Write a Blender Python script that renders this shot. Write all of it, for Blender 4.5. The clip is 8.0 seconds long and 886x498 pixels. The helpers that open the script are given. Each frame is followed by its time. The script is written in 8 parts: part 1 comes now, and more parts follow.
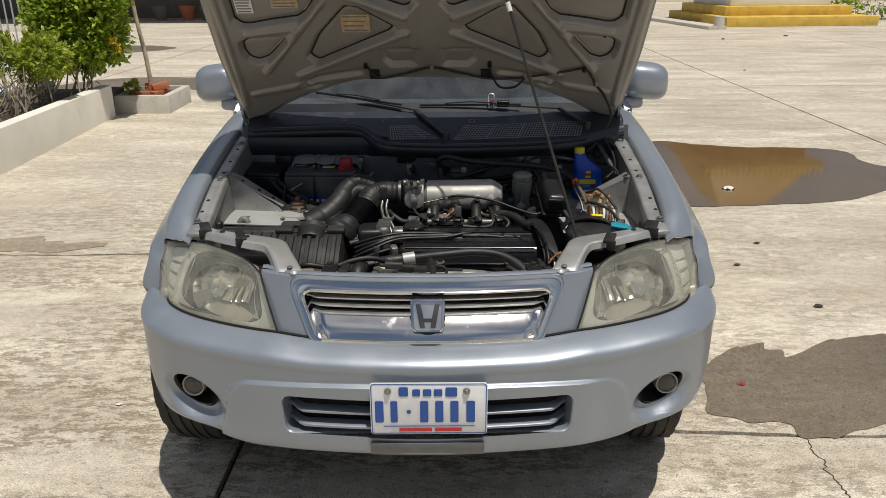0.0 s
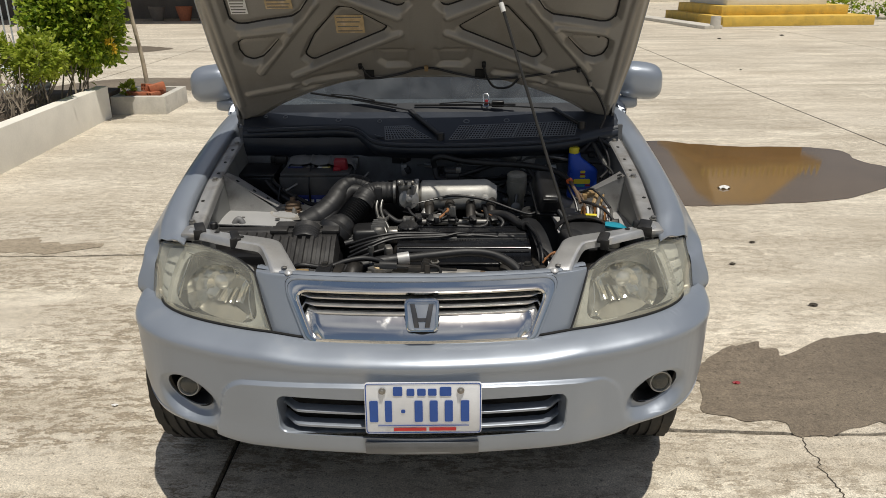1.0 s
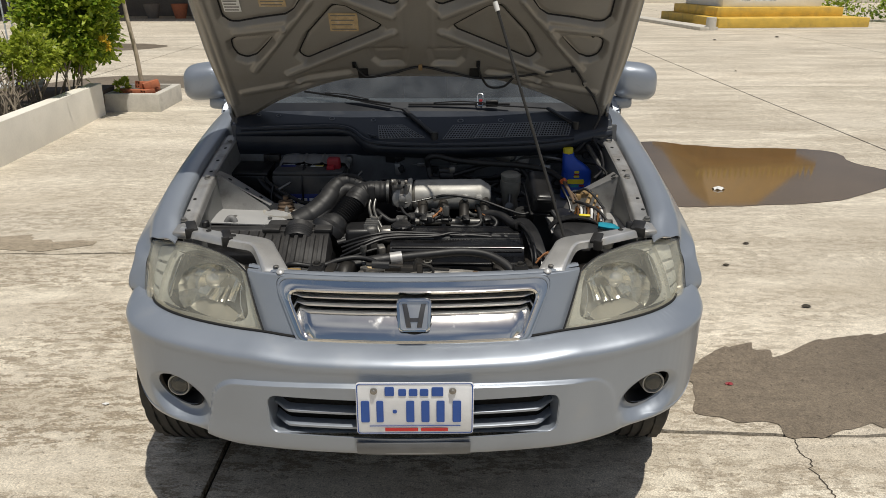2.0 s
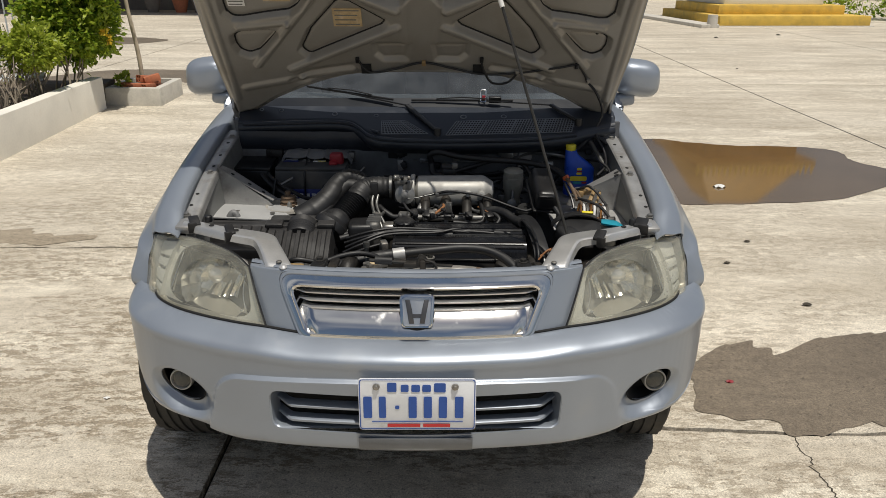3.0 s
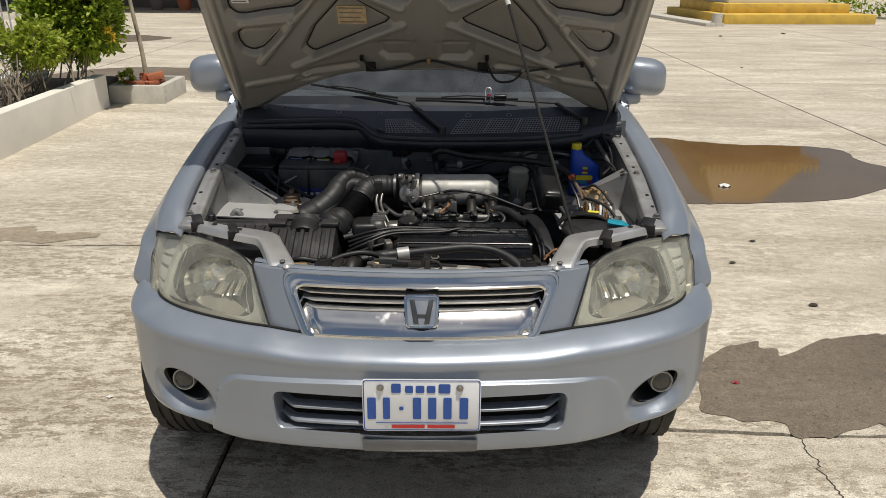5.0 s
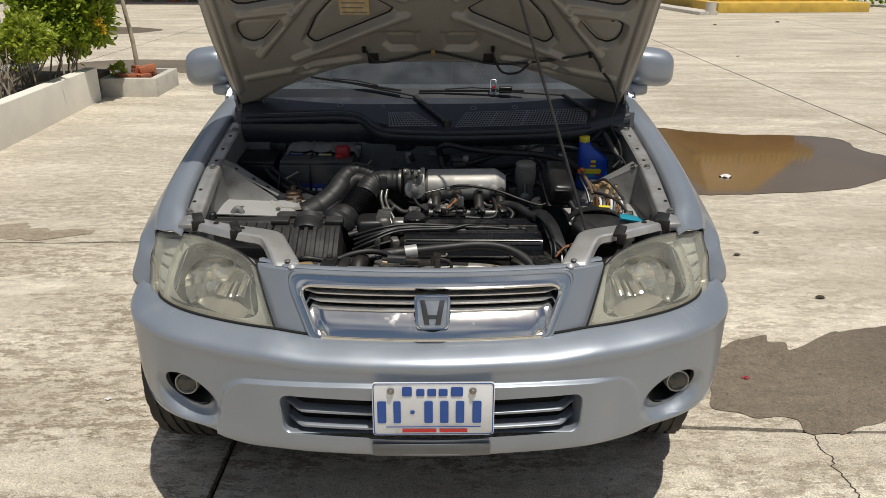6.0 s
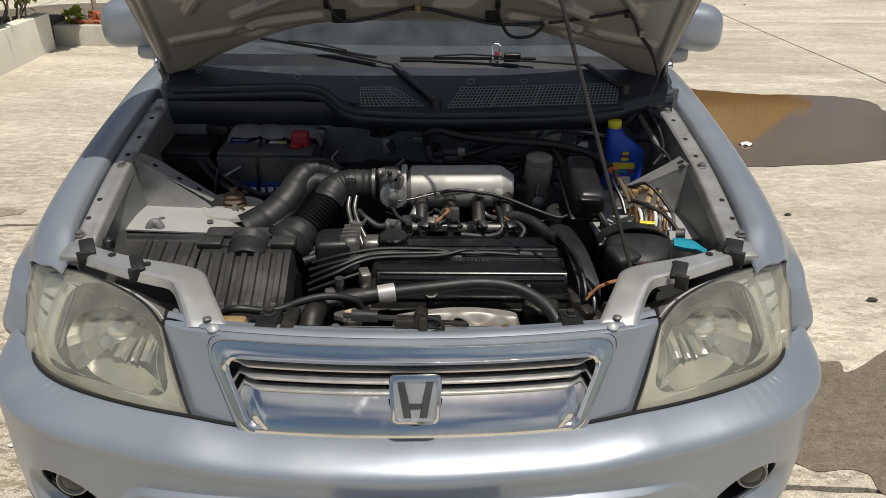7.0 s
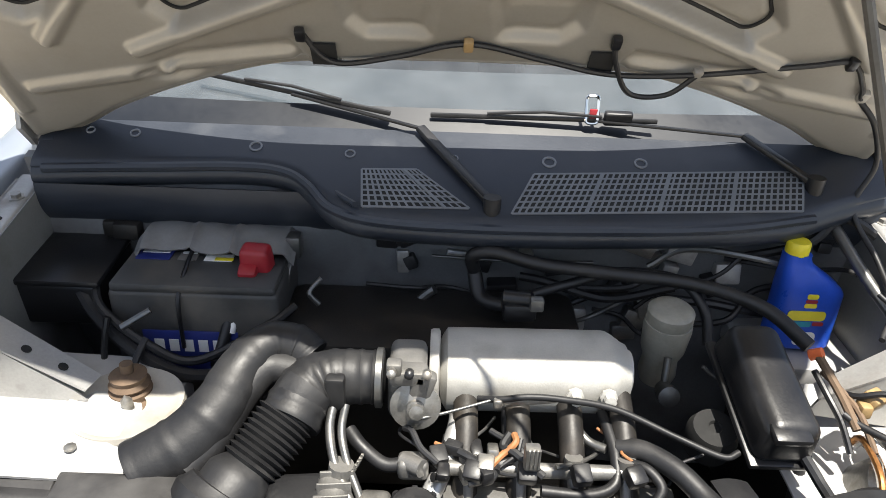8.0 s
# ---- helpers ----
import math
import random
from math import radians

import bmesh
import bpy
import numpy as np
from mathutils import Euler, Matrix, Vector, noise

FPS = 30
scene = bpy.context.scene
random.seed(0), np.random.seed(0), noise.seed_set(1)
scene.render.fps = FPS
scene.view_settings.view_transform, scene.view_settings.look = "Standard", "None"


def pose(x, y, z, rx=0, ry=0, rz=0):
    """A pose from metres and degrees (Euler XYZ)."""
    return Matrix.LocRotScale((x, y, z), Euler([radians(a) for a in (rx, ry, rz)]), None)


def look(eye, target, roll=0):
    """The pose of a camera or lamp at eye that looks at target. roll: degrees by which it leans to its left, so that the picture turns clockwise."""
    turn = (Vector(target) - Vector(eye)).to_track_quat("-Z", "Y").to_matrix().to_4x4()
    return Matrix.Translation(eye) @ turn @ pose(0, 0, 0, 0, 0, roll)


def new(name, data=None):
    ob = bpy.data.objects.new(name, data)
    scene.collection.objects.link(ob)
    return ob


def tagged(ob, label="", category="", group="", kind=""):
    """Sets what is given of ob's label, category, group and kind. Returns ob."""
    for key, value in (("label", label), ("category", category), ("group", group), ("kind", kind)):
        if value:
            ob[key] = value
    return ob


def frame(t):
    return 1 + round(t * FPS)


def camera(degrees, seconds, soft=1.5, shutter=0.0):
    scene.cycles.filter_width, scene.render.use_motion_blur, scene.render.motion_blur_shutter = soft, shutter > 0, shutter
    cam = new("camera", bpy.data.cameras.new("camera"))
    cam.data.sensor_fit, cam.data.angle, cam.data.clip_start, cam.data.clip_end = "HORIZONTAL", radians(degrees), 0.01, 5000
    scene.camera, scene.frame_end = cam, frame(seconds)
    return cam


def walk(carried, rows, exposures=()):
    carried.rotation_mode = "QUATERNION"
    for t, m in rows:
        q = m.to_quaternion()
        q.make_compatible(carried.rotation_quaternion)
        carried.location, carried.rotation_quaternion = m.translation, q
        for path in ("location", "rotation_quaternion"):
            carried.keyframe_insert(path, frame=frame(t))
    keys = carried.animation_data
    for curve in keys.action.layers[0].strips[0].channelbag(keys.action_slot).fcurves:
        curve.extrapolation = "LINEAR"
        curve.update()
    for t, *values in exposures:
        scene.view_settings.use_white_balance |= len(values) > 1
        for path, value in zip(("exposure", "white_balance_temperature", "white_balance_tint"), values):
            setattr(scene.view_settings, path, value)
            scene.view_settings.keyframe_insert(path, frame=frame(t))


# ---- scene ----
import functools

cam = camera(61.0, 8.0, soft=0.8)
PATH = [
    (0, (0.073, 0.168, 1.598), (0.042, 2.044, 0.907), -0.3),
    (0.5, (0.076, 0.162, 1.601), (0.047, 2.039, 0.908), -0.4),
    (1, (0.083, 0.163, 1.599), (0.058, 2.04, 0.908), -0.4),
    (1.5, (0.09, 0.17, 1.597), (0.072, 2.047, 0.906), -0.2),
    (3, (0.079, 0.171, 1.597), (0.069, 2.044, 0.895), 0.4),
    (3.5, (0.072, 0.183, 1.593), (0.058, 2.054, 0.884), 0.5),
    (4, (0.075, 0.19, 1.594), (0.057, 2.059, 0.884), 0.5),
    (4.5, (0.075, 0.187, 1.594), (0.055, 2.058, 0.889), 0.5),
    (6, (0.029, 0.254, 1.589), (0.029, 2.116, 0.861), 0.2),
    (6.5, (-0.008, 0.476, 1.561), (0.01, 2.316, 0.779), 0.2),
    (6.8, (0.012, 0.713, 1.535), (0.045, 2.535, 0.712), 0.6),
    (7, (0.027, 0.882, 1.547), (0.061, 2.69, 0.692), 0.8),
    (7.2, (0.028, 1.065, 1.545), (0.066, 2.856, 0.655), 1.3),
    (7.5, (-0.014, 1.363, 1.545), (0.019, 3.125, 0.598), 1.5),
    (7.6, (-0.037, 1.46, 1.55), (0.009, 3.218, 0.597), 2.0),
    (7.8, (-0.023, 1.644, 1.527), (-0.025, 3.412, 0.591), 1.5),
    (8, (-0.039, 1.822, 1.519), (-0.028, 3.589, 0.582), 2.2),
]
walk(cam, [(t, look(eye, target, roll)) for t, eye, target, roll in PATH],
     exposures=[(0.0, -0.24), (6.4, -0.23), (7.0, -0.14), (7.5, 0.33), (7.75, 1.06), (8.0, 1.58)])

# ---- light ----
SUN_DIR = Vector((0.15, -0.25, 1.0)).normalized()
world = bpy.data.worlds.new("world")
scene.world = world
world.use_nodes = True
wn, wl = world.node_tree.nodes, world.node_tree.links
wn.clear()
sky = wn.new("ShaderNodeTexSky")
sky.sky_type, sky.sun_disc = "NISHITA", False
sky.sun_elevation, sky.sun_rotation = radians(73.7), math.atan2(SUN_DIR.x, SUN_DIR.y)
sky.dust_density, sky.ozone_density = 1.5, 1.0
w_co = wn.new("ShaderNodeTexCoord")
w_noise = wn.new("ShaderNodeTexNoise")
w_noise.inputs["Scale"].default_value, w_noise.inputs["Detail"].default_value = 2.2, 8.0
w_ramp = wn.new("ShaderNodeValToRGB")
w_ramp.color_ramp.elements[0].position, w_ramp.color_ramp.elements[1].position = 0.48, 0.68
w_mix = wn.new("ShaderNodeMixRGB")
w_mix.inputs["Color2"].default_value = (9.0, 9.2, 9.6, 1)
w_bg = wn.new("ShaderNodeBackground")
w_bg.inputs["Strength"].default_value = 0.057
w_out = wn.new("ShaderNodeOutputWorld")
wl.new(w_co.outputs["Generated"], w_noise.inputs["Vector"])
wl.new(w_noise.outputs["Fac"], w_ramp.inputs["Fac"])
wl.new(w_ramp.outputs["Color"], w_mix.inputs["Fac"])
wl.new(sky.outputs["Color"], w_mix.inputs["Color1"])
wl.new(w_mix.outputs["Color"], w_bg.inputs["Color"])
wl.new(w_bg.outputs["Background"], w_out.inputs["Surface"])

sun_data = bpy.data.lights.new("sun", "SUN")
sun_data.energy, sun_data.angle, sun_data.color = 4.15, radians(0.53), (1.0, 0.95, 0.855)
sun = new("sun", sun_data)
sun.matrix_world = look(SUN_DIR * 50, (0, 0, 0))


# ---- materials ----
def mat(name, col, rough=0.5, metal=0.0, var=0.25, scale=18.0, fine=160.0, bump=0.15, dirt=None, dirt_amount=0.0,
        dirt_scale=9.0, coat=0.0, spec=0.5, stretch=(1, 1, 1)):
    """Principled material: colour varied at two scales, uneven gloss, fine relief and patches of dirt."""
    m = bpy.data.materials.new(name)
    m.use_nodes = True
    n, l = m.node_tree.nodes, m.node_tree.links
    b = n["Principled BSDF"]
    co = n.new("ShaderNodeTexCoord")
    mp = n.new("ShaderNodeMapping")
    mp.inputs["Scale"].default_value = stretch
    l.new(co.outputs["Object"], mp.inputs["Vector"])
    big, small = n.new("ShaderNodeTexNoise"), n.new("ShaderNodeTexNoise")
    for node, s, d in ((big, scale, 4.0), (small, fine, 3.0)):
        node.inputs["Scale"].default_value, node.inputs["Detail"].default_value = s, d
        l.new(mp.outputs["Vector"], node.inputs["Vector"])
    add = n.new("ShaderNodeMath")
    add.operation = "MULTIPLY_ADD"
    add.inputs[1].default_value = 0.4
    l.new(small.outputs["Fac"], add.inputs[0])
    l.new(big.outputs["Fac"], add.inputs[2])
    rg = n.new("ShaderNodeMapRange")
    rg.inputs["From Min"].default_value, rg.inputs["From Max"].default_value = 0.4, 1.0
    rg.inputs["To Min"].default_value, rg.inputs["To Max"].default_value = 1 - var, 1 + var
    l.new(add.outputs[0], rg.inputs["Value"])
    mul = n.new("ShaderNodeMixRGB")
    mul.blend_type = "MULTIPLY"
    mul.inputs["Fac"].default_value = 1.0
    mul.inputs["Color1"].default_value = (*col, 1)
    l.new(rg.outputs["Result"], mul.inputs["Color2"])
    colour = mul.outputs["Color"]
    rr = n.new("ShaderNodeMapRange")
    rr.inputs["From Min"].default_value, rr.inputs["From Max"].default_value = 0.4, 1.0
    rr.inputs["To Min"].default_value, rr.inputs["To Max"].default_value = max(0.02, rough * 0.8), min(1, rough * 1.2)
    l.new(add.outputs[0], rr.inputs["Value"])
    gloss = rr.outputs["Result"]
    if dirt:
        dn = n.new("ShaderNodeTexNoise")
        dn.inputs["Scale"].default_value, dn.inputs["Detail"].default_value = dirt_scale, 7.0
        l.new(co.outputs["Object"], dn.inputs["Vector"])
        dr = n.new("ShaderNodeMapRange")
        dr.inputs["From Min"].default_value, dr.inputs["From Max"].default_value = 0.62 - 0.35 * dirt_amount, 0.85 - 0.3 * dirt_amount
        dr.inputs["To Max"].default_value = min(1.0, 0.35 + dirt_amount)
        l.new(dn.outputs["Fac"], dr.inputs["Value"])
        dm = n.new("ShaderNodeMixRGB")
        dm.inputs["Color2"].default_value = (*dirt, 1)
        l.new(dr.outputs["Result"], dm.inputs["Fac"])
        l.new(colour, dm.inputs["Color1"])
        colour = dm.outputs["Color"]
        gm = n.new("ShaderNodeMixRGB")
        gm.inputs["Color2"].default_value = (0.85, 0.85, 0.85, 1)
        l.new(dr.outputs["Result"], gm.inputs["Fac"])
        l.new(gloss, gm.inputs["Color1"])
        gloss = gm.outputs["Color"]
    l.new(colour, b.inputs["Base Color"])
    l.new(gloss, b.inputs["Roughness"])
    b.inputs["Metallic"].default_value = metal
    b.inputs["Coat Weight"].default_value = coat
    b.inputs["Coat Roughness"].default_value = 0.08
    b.inputs["Specular IOR Level"].default_value = spec
    if bump:
        bp = n.new("ShaderNodeBump")
        bp.inputs["Strength"].default_value, bp.inputs["Distance"].default_value = bump, 0.002
        l.new(add.outputs[0], bp.inputs["Height"])
        l.new(bp.outputs["Normal"], b.inputs["Normal"])
    return m


PAINT = mat("silver_paint", (0.296, 0.329, 0.380), 0.38, 0.45, 0.06, 5.0, 900.0, 0.02, coat=0.35, dirt=(0.42, 0.40, 0.37), dirt_amount=0.05, dirt_scale=5.0)
PAINT_IN = mat("silver_inner_paint", (0.47, 0.47, 0.47), 0.42, 0.35, 0.12, 7.0, 220.0, 0.05, dirt=(0.20, 0.17, 0.13), dirt_amount=0.22, dirt_scale=8.0)
HOOD_IN = mat("hood_inner_paint", (0.285, 0.268, 0.238), 0.42, 0.35, 0.10, 6.0, 200.0, 0.04, dirt=(0.19, 0.165, 0.13), dirt_amount=0.16, dirt_scale=5.0)
# inner wing walls: their shade is in the dark base, grime patches on top
BAY_SIDE = mat("shaded_grimy_bay_paint", (0.22, 0.222, 0.215), 0.45, 0.3, 0.2, 7.0, 220.0, 0.08, dirt=(0.10, 0.09, 0.07), dirt_amount=0.34, dirt_scale=6.0)
RAIL = mat("dirty_silver_steel", (0.39, 0.385, 0.375), 0.42, 0.55, 0.2, 12.0, 260.0, 0.08, dirt=(0.11, 0.09, 0.07), dirt_amount=0.3, dirt_scale=14.0)
ARM = mat("bright_silver_bracket", (0.54, 0.54, 0.535), 0.34, 0.65, 0.1, 14.0, 300.0, 0.05, dirt=(0.25, 0.21, 0.16), dirt_amount=0.12, dirt_scale=18.0)
CHROME = mat("chrome", (0.74, 0.735, 0.72), 0.10, 1.0, 0.04, 20.0, 300.0, 0.01, dirt=(0.45, 0.45, 0.45), dirt_amount=0.06, dirt_scale=25.0)
SATIN = mat("satin_silver_slat", (0.68, 0.685, 0.69), 0.34, 0.9, 0.06, 30.0, 300.0, 0.0)
BLACK = mat("black_plastic", (0.009, 0.009, 0.010), 0.36, 0.0, 0.35, 14.0, 260.0, 0.2, dirt=(0.034, 0.033, 0.033), dirt_amount=0.14, dirt_scale=14.0)
DUSTY = mat("dusty_black_plastic", (0.013, 0.013, 0.014), 0.50, 0.0, 0.3, 14.0, 260.0, 0.2, dirt=(0.062, 0.061, 0.060), dirt_amount=0.2, dirt_scale=18.0)
RUBBER = mat("black_rubber", (0.011, 0.011, 0.012), 0.50, 0.0, 0.3, 20.0, 300.0, 0.2, dirt=(0.050, 0.048, 0.046), dirt_amount=0.15, dirt_scale=22.0)
TYRE = mat("tyre_rubber", (0.028, 0.027, 0.025), 0.75, 0.0, 0.3, 20.0, 300.0, 0.3, dirt=(0.10, 0.085, 0.065), dirt_amount=0.3, dirt_scale=12.0)
DRUM_BLACK = mat("matt_black_plastic", (0.010, 0.010, 0.011), 0.52, 0.0, 0.3, 16.0, 260.0, 0.25, dirt=(0.036, 0.035, 0.034), dirt_amount=0.2, dirt_scale=14.0)
COWL = mat("cowl_plastic", (0.021, 0.026, 0.036), 0.40, 0.0, 0.2, 8.0, 300.0, 0.12, dirt=(0.070, 0.076, 0.086), dirt_amount=0.12, dirt_scale=10.0)
COVER = mat("valve_cover_paint", (0.008, 0.008, 0.009), 0.24, 0.0, 0.3, 22.0, 420.0, 0.12, dirt=(0.030, 0.029, 0.028), dirt_amount=0.08, dirt_scale=25.0)
ALLOY = mat("grimy_alloy", (0.20, 0.195, 0.185), 0.5, 0.6, 0.25, 20.0, 420.0, 0.25, dirt=(0.06, 0.055, 0.045), dirt_amount=0.25, dirt_scale=18.0)
LID = mat("dust_covered_black_plastic", (0.030, 0.029, 0.029), 0.46, 0.0, 0.25, 14.0, 260.0, 0.2, dirt=(0.100, 0.098, 0.095), dirt_amount=0.30, dirt_scale=11.0)
CAST = mat("cast_aluminium", (0.46, 0.45, 0.42), 0.55, 0.35, 0.18, 20.0, 420.0, 0.25, dirt=(0.17, 0.15, 0.12), dirt_amount=0.14, dirt_scale=14.0)
STEEL = mat("dull_steel", (0.32, 0.31, 0.29), 0.42, 0.85, 0.3, 40.0, 300.0, 0.1, dirt=(0.12, 0.085, 0.05), dirt_amount=0.25, dirt_scale=40.0)
STEEL_DARK = mat("dark_steel_rod", (0.05, 0.048, 0.045), 0.4, 0.5, 0.3, 40.0, 300.0, 0.1)
ZINC = mat("zinc_tube", (0.16, 0.16, 0.155), 0.38, 0.8, 0.2, 40.0, 300.0, 0.08, dirt=(0.16, 0.13, 0.1), dirt_amount=0.2, dirt_scale=40.0)
RUST = mat("rusty_steel", (0.14, 0.095, 0.062), 0.75, 0.3, 0.4, 30.0, 300.0, 0.3)
GREASE = mat("greasy_black_metal", (0.020, 0.018, 0.016), 0.5, 0.2, 0.5, 16.0, 200.0, 0.4, dirt=(0.07, 0.055, 0.04), dirt_amount=0.25, dirt_scale=14.0)
BLANKET = mat("grey_heat_blanket", (0.20, 0.20, 0.20), 0.6, 0.25, 0.2, 12.0, 200.0, 0.2, dirt=(0.10, 0.09, 0.08), dirt_amount=0.25, dirt_scale=12.0)
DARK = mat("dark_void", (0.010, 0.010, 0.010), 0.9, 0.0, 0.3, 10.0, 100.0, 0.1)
RED = mat("red_plastic", (0.28, 0.016, 0.024), 0.42, 0.0, 0.15, 40.0, 300.0, 0.08)
BLUE = mat("blue_plastic", (0.016, 0.072, 0.46), 0.32, 0.0, 0.12, 30.0, 300.0, 0.04)
NAVY = mat("navy_sticker", (0.02, 0.03, 0.16), 0.35, 0.0, 0.15, 40.0, 300.0, 0.03)
YELLOW = mat("yellow_plastic", (0.72, 0.60, 0.03), 0.4, 0.0, 0.12, 40.0, 300.0, 0.05)
TEAL = mat("turquoise_plastic", (0.012, 0.25, 0.34), 0.38, 0.0, 0.12, 40.0, 300.0, 0.05)
AMBER = mat("amber_plastic", (0.30, 0.20, 0.09), 0.5, 0.0, 0.3, 40.0, 300.0, 0.1, dirt=(0.2, 0.14, 0.08), dirt_amount=0.2, dirt_scale=40.0)
ORANGE = mat("orange_plastic", (0.62, 0.12, 0.03), 0.45, 0.0, 0.2, 40.0, 300.0, 0.1)
COPPER = mat("copper_winding", (0.50, 0.24, 0.09), 0.35, 0.9, 0.3, 60.0, 300.0, 0.1)
WIRE_BROWN = mat("orange_brown_tape", (0.30, 0.13, 0.05), 0.6, 0.0, 0.3, 60.0, 300.0, 0.1)
WHITE = mat("white_label", (0.72, 0.72, 0.70), 0.5, 0.0, 0.08, 30.0, 300.0, 0.02)
PLATE = mat("white_plate_enamel", (0.80, 0.82, 0.85), 0.35, 0.0, 0.05, 30.0, 200.0, 0.02, dirt=(0.45, 0.42, 0.36), dirt_amount=0.08, dirt_scale=22.0)
PLATE_BLUE = mat("plate_blue", (0.025, 0.085, 0.34), 0.4, 0.0, 0.1, 60.0, 300.0, 0.02)
PLATE_RED = mat("plate_red", (0.50, 0.03, 0.03), 0.4, 0.0, 0.1, 60.0, 300.0, 0.02)
TAN_LABEL = mat("tan_label", (0.48, 0.36, 0.20), 0.6, 0.0, 0.25, 60.0, 300.0, 0.03, dirt=(0.68, 0.62, 0.5), dirt_amount=0.25, dirt_scale=40.0)
INK = mat("grey_print", (0.16, 0.15, 0.14), 0.6, 0.0, 0.1)
RESERVOIR = mat("smoky_reservoir", (0.25, 0.24, 0.205), 0.35, 0.0, 0.2, 30.0, 200.0, 0.05)
MIRROR = mat("mirror_glass", (0.85, 0.86, 0.88), 0.03, 1.0, 0.0, bump=0)
CLOTH = mat("seat_cloth", (0.10, 0.10, 0.11), 0.9, 0.0, 0.2, 20.0, 500.0, 0.2)
RED_CLOTH = mat("red_cushion_cloth", (0.36, 0.03, 0.05), 0.85, 0.0, 0.2, 20.0, 500.0, 0.2)
BADGE_GREY = mat("grey_badge_field", (0.10, 0.10, 0.105), 0.35, 0.6, 0.15, 30.0, 300.0, 0.05)
BULB = mat("bulb_glass", (0.75, 0.76, 0.78), 0.12, 0.6, 0.1, 40.0, 300.0, 0.02)
REFLECT = mat("lamp_reflector", (0.88, 0.88, 0.86), 0.20, 1.0, 0.08, 14.0, 120.0, 0.04)
BULKHEAD = mat("grimy_bulkhead_paint", (0.150, 0.155, 0.162), 0.55, 0.2, 0.25, 8.0, 200.0, 0.1, dirt=(0.05, 0.045, 0.04), dirt_amount=0.45, dirt_scale=6.0)
BATTERY = mat("dusty_battery_case", (0.046, 0.046, 0.046), 0.5, 0.0, 0.3, 12.0, 200.0, 0.15, dirt=(0.13, 0.115, 0.095), dirt_amount=0.35, dirt_scale=9.0)
TOWER = mat("pale_tower_paint", (0.42, 0.42, 0.415), 0.42, 0.15, 0.08, 10.0, 250.0, 0.05, dirt=(0.30, 0.26, 0.20), dirt_amount=0.10, dirt_scale=12.0)
FRIT = mat("black_glass_border", (0.006, 0.008, 0.012), 0.42, 0.0, 0.1, 10.0, 100.0, 0.0)
PRIMER = mat("tan_primer_paint", (0.37, 0.35, 0.31), 0.5, 0.1, 0.15, 12.0, 250.0, 0.05, dirt=(0.22, 0.17, 0.12), dirt_amount=0.25, dirt_scale=14.0)
VENT = mat("grey_vent_mesh", (0.155, 0.165, 0.18), 0.5, 0.0, 0.2, 20.0, 300.0, 0.1)
LAMP_FACE = mat("lamp_face_plate", (0.72, 0.72, 0.69), 0.30, 0.5, 0.15, 10.0, 120.0, 0.05)
LAMP_BACK = mat("lamp_housing", (0.38, 0.37, 0.345), 0.4, 0.55, 0.15, 10.0, 120.0, 0.1)
SHIELD = mat("stained_heat_shield", (0.36, 0.34, 0.31), 0.5, 0.5, 0.25, 25.0, 200.0, 0.15, dirt=(0.16, 0.11, 0.07), dirt_amount=0.35, dirt_scale=16.0)


def glassy(name, tint, haze, haze_col, gloss_rough, clear):
    """A thin clear cover: straight-through light, a hazy film and a gloss on top."""
    m = bpy.data.materials.new(name)
    m.use_nodes = True
    n, l = m.node_tree.nodes, m.node_tree.links
    n.remove(n["Principled BSDF"])
    out = n["Material Output"]
    tr, df, gl = n.new("ShaderNodeBsdfTransparent"), n.new("ShaderNodeBsdfDiffuse"), n.new("ShaderNodeBsdfGlossy")
    tr.inputs["Color"].default_value = (*tint, 1)
    df.inputs["Color"].default_value = (*haze_col, 1)
    gl.inputs["Roughness"].default_value = gloss_rough
    co, nz = n.new("ShaderNodeTexCoord"), n.new("ShaderNodeTexNoise")
    nz.inputs["Scale"].default_value, nz.inputs["Detail"].default_value = 12.0, 6.0
    l.new(co.outputs["Object"], nz.inputs["Vector"])
    rg = n.new("ShaderNodeMapRange")
    rg.inputs["From Min"].default_value, rg.inputs["From Max"].default_value = 0.3, 0.7
    rg.inputs["To Min"].default_value, rg.inputs["To Max"].default_value = haze * 0.6, haze * 1.5
    l.new(nz.outputs["Fac"], rg.inputs["Value"])
    m1, m2, lw = n.new("ShaderNodeMixShader"), n.new("ShaderNodeMixShader"), n.new("ShaderNodeLayerWeight")
    lw.inputs["Blend"].default_value = 0.5
    pw, fr = n.new("ShaderNodeMath"), n.new("ShaderNodeMath")
    pw.operation, fr.operation = "POWER", "MULTIPLY_ADD"
    pw.inputs[1].default_value, fr.inputs[1].default_value, fr.inputs[2].default_value = 4.0, 0.85, 0.05
    l.new(lw.outputs["Facing"], pw.inputs[0])
    l.new(pw.outputs[0], fr.inputs[0])
    l.new(rg.outputs["Result"], m1.inputs[0])
    l.new(tr.outputs[0], m1.inputs[1])
    l.new(df.outputs[0], m1.inputs[2])
    l.new(fr.outputs[0], m2.inputs[0])
    l.new(m1.outputs[0], m2.inputs[1])
    l.new(gl.outputs[0], m2.inputs[2])
    l.new(m2.outputs[0], out.inputs["Surface"])
    return m


LENS = glassy("hazed_lamp_lens", (0.985, 0.979, 0.940), 0.092, (0.80, 0.78, 0.66), 0.07, 0.6)
CLEAR = glassy("clear_lens", (0.60, 0.60, 0.57), 0.10, (0.4, 0.39, 0.36), 0.06, 0.8)
GLASS = glassy("window_glass", (0.62, 0.68, 0.70), 0.05, (0.55, 0.57, 0.60), 0.03, 0.9)


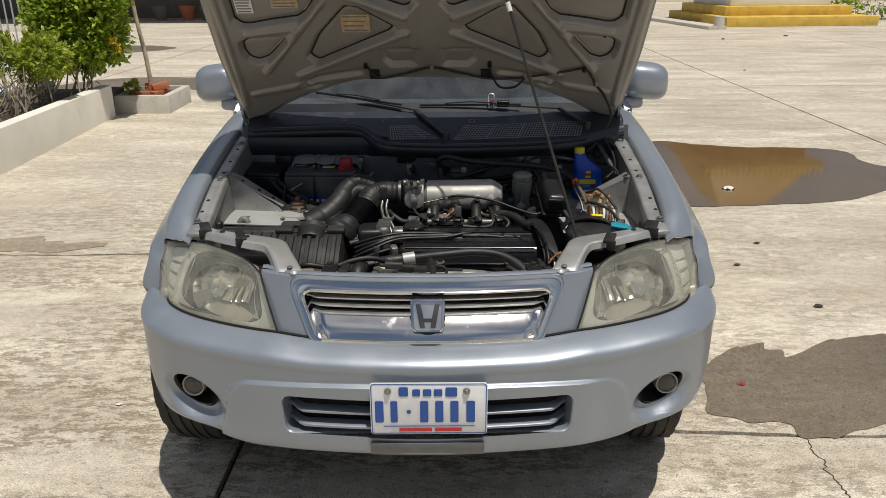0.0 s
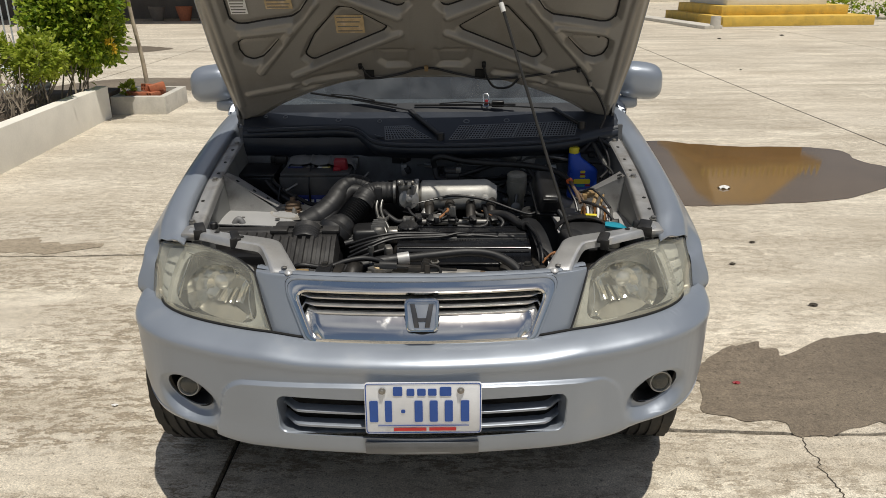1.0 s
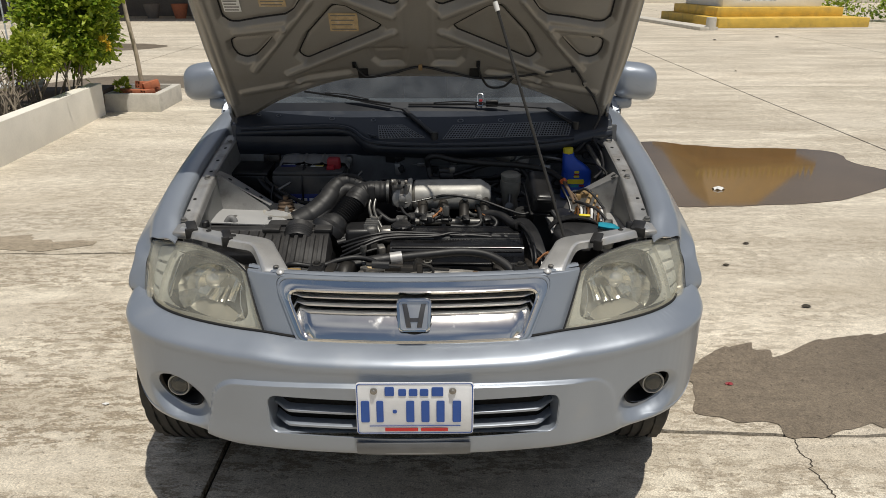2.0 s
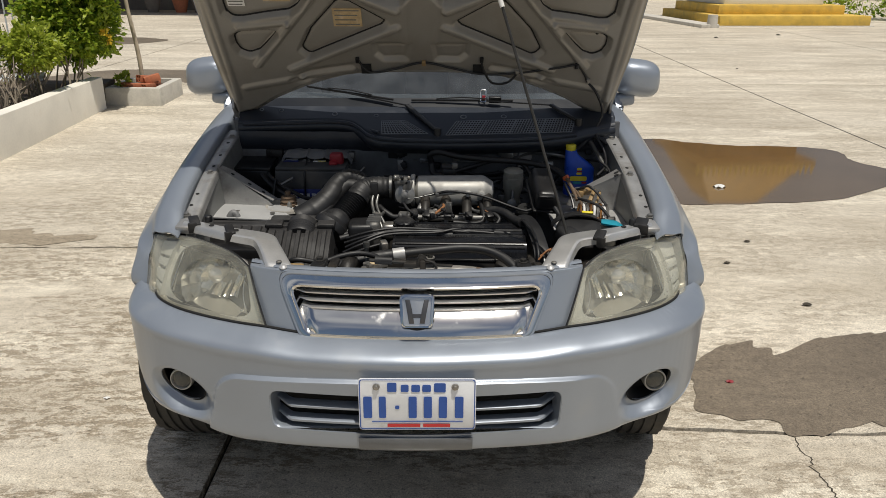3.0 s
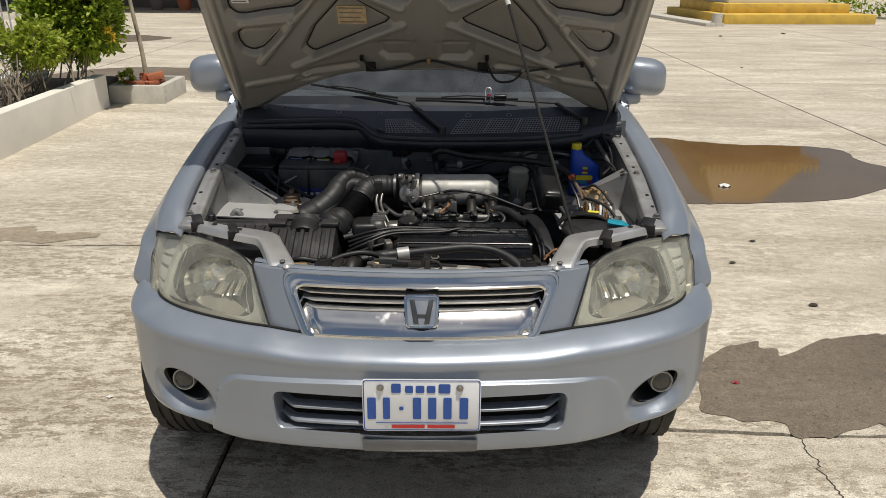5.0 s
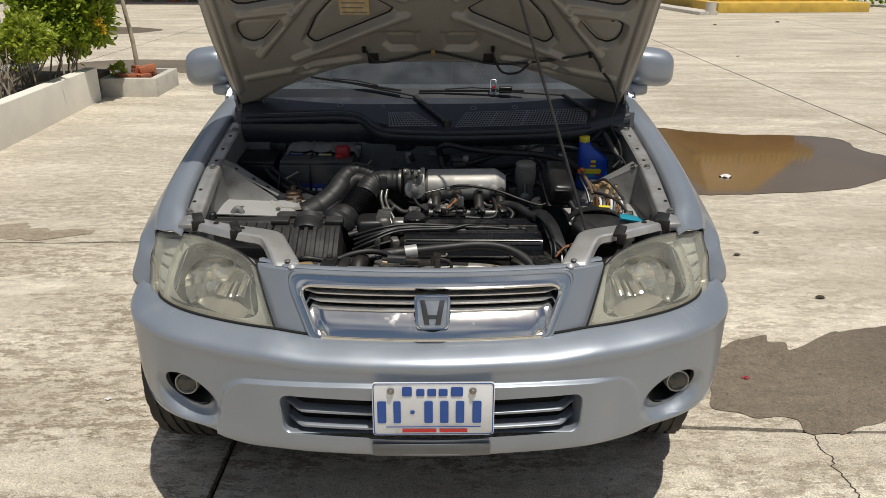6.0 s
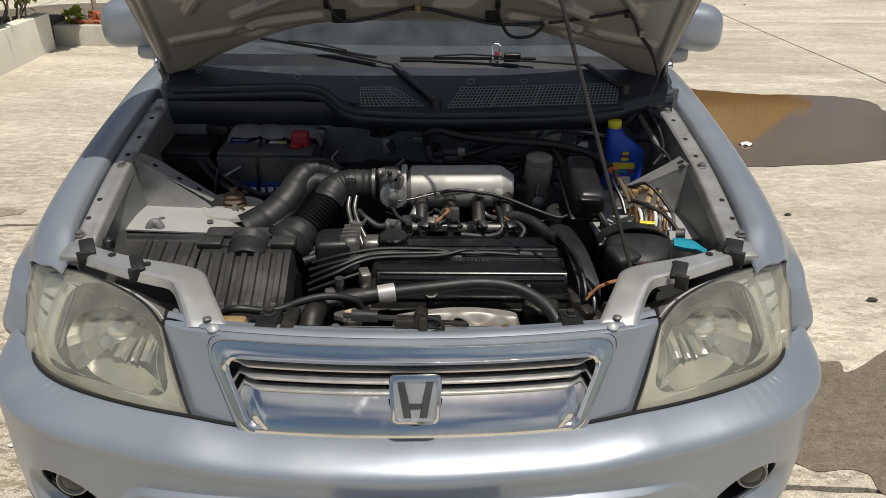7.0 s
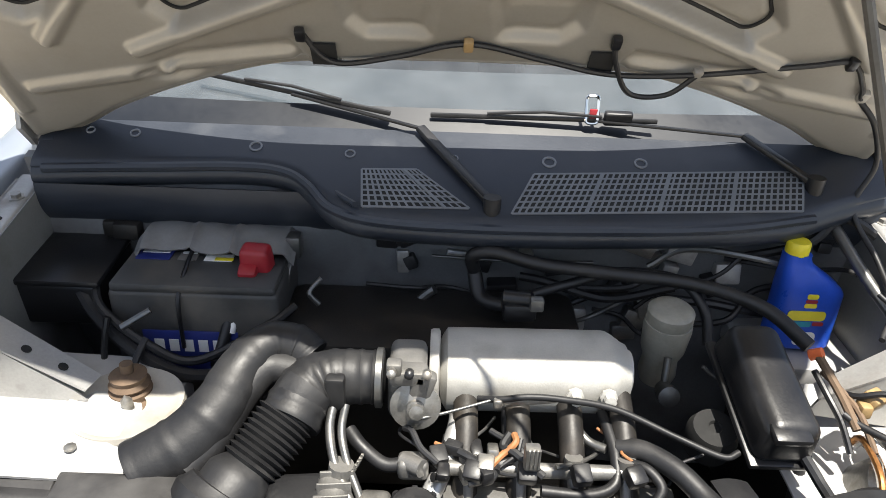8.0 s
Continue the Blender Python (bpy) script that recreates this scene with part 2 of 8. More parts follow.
def concrete(name, light, dark, worn, rough=0.85, streak=(0.65, 1.5, 1.0), worn_amount=0.5, bands=True):
    """Weathered outdoor concrete: brushed streaks, blotches, exposed grit and small pits."""
    m = bpy.data.materials.new(name)
    m.use_nodes = True
    n, l = m.node_tree.nodes, m.node_tree.links
    b = n["Principled BSDF"]
    co, mp = n.new("ShaderNodeTexCoord"), n.new("ShaderNodeMapping")
    mp.inputs["Scale"].default_value = streak
    l.new(co.outputs["Object"], mp.inputs["Vector"])

    def nz(scale, detail, vec, rough_=0.6):
        t = n.new("ShaderNodeTexNoise")
        t.inputs["Scale"].default_value, t.inputs["Detail"].default_value, t.inputs["Roughness"].default_value = scale, detail, rough_
        l.new(vec, t.inputs["Vector"])
        return t.outputs["Fac"]

    def rng(v, a, c, lo=0.0, hi=1.0):
        r = n.new("ShaderNodeMapRange")
        for k, x in (("From Min", a), ("From Max", c), ("To Min", lo), ("To Max", hi)):
            r.inputs[k].default_value = x
        l.new(v, r.inputs["Value"])
        return r.outputs["Result"]

    def mixc(f, a, c, mode="MIX"):
        x = n.new("ShaderNodeMixRGB")
        x.blend_type = mode
        if isinstance(f, bpy.types.NodeSocket):
            l.new(f, x.inputs["Fac"])
        else:
            x.inputs["Fac"].default_value = f
        for v, s in ((a, "Color1"), (c, "Color2")):
            if isinstance(v, bpy.types.NodeSocket):
                l.new(v, x.inputs[s])
            else:
                x.inputs[s].default_value = (*v, 1)
        return x.outputs["Color"]

    ob = co.outputs["Object"]
    drift = n.new("ShaderNodeMapping")
    drift.inputs["Scale"].default_value = (0.45, 1.5, 1.0) if bands else (1, 1, 1)
    l.new(ob, drift.inputs["Vector"])
    streaks = nz(1.1, 12.0, drift.outputs["Vector"], 0.70)
    broad = nz(0.30, 4.0, drift.outputs["Vector"], 0.55)
    grit = nz(150.0, 3.0, ob, 0.85)
    fine = nz(21.0, 8.0, ob, 0.78)
    c0 = mixc(rng(streaks, 0.36, 0.60), dark, light)
    c1 = mixc(1.0, c0, rng(broad, 0.35, 0.65, 0.84, 1.10), "MULTIPLY")
    # where the skin has flaked away the coarse aggregate shows as speckle
    flake = nz(15.0, 10.0, mp.outputs["Vector"], 0.74)
    zone = rng(nz(1.3, 9.0, drift.outputs["Vector"], 0.66), 0.42, 0.52, 0.0, 1.0)
    wornf, lime = n.new("ShaderNodeMath"), n.new("ShaderNodeMath")
    wornf.operation = lime.operation = "MULTIPLY"
    if bands:
        far = n.new("ShaderNodeVectorMath")
        far.operation = "DISTANCE"
        far.inputs[1].default_value = (-1.4, 2.2, 0.0)
        l.new(ob, far.inputs[0])
        less = n.new("ShaderNodeMath")
        less.operation = "MULTIPLY"
        l.new(rng(far.outputs["Value"], 1.2, 4.2, 1.0, 0.42), less.inputs[0])
        l.new(zone, less.inputs[1])
        zone = less.outputs[0]
    l.new(zone, wornf.inputs[0])
    l.new(rng(flake, 0.485, 0.515, 0.0, worn_amount), wornf.inputs[1])
    l.new(rng(nz(1.7, 6.0, drift.outputs["Vector"], 0.65), 0.50, 0.62, 0.0, 0.75 * worn_amount), lime.inputs[0])
    l.new(rng(nz(8.0, 8.0, mp.outputs["Vector"], 0.75), 0.44, 0.52), lime.inputs[1])
    c1 = mixc(lime.outputs[0], c1, tuple(min(0.80, v * 1.18) for v in light))
    stones = rng(nz(58.0, 4.0, mp.outputs["Vector"], 0.72), 0.53, 0.63)
    c2 = mixc(wornf.outputs[0], c1, mixc(stones, worn, tuple(0.5 * (v + w) for v, w in zip(light, dark))))
    pits = rng(nz(48.0, 3.0, ob, 0.65), 0.60, 0.66)
    c2 = mixc(1.0, c2, rng(pits, 0.0, 1.0, 1.0, 0.60), "MULTIPLY")
    c3 = mixc(1.0, c2, rng(grit, 0.3, 0.7, 0.50, 1.44), "MULTIPLY")
    c4 = mixc(1.0, c3, rng(fine, 0.3, 0.7, 0.76, 1.20), "MULTIPLY")
    l.new(c4, b.inputs["Base Color"])
    b.inputs["Roughness"].default_value = rough
    hs = n.new("ShaderNodeMath")
    hs.operation = "MULTIPLY_ADD"
    hs.inputs[1].default_value = 0.6
    l.new(fine, hs.inputs[0])
    l.new(grit, hs.inputs[2])
    bp = n.new("ShaderNodeBump")
    bp.inputs["Strength"].default_value, bp.inputs["Distance"].default_value = 0.4, 0.004
    l.new(hs.outputs[0], bp.inputs["Height"])
    l.new(bp.outputs["Normal"], b.inputs["Normal"])
    return m


YARD = concrete("yard_concrete", (0.69, 0.622, 0.512), (0.49, 0.428, 0.334), (0.29, 0.238, 0.170), worn_amount=0.95)
WET = concrete("wet_concrete", (0.225, 0.182, 0.132), (0.170, 0.136, 0.098), (0.12, 0.098, 0.072), rough=0.48, worn_amount=0.3, bands=False)
STAIN = concrete("stained_concrete", (0.40, 0.335, 0.25), (0.33, 0.275, 0.20), (0.24, 0.20, 0.145), worn_amount=0.7)
SOIL_MAT = concrete("earth", (0.11, 0.08, 0.055), (0.07, 0.05, 0.035), (0.05, 0.04, 0.03), streak=(1, 1, 1), bands=False)
JOINT = mat("joint_dirt", (0.055, 0.046, 0.034), 0.95, 0, 0.4, 8.0, 100.0, 0.5)
LIMEWASH = mat("limewashed_render", (0.84, 0.80, 0.71), 0.85, 0, 0.10, 3.0, 60.0, 0.3, dirt=(0.50, 0.43, 0.32), dirt_amount=0.10, dirt_scale=3.0)
PLANTER = mat("grey_render", (0.58, 0.55, 0.49), 0.9, 0, 0.2, 5.0, 60.0, 0.4, dirt=(0.2, 0.18, 0.14), dirt_amount=0.25, dirt_scale=5.0)
YELLOW_STEP = mat("yellow_step_paint", (0.66, 0.44, 0.08), 0.7, 0, 0.2, 3.0, 40.0, 0.2, dirt=(0.30, 0.22, 0.10), dirt_amount=0.25, dirt_scale=4.0)
GOLD_ROOF = mat("golden_roof_paint", (0.50, 0.29, 0.075), 0.6, 0, 0.2, 2.0, 30.0, 0.2)
WALL_WHITE = mat("white_wall_paint", (0.78, 0.78, 0.76), 0.8, 0, 0.06, 2.0, 40.0, 0.1)
BRICK = mat("terracotta", (0.44, 0.15, 0.075), 0.85, 0, 0.25, 20.0, 120.0, 0.3)
BARK = mat("pale_bark", (0.42, 0.36, 0.27), 0.9, 0, 0.3, 15.0, 90.0, 0.4)
TWIG = mat("dry_twig", (0.24, 0.20, 0.15), 0.9, 0, 0.3, 15.0, 90.0, 0.4)
FENCE = mat("grey_fence_paint", (0.66, 0.70, 0.72), 0.5, 0.2, 0.15, 10.0, 90.0, 0.1)
# dark base colour carries the shade on the far wall and pots
GREY_WALL = mat("shaded_far_wall", (0.16, 0.14, 0.12), 0.9, 0, 0.3, 1.5, 20.0, 0.2)


def leafy(name, a, c):
    m = mat(name, a, 0.45, 0, 0.2, 3.0, 60.0, 0.05)
    n, l = m.node_tree.nodes, m.node_tree.links
    g = n.new("ShaderNodeNewGeometry")
    x = n.new("ShaderNodeMixRGB")
    x.inputs["Color1"].default_value, x.inputs["Color2"].default_value = (*a, 1), (*c, 1)
    l.new(g.outputs["Random Per Island"], x.inputs["Fac"])
    l.new(x.outputs["Color"], n["Principled BSDF"].inputs["Base Color"])
    tl, mx = n.new("ShaderNodeBsdfTranslucent"), n.new("ShaderNodeMixShader")
    l.new(x.outputs["Color"], tl.inputs["Color"])
    mx.inputs[0].default_value = 0.42
    l.new(n["Principled BSDF"].outputs[0], mx.inputs[1])
    l.new(tl.outputs[0], mx.inputs[2])
    l.new(mx.outputs[0], n["Material Output"].inputs["Surface"])
    return m


LEAF = leafy("green_leaves", (0.10, 0.20, 0.018), (0.52, 0.62, 0.07))
LEAF_LIGHT = leafy("light_green_leaves", (0.24, 0.32, 0.035), (0.52, 0.58, 0.08))
FLOWER = leafy("yellow_flower", (0.75, 0.50, 0.03), (0.85, 0.65, 0.08))


def water_material():
    m = bpy.data.materials.new("puddle_water")
    m.use_nodes = True
    n, l = m.node_tree.nodes, m.node_tree.links
    b = n["Principled BSDF"]
    co, nz, rp = n.new("ShaderNodeTexCoord"), n.new("ShaderNodeTexNoise"), n.new("ShaderNodeMixRGB")
    nz.inputs["Scale"].default_value, nz.inputs["Detail"].default_value = 1.8, 6.0
    rp.inputs["Color1"].default_value, rp.inputs["Color2"].default_value = (0.085, 0.055, 0.026, 1), (0.15, 0.10, 0.055, 1)
    l.new(co.outputs["Object"], nz.inputs["Vector"])
    l.new(nz.outputs["Fac"], rp.inputs["Fac"])
    l.new(rp.outputs["Color"], b.inputs["Base Color"])
    b.inputs["Roughness"].default_value, b.inputs["IOR"].default_value = 0.05, 1.33
    b.inputs["Specular IOR Level"].default_value = 0.8
    return m


WATER = water_material()


# ---- shape helpers ----
def finish(bm, sharp=38.0):
    me = bpy.data.meshes.new("m")
    bmesh.ops.recalc_face_normals(bm, faces=bm.faces)
    bm.to_mesh(me)
    bm.free()
    me.polygons.foreach_set("use_smooth", [True] * len(me.polygons))
    me.set_sharp_from_angle(angle=radians(sharp))
    return me


# the car's shell stands turned by this much against the yard; what lies in the bay is given in world metres
CAR_TURN = Matrix.Translation((0, 1.95, 0)) @ Matrix.Rotation(0.016, 4, "Z") @ Matrix.Translation((0, -1.95, 0))
STAND = {"turn": None}


def part(name, bm, material, parent=None, label="", sharp=38.0):
    """Links a bmesh (or a ready mesh) as one object, under a thing or a part; the mesh is in world metres."""
    me = bm if isinstance(bm, bpy.types.Mesh) else finish(bm, sharp)
    if STAND["turn"] is not None:
        me.transform(STAND["turn"])
    if not me.materials:
        me.materials.append(material)
    ob = new(name, me)
    if parent is not None:
        ob.parent = parent
        if parent.type == "EMPTY":
            ob.matrix_parent_inverse = Matrix.Translation(-parent.location)
    return tagged(ob, label)


def thing(name, base, label, category, group=""):
    e = new(name)
    e.location = base
    e.empty_display_size = 0.1
    return tagged(e, label, category, group)


def place(bm, verts, loc=(0, 0, 0), rot=(0, 0, 0)):
    bmesh.ops.transform(bm, matrix=pose(*loc, *rot), verts=verts)


def box(bm, c, s, bev=0.0, rot=(0, 0, 0), seg=2, taper=None):
    """A bevelled box; taper scales the top face in x and y."""
    made = bmesh.ops.create_cube(bm, size=1.0)["verts"]
    for v in made:
        k = taper if taper and v.co.z > 0 else (1, 1)
        v.co = Vector((v.co.x * s[0] * k[0], v.co.y * s[1] * k[1], v.co.z * s[2]))
    if bev:
        edges = list({e for v in made for e in v.link_edges})
        out = bmesh.ops.bevel(bm, geom=edges, offset=bev, segments=seg, affect="EDGES", profile=0.5)
        made = list({v for f in out["faces"] for v in f.verts} | {v for v in made if v.is_valid})
    place(bm, made, c, rot)
    return made


def rod(bm, a, b, r, r2=None, seg=16, cap=True):
    """A cylinder or cone from a to b."""
    a, b = Vector(a), Vector(b)
    d = b - a
    m = Matrix.Translation((a + b) / 2) @ d.to_track_quat("Z", "Y").to_matrix().to_4x4()
    return bmesh.ops.create_cone(bm, cap_ends=cap, segments=seg, radius1=r, radius2=r if r2 is None else r2, depth=d.length, matrix=m)["verts"]


def lathe(bm, profile, a, axis, seg=28, closed=True):
    """Turns (radius, distance along axis) round an axis through a; closed caps both ends."""
    q = Vector(axis).normalized().to_track_quat("Z", "Y").to_matrix()
    rings = []
    for r, h in profile:
        rings.append([bm.verts.new(Vector(a) + q @ Vector((r * math.cos(2 * math.pi * i / seg), r * math.sin(2 * math.pi * i / seg), h))) for i in range(seg)])
    for p, o in zip(rings, rings[1:]):
        for i in range(seg):
            j = (i + 1) % seg
            bm.faces.new((p[i], p[j], o[j], o[i]))
    for ring in (rings[0], rings[-1]) if closed else ():
        bm.faces.new(ring)


def curve(points, n=8):
    """Catmull-Rom points through the given ones."""
    p = [Vector(q) for q in points]
    p = [p[0] * 2 - p[1]] + p + [p[-1] * 2 - p[-2]]
    out = []
    for i in range(1, len(p) - 2):
        for k in range(n):
            t = k / n
            out.append(0.5 * (2 * p[i] + (p[i + 1] - p[i - 1]) * t + (2 * p[i - 1] - 5 * p[i] + 4 * p[i + 1] - p[i + 2]) * t * t
                              + (3 * p[i] - p[i - 1] - 3 * p[i + 1] + p[i + 2]) * t ** 3))
    return out + [p[-2]]


def tube(bm, points, r, seg=10, n=8, radius=None):
    """A round hose along a smooth line; radius(k) may vary it from 0 to 1."""
    pts = curve(points, n)
    up = Vector((0.13, 0.21, 0.97))
    rings = []
    for i, p in enumerate(pts):
        d = (pts[min(i + 1, len(pts) - 1)] - pts[max(i - 1, 0)]).normalized()
        s = d.cross(up).normalized()
        up = s.cross(d).normalized()
        rr = r if radius is None else radius(i / (len(pts) - 1))
        rings.append([bm.verts.new(p + rr * (math.cos(2 * math.pi * k / seg) * s + math.sin(2 * math.pi * k / seg) * up)) for k in range(seg)])
    for a, b in zip(rings, rings[1:]):
        for k in range(seg):
            j = (k + 1) % seg
            bm.faces.new((a[k], a[j], b[j], b[k]))
    bm.faces.new(rings[0])
    bm.faces.new(rings[-1])


def shell(bm, faces, thick):
    """Gives open faces a back, thick metres behind them along their normals."""
    bmesh.ops.recalc_face_normals(bm, faces=faces)
    inside = set(faces)
    verts = list({v for f in faces for v in f.verts})
    rim = [e for e in {e for f in faces for e in f.edges} if sum(f in inside for f in e.link_faces) == 1]
    twin = {}
    for v in verts:
        nrm = Vector()
        for f in v.link_faces:
            if f in inside:
                f.normal_update()
                nrm += f.normal
        twin[v] = v.co - nrm.normalized() * thick
    twin = {v: bm.verts.new(c) for v, c in twin.items()}
    sides = []
    for e in rim:
        f = next(f for f in e.link_faces if f in inside)
        vs = list(f.verts)
        a, b = e.verts
        if vs[(vs.index(a) + 1) % len(vs)] is not b:
            a, b = b, a
        sides.append((b, a, twin[a], twin[b]))
    for f in faces:
        bm.faces.new([twin[v] for v in reversed(f.verts[:])])
    for q in sides:
        bm.faces.new(q)


def sheet(bm, fn, nu, nv, thick=0.0, keep=None):
    """A surface fn(u, v), u and v from 0 to 1; thick gives it a back face along its normals."""
    grid = [[bm.verts.new(fn(i / nu, j / nv)) for j in range(nv + 1)] for i in range(nu + 1)]
    faces = []
    for i in range(nu):
        for j in range(nv):
            if keep is None or keep((i + 0.5) / nu, (j + 0.5) / nv):
                faces.append(bm.faces.new((grid[i][j], grid[i + 1][j], grid[i + 1][j + 1], grid[i][j + 1])))
    for row in grid:
        for v in row:
            if not v.link_faces:
                bm.verts.remove(v)
    if thick:
        shell(bm, faces, thick)
    return faces


def prism(bm, outline, a, ux, uy, depth, bev=0.0, seg=2):
    """A flat outline in the plane a + x ux + y uy, given depth along ux x uy."""
    a, ux, uy = Vector(a), Vector(ux), Vector(uy)
    nrm = ux.cross(uy).normalized()
    f0 = [bm.verts.new(a + x * ux + y * uy) for x, y in outline]
    f1 = [bm.verts.new(v.co + nrm * depth) for v in f0]
    faces = [bm.faces.new(f0[::-1]), bm.faces.new(f1)]
    for i in range(len(f0)):
        j = (i + 1) % len(f0)
        faces.append(bm.faces.new((f0[i], f0[j], f1[j], f1[i])))
    if bev:
        bmesh.ops.bevel(bm, geom=list(faces[1].edges), offset=bev, segments=seg, affect="EDGES", profile=0.5)


def rounded(pts, r, n=5):
    """A polygon with its corners rounded by r."""
    out = []
    p = [Vector(q) for q in pts]
    for i in range(len(p)):
        a, b, c = p[i - 1], p[i], p[(i + 1) % len(p)]
        d0, d1 = (a - b).normalized(), (c - b).normalized()
        half = math.acos(max(-1, min(1, d0.dot(d1)))) / 2
        cut = min(r / math.tan(half), 0.45 * (a - b).length, 0.45 * (c - b).length)
        s, e = b + d0 * cut, b + d1 * cut
        for k in range(n + 1):
            t = k / n
            out.append(((1 - t) ** 2 * s + 2 * t * (1 - t) * b + t * t * e))
    return [(q.x, q.y) for q in out]


def mirrored(bm):
    """Adds the other half, mirrored at x = 0."""
    geom = bm.verts[:] + bm.edges[:] + bm.faces[:]
    dup = bmesh.ops.duplicate(bm, geom=geom)["geom"]
    for v in dup:
        if isinstance(v, bmesh.types.BMVert):
            v.co.x = -v.co.x
    bmesh.ops.reverse_faces(bm, faces=[f for f in dup if isinstance(f, bmesh.types.BMFace)])


def side(bm, s):
    """Turns a shape made for the +x side to the side s (1 or -1)."""
    if s < 0:
        for v in bm.verts:
            v.co.x = -v.co.x
        bmesh.ops.reverse_faces(bm, faces=bm.faces)
    return bm


def cut(bm, cutters):
    """Cuts closed shapes (bmeshes) out of bm and returns the mesh."""
    ob = new("cut_body", finish(bm))
    tools = []
    for c in cutters:
        k = new("cut_tool", finish(c))
        tools.append(k)
        md = ob.modifiers.new("cut", "BOOLEAN")
        md.operation, md.object, md.solver = "DIFFERENCE", k, "EXACT"
    dg = bpy.context.evaluated_depsgraph_get()
    dg.update()
    me = bpy.data.meshes.new_from_object(ob.evaluated_get(dg))
    for o in [ob] + tools:
        old = o.data
        bpy.data.objects.remove(o)
        bpy.data.meshes.remove(old)
    me.polygons.foreach_set("use_smooth", [True] * len(me.polygons))
    me.set_sharp_from_angle(angle=radians(38))
    return me


def lerp_table(table, x):
    """Smooth value of y at x from pairs (x, y)."""
    xs, ys = zip(*table)
    x = max(xs[0], min(xs[-1], x))
    for i in range(len(xs) - 1):
        if x <= xs[i + 1]:
            t = (x - xs[i]) / (xs[i + 1] - xs[i])
            m0 = (ys[i + 1] - ys[max(i - 1, 0)]) / (xs[i + 1] - xs[max(i - 1, 0)])
            k = min(i + 2, len(xs) - 1)
            m1 = (ys[k] - ys[i]) / (xs[k] - xs[i])
            h = xs[i + 1] - xs[i]
            return ((2 * t ** 3 - 3 * t * t + 1) * ys[i] + (t ** 3 - 2 * t * t + t) * h * m0
                    + (-2 * t ** 3 + 3 * t * t) * ys[i + 1] + (t ** 3 - t * t) * h * m1)


def lerp_flat(table, x):
    """Straight-line value of y at x from pairs (x, y)."""
    for (x0, y0), (x1, y1) in zip(table, table[1:]):
        if x <= x1:
            return y0 + (y1 - y0) * (x - x0) / (x1 - x0)
    return table[-1][1]


def smooth(a, b, x):
    t = max(0.0, min(1.0, (x - a) / (b - a)))
    return t * t * (3 - 2 * t)


# ---- the yard ----
bm = bmesh.new()
box(bm, (0, 100, -0.28), (700, 700, 0.5))
tagged(part("ground", bm, JOINT), "dark compacted earth under the yard slabs", "ground", kind="structure")
yard = thing("pavement", (0, 5, 0), "sunlit weathered concrete yard slabs with cracked joints", "pavement")
tagged(yard, kind="structure")


def slab(x0, x1, y0, y1, rag0, rag1):
    """One cast concrete slab; rag0 and rag1 are how ragged its near and far edges are."""
    bm = bmesh.new()
    gap = 0.010
    pts = []
    n = 60
    for i in range(n + 1):
        x = x0 + gap + (x1 - x0 - 2 * gap) * i / n
        pts.append((x, y0 + gap + rag0 * (0.6 * noise.noise((x * 1.3, y0, 2.0)) + 0.35 * noise.noise((x * 9, y0, 5.0)) + 0.10)))
    for i in range(n + 1):
        x = x1 - gap - (x1 - x0 - 2 * gap) * i / n
        pts.append((x, y1 - gap + rag1 * (0.6 * noise.noise((x * 1.3, y1, 2.0)) + 0.15 * noise.noise((x * 11, y1, 8.0)) + 0.02)))
    prism(bm, pts, (0, 0, -0.10), (1, 0, 0), (0, 1, 0), 0.10)
    ob = part("slab", bm, YARD, yard)
    return ob


X_JOINTS = [-30.5, -20.58, -15.61, -10.64, -5.67, -0.70, 4.27, 9.24, 14.21, 19.18, 34.0]
for i in range(len(X_JOINTS) - 1):
    xa, xb = X_JOINTS[i], X_JOINTS[i + 1]
    ys = {4: (-18, 4.40, 26, 60), 5: (-18, 2.54, 24, 60)}.get(i, (-18, 11.5 - 1.5 * (i % 2), 60))
    for a, b in zip(ys, ys[1:]):
        slab(xa, xb, a, b, 0.065 if a in (4.40, 2.54) else 0, 0.05 if b in (4.40, 2.54) else 0)


def flat_patch(name, pts, z, material, label, category, wobble=0.04):
    """A thin irregular sheet lying on the ground, through the given points."""
    ring = curve(list(pts) + [pts[0]], 14)[:-1]
    bm = bmesh.new()
    vs = []
    for p in ring:
        k = wobble * (noise.noise((p[0] * 4, p[1] * 4, 1)) + 0.6 * noise.noise((p[0] * 13, p[1] * 13, 4)))
        vs.append(bm.verts.new((p[0] + k, p[1] + k * 0.8, z)))
    bm.faces.new(vs)
    return tagged(part(name, bm, material), label, category, kind="structure")


flat_patch("puddle", [(1.2, 6.9, 0), (1.97, 7.60, 0), (2.76, 7.34, 0), (3.65, 7.24, 0), (3.72, 6.7, 0), (3.95, 6.28, 0), (3.26, 5.72, 0),
                      (2.83, 5.50, 0), (2.09, 5.40, 0), (1.70, 5.42, 0), (1.3, 5.7, 0)], 0.004, WATER, "brown rain puddle reflecting the golden pavilion", "puddle")
flat_patch("wet_patch", [(1.06, 2.96, 0), (1.27, 3.17, 0), (1.45, 3.22, 0), (1.61, 3.19, 0), (1.77, 3.27, 0), (2.09, 3.35, 0), (2.7, 3.45, 0),
                         (3.1, 3.0, 0), (2.3, 2.66, 0), (1.60, 2.56, 0), (1.45, 2.52, 0), (1.31, 2.58, 0), (1.14, 2.67, 0), (1.07, 2.80, 0)],
           0.003, WET, "dark damp patch drying on the concrete", "damp patch", 0.10)
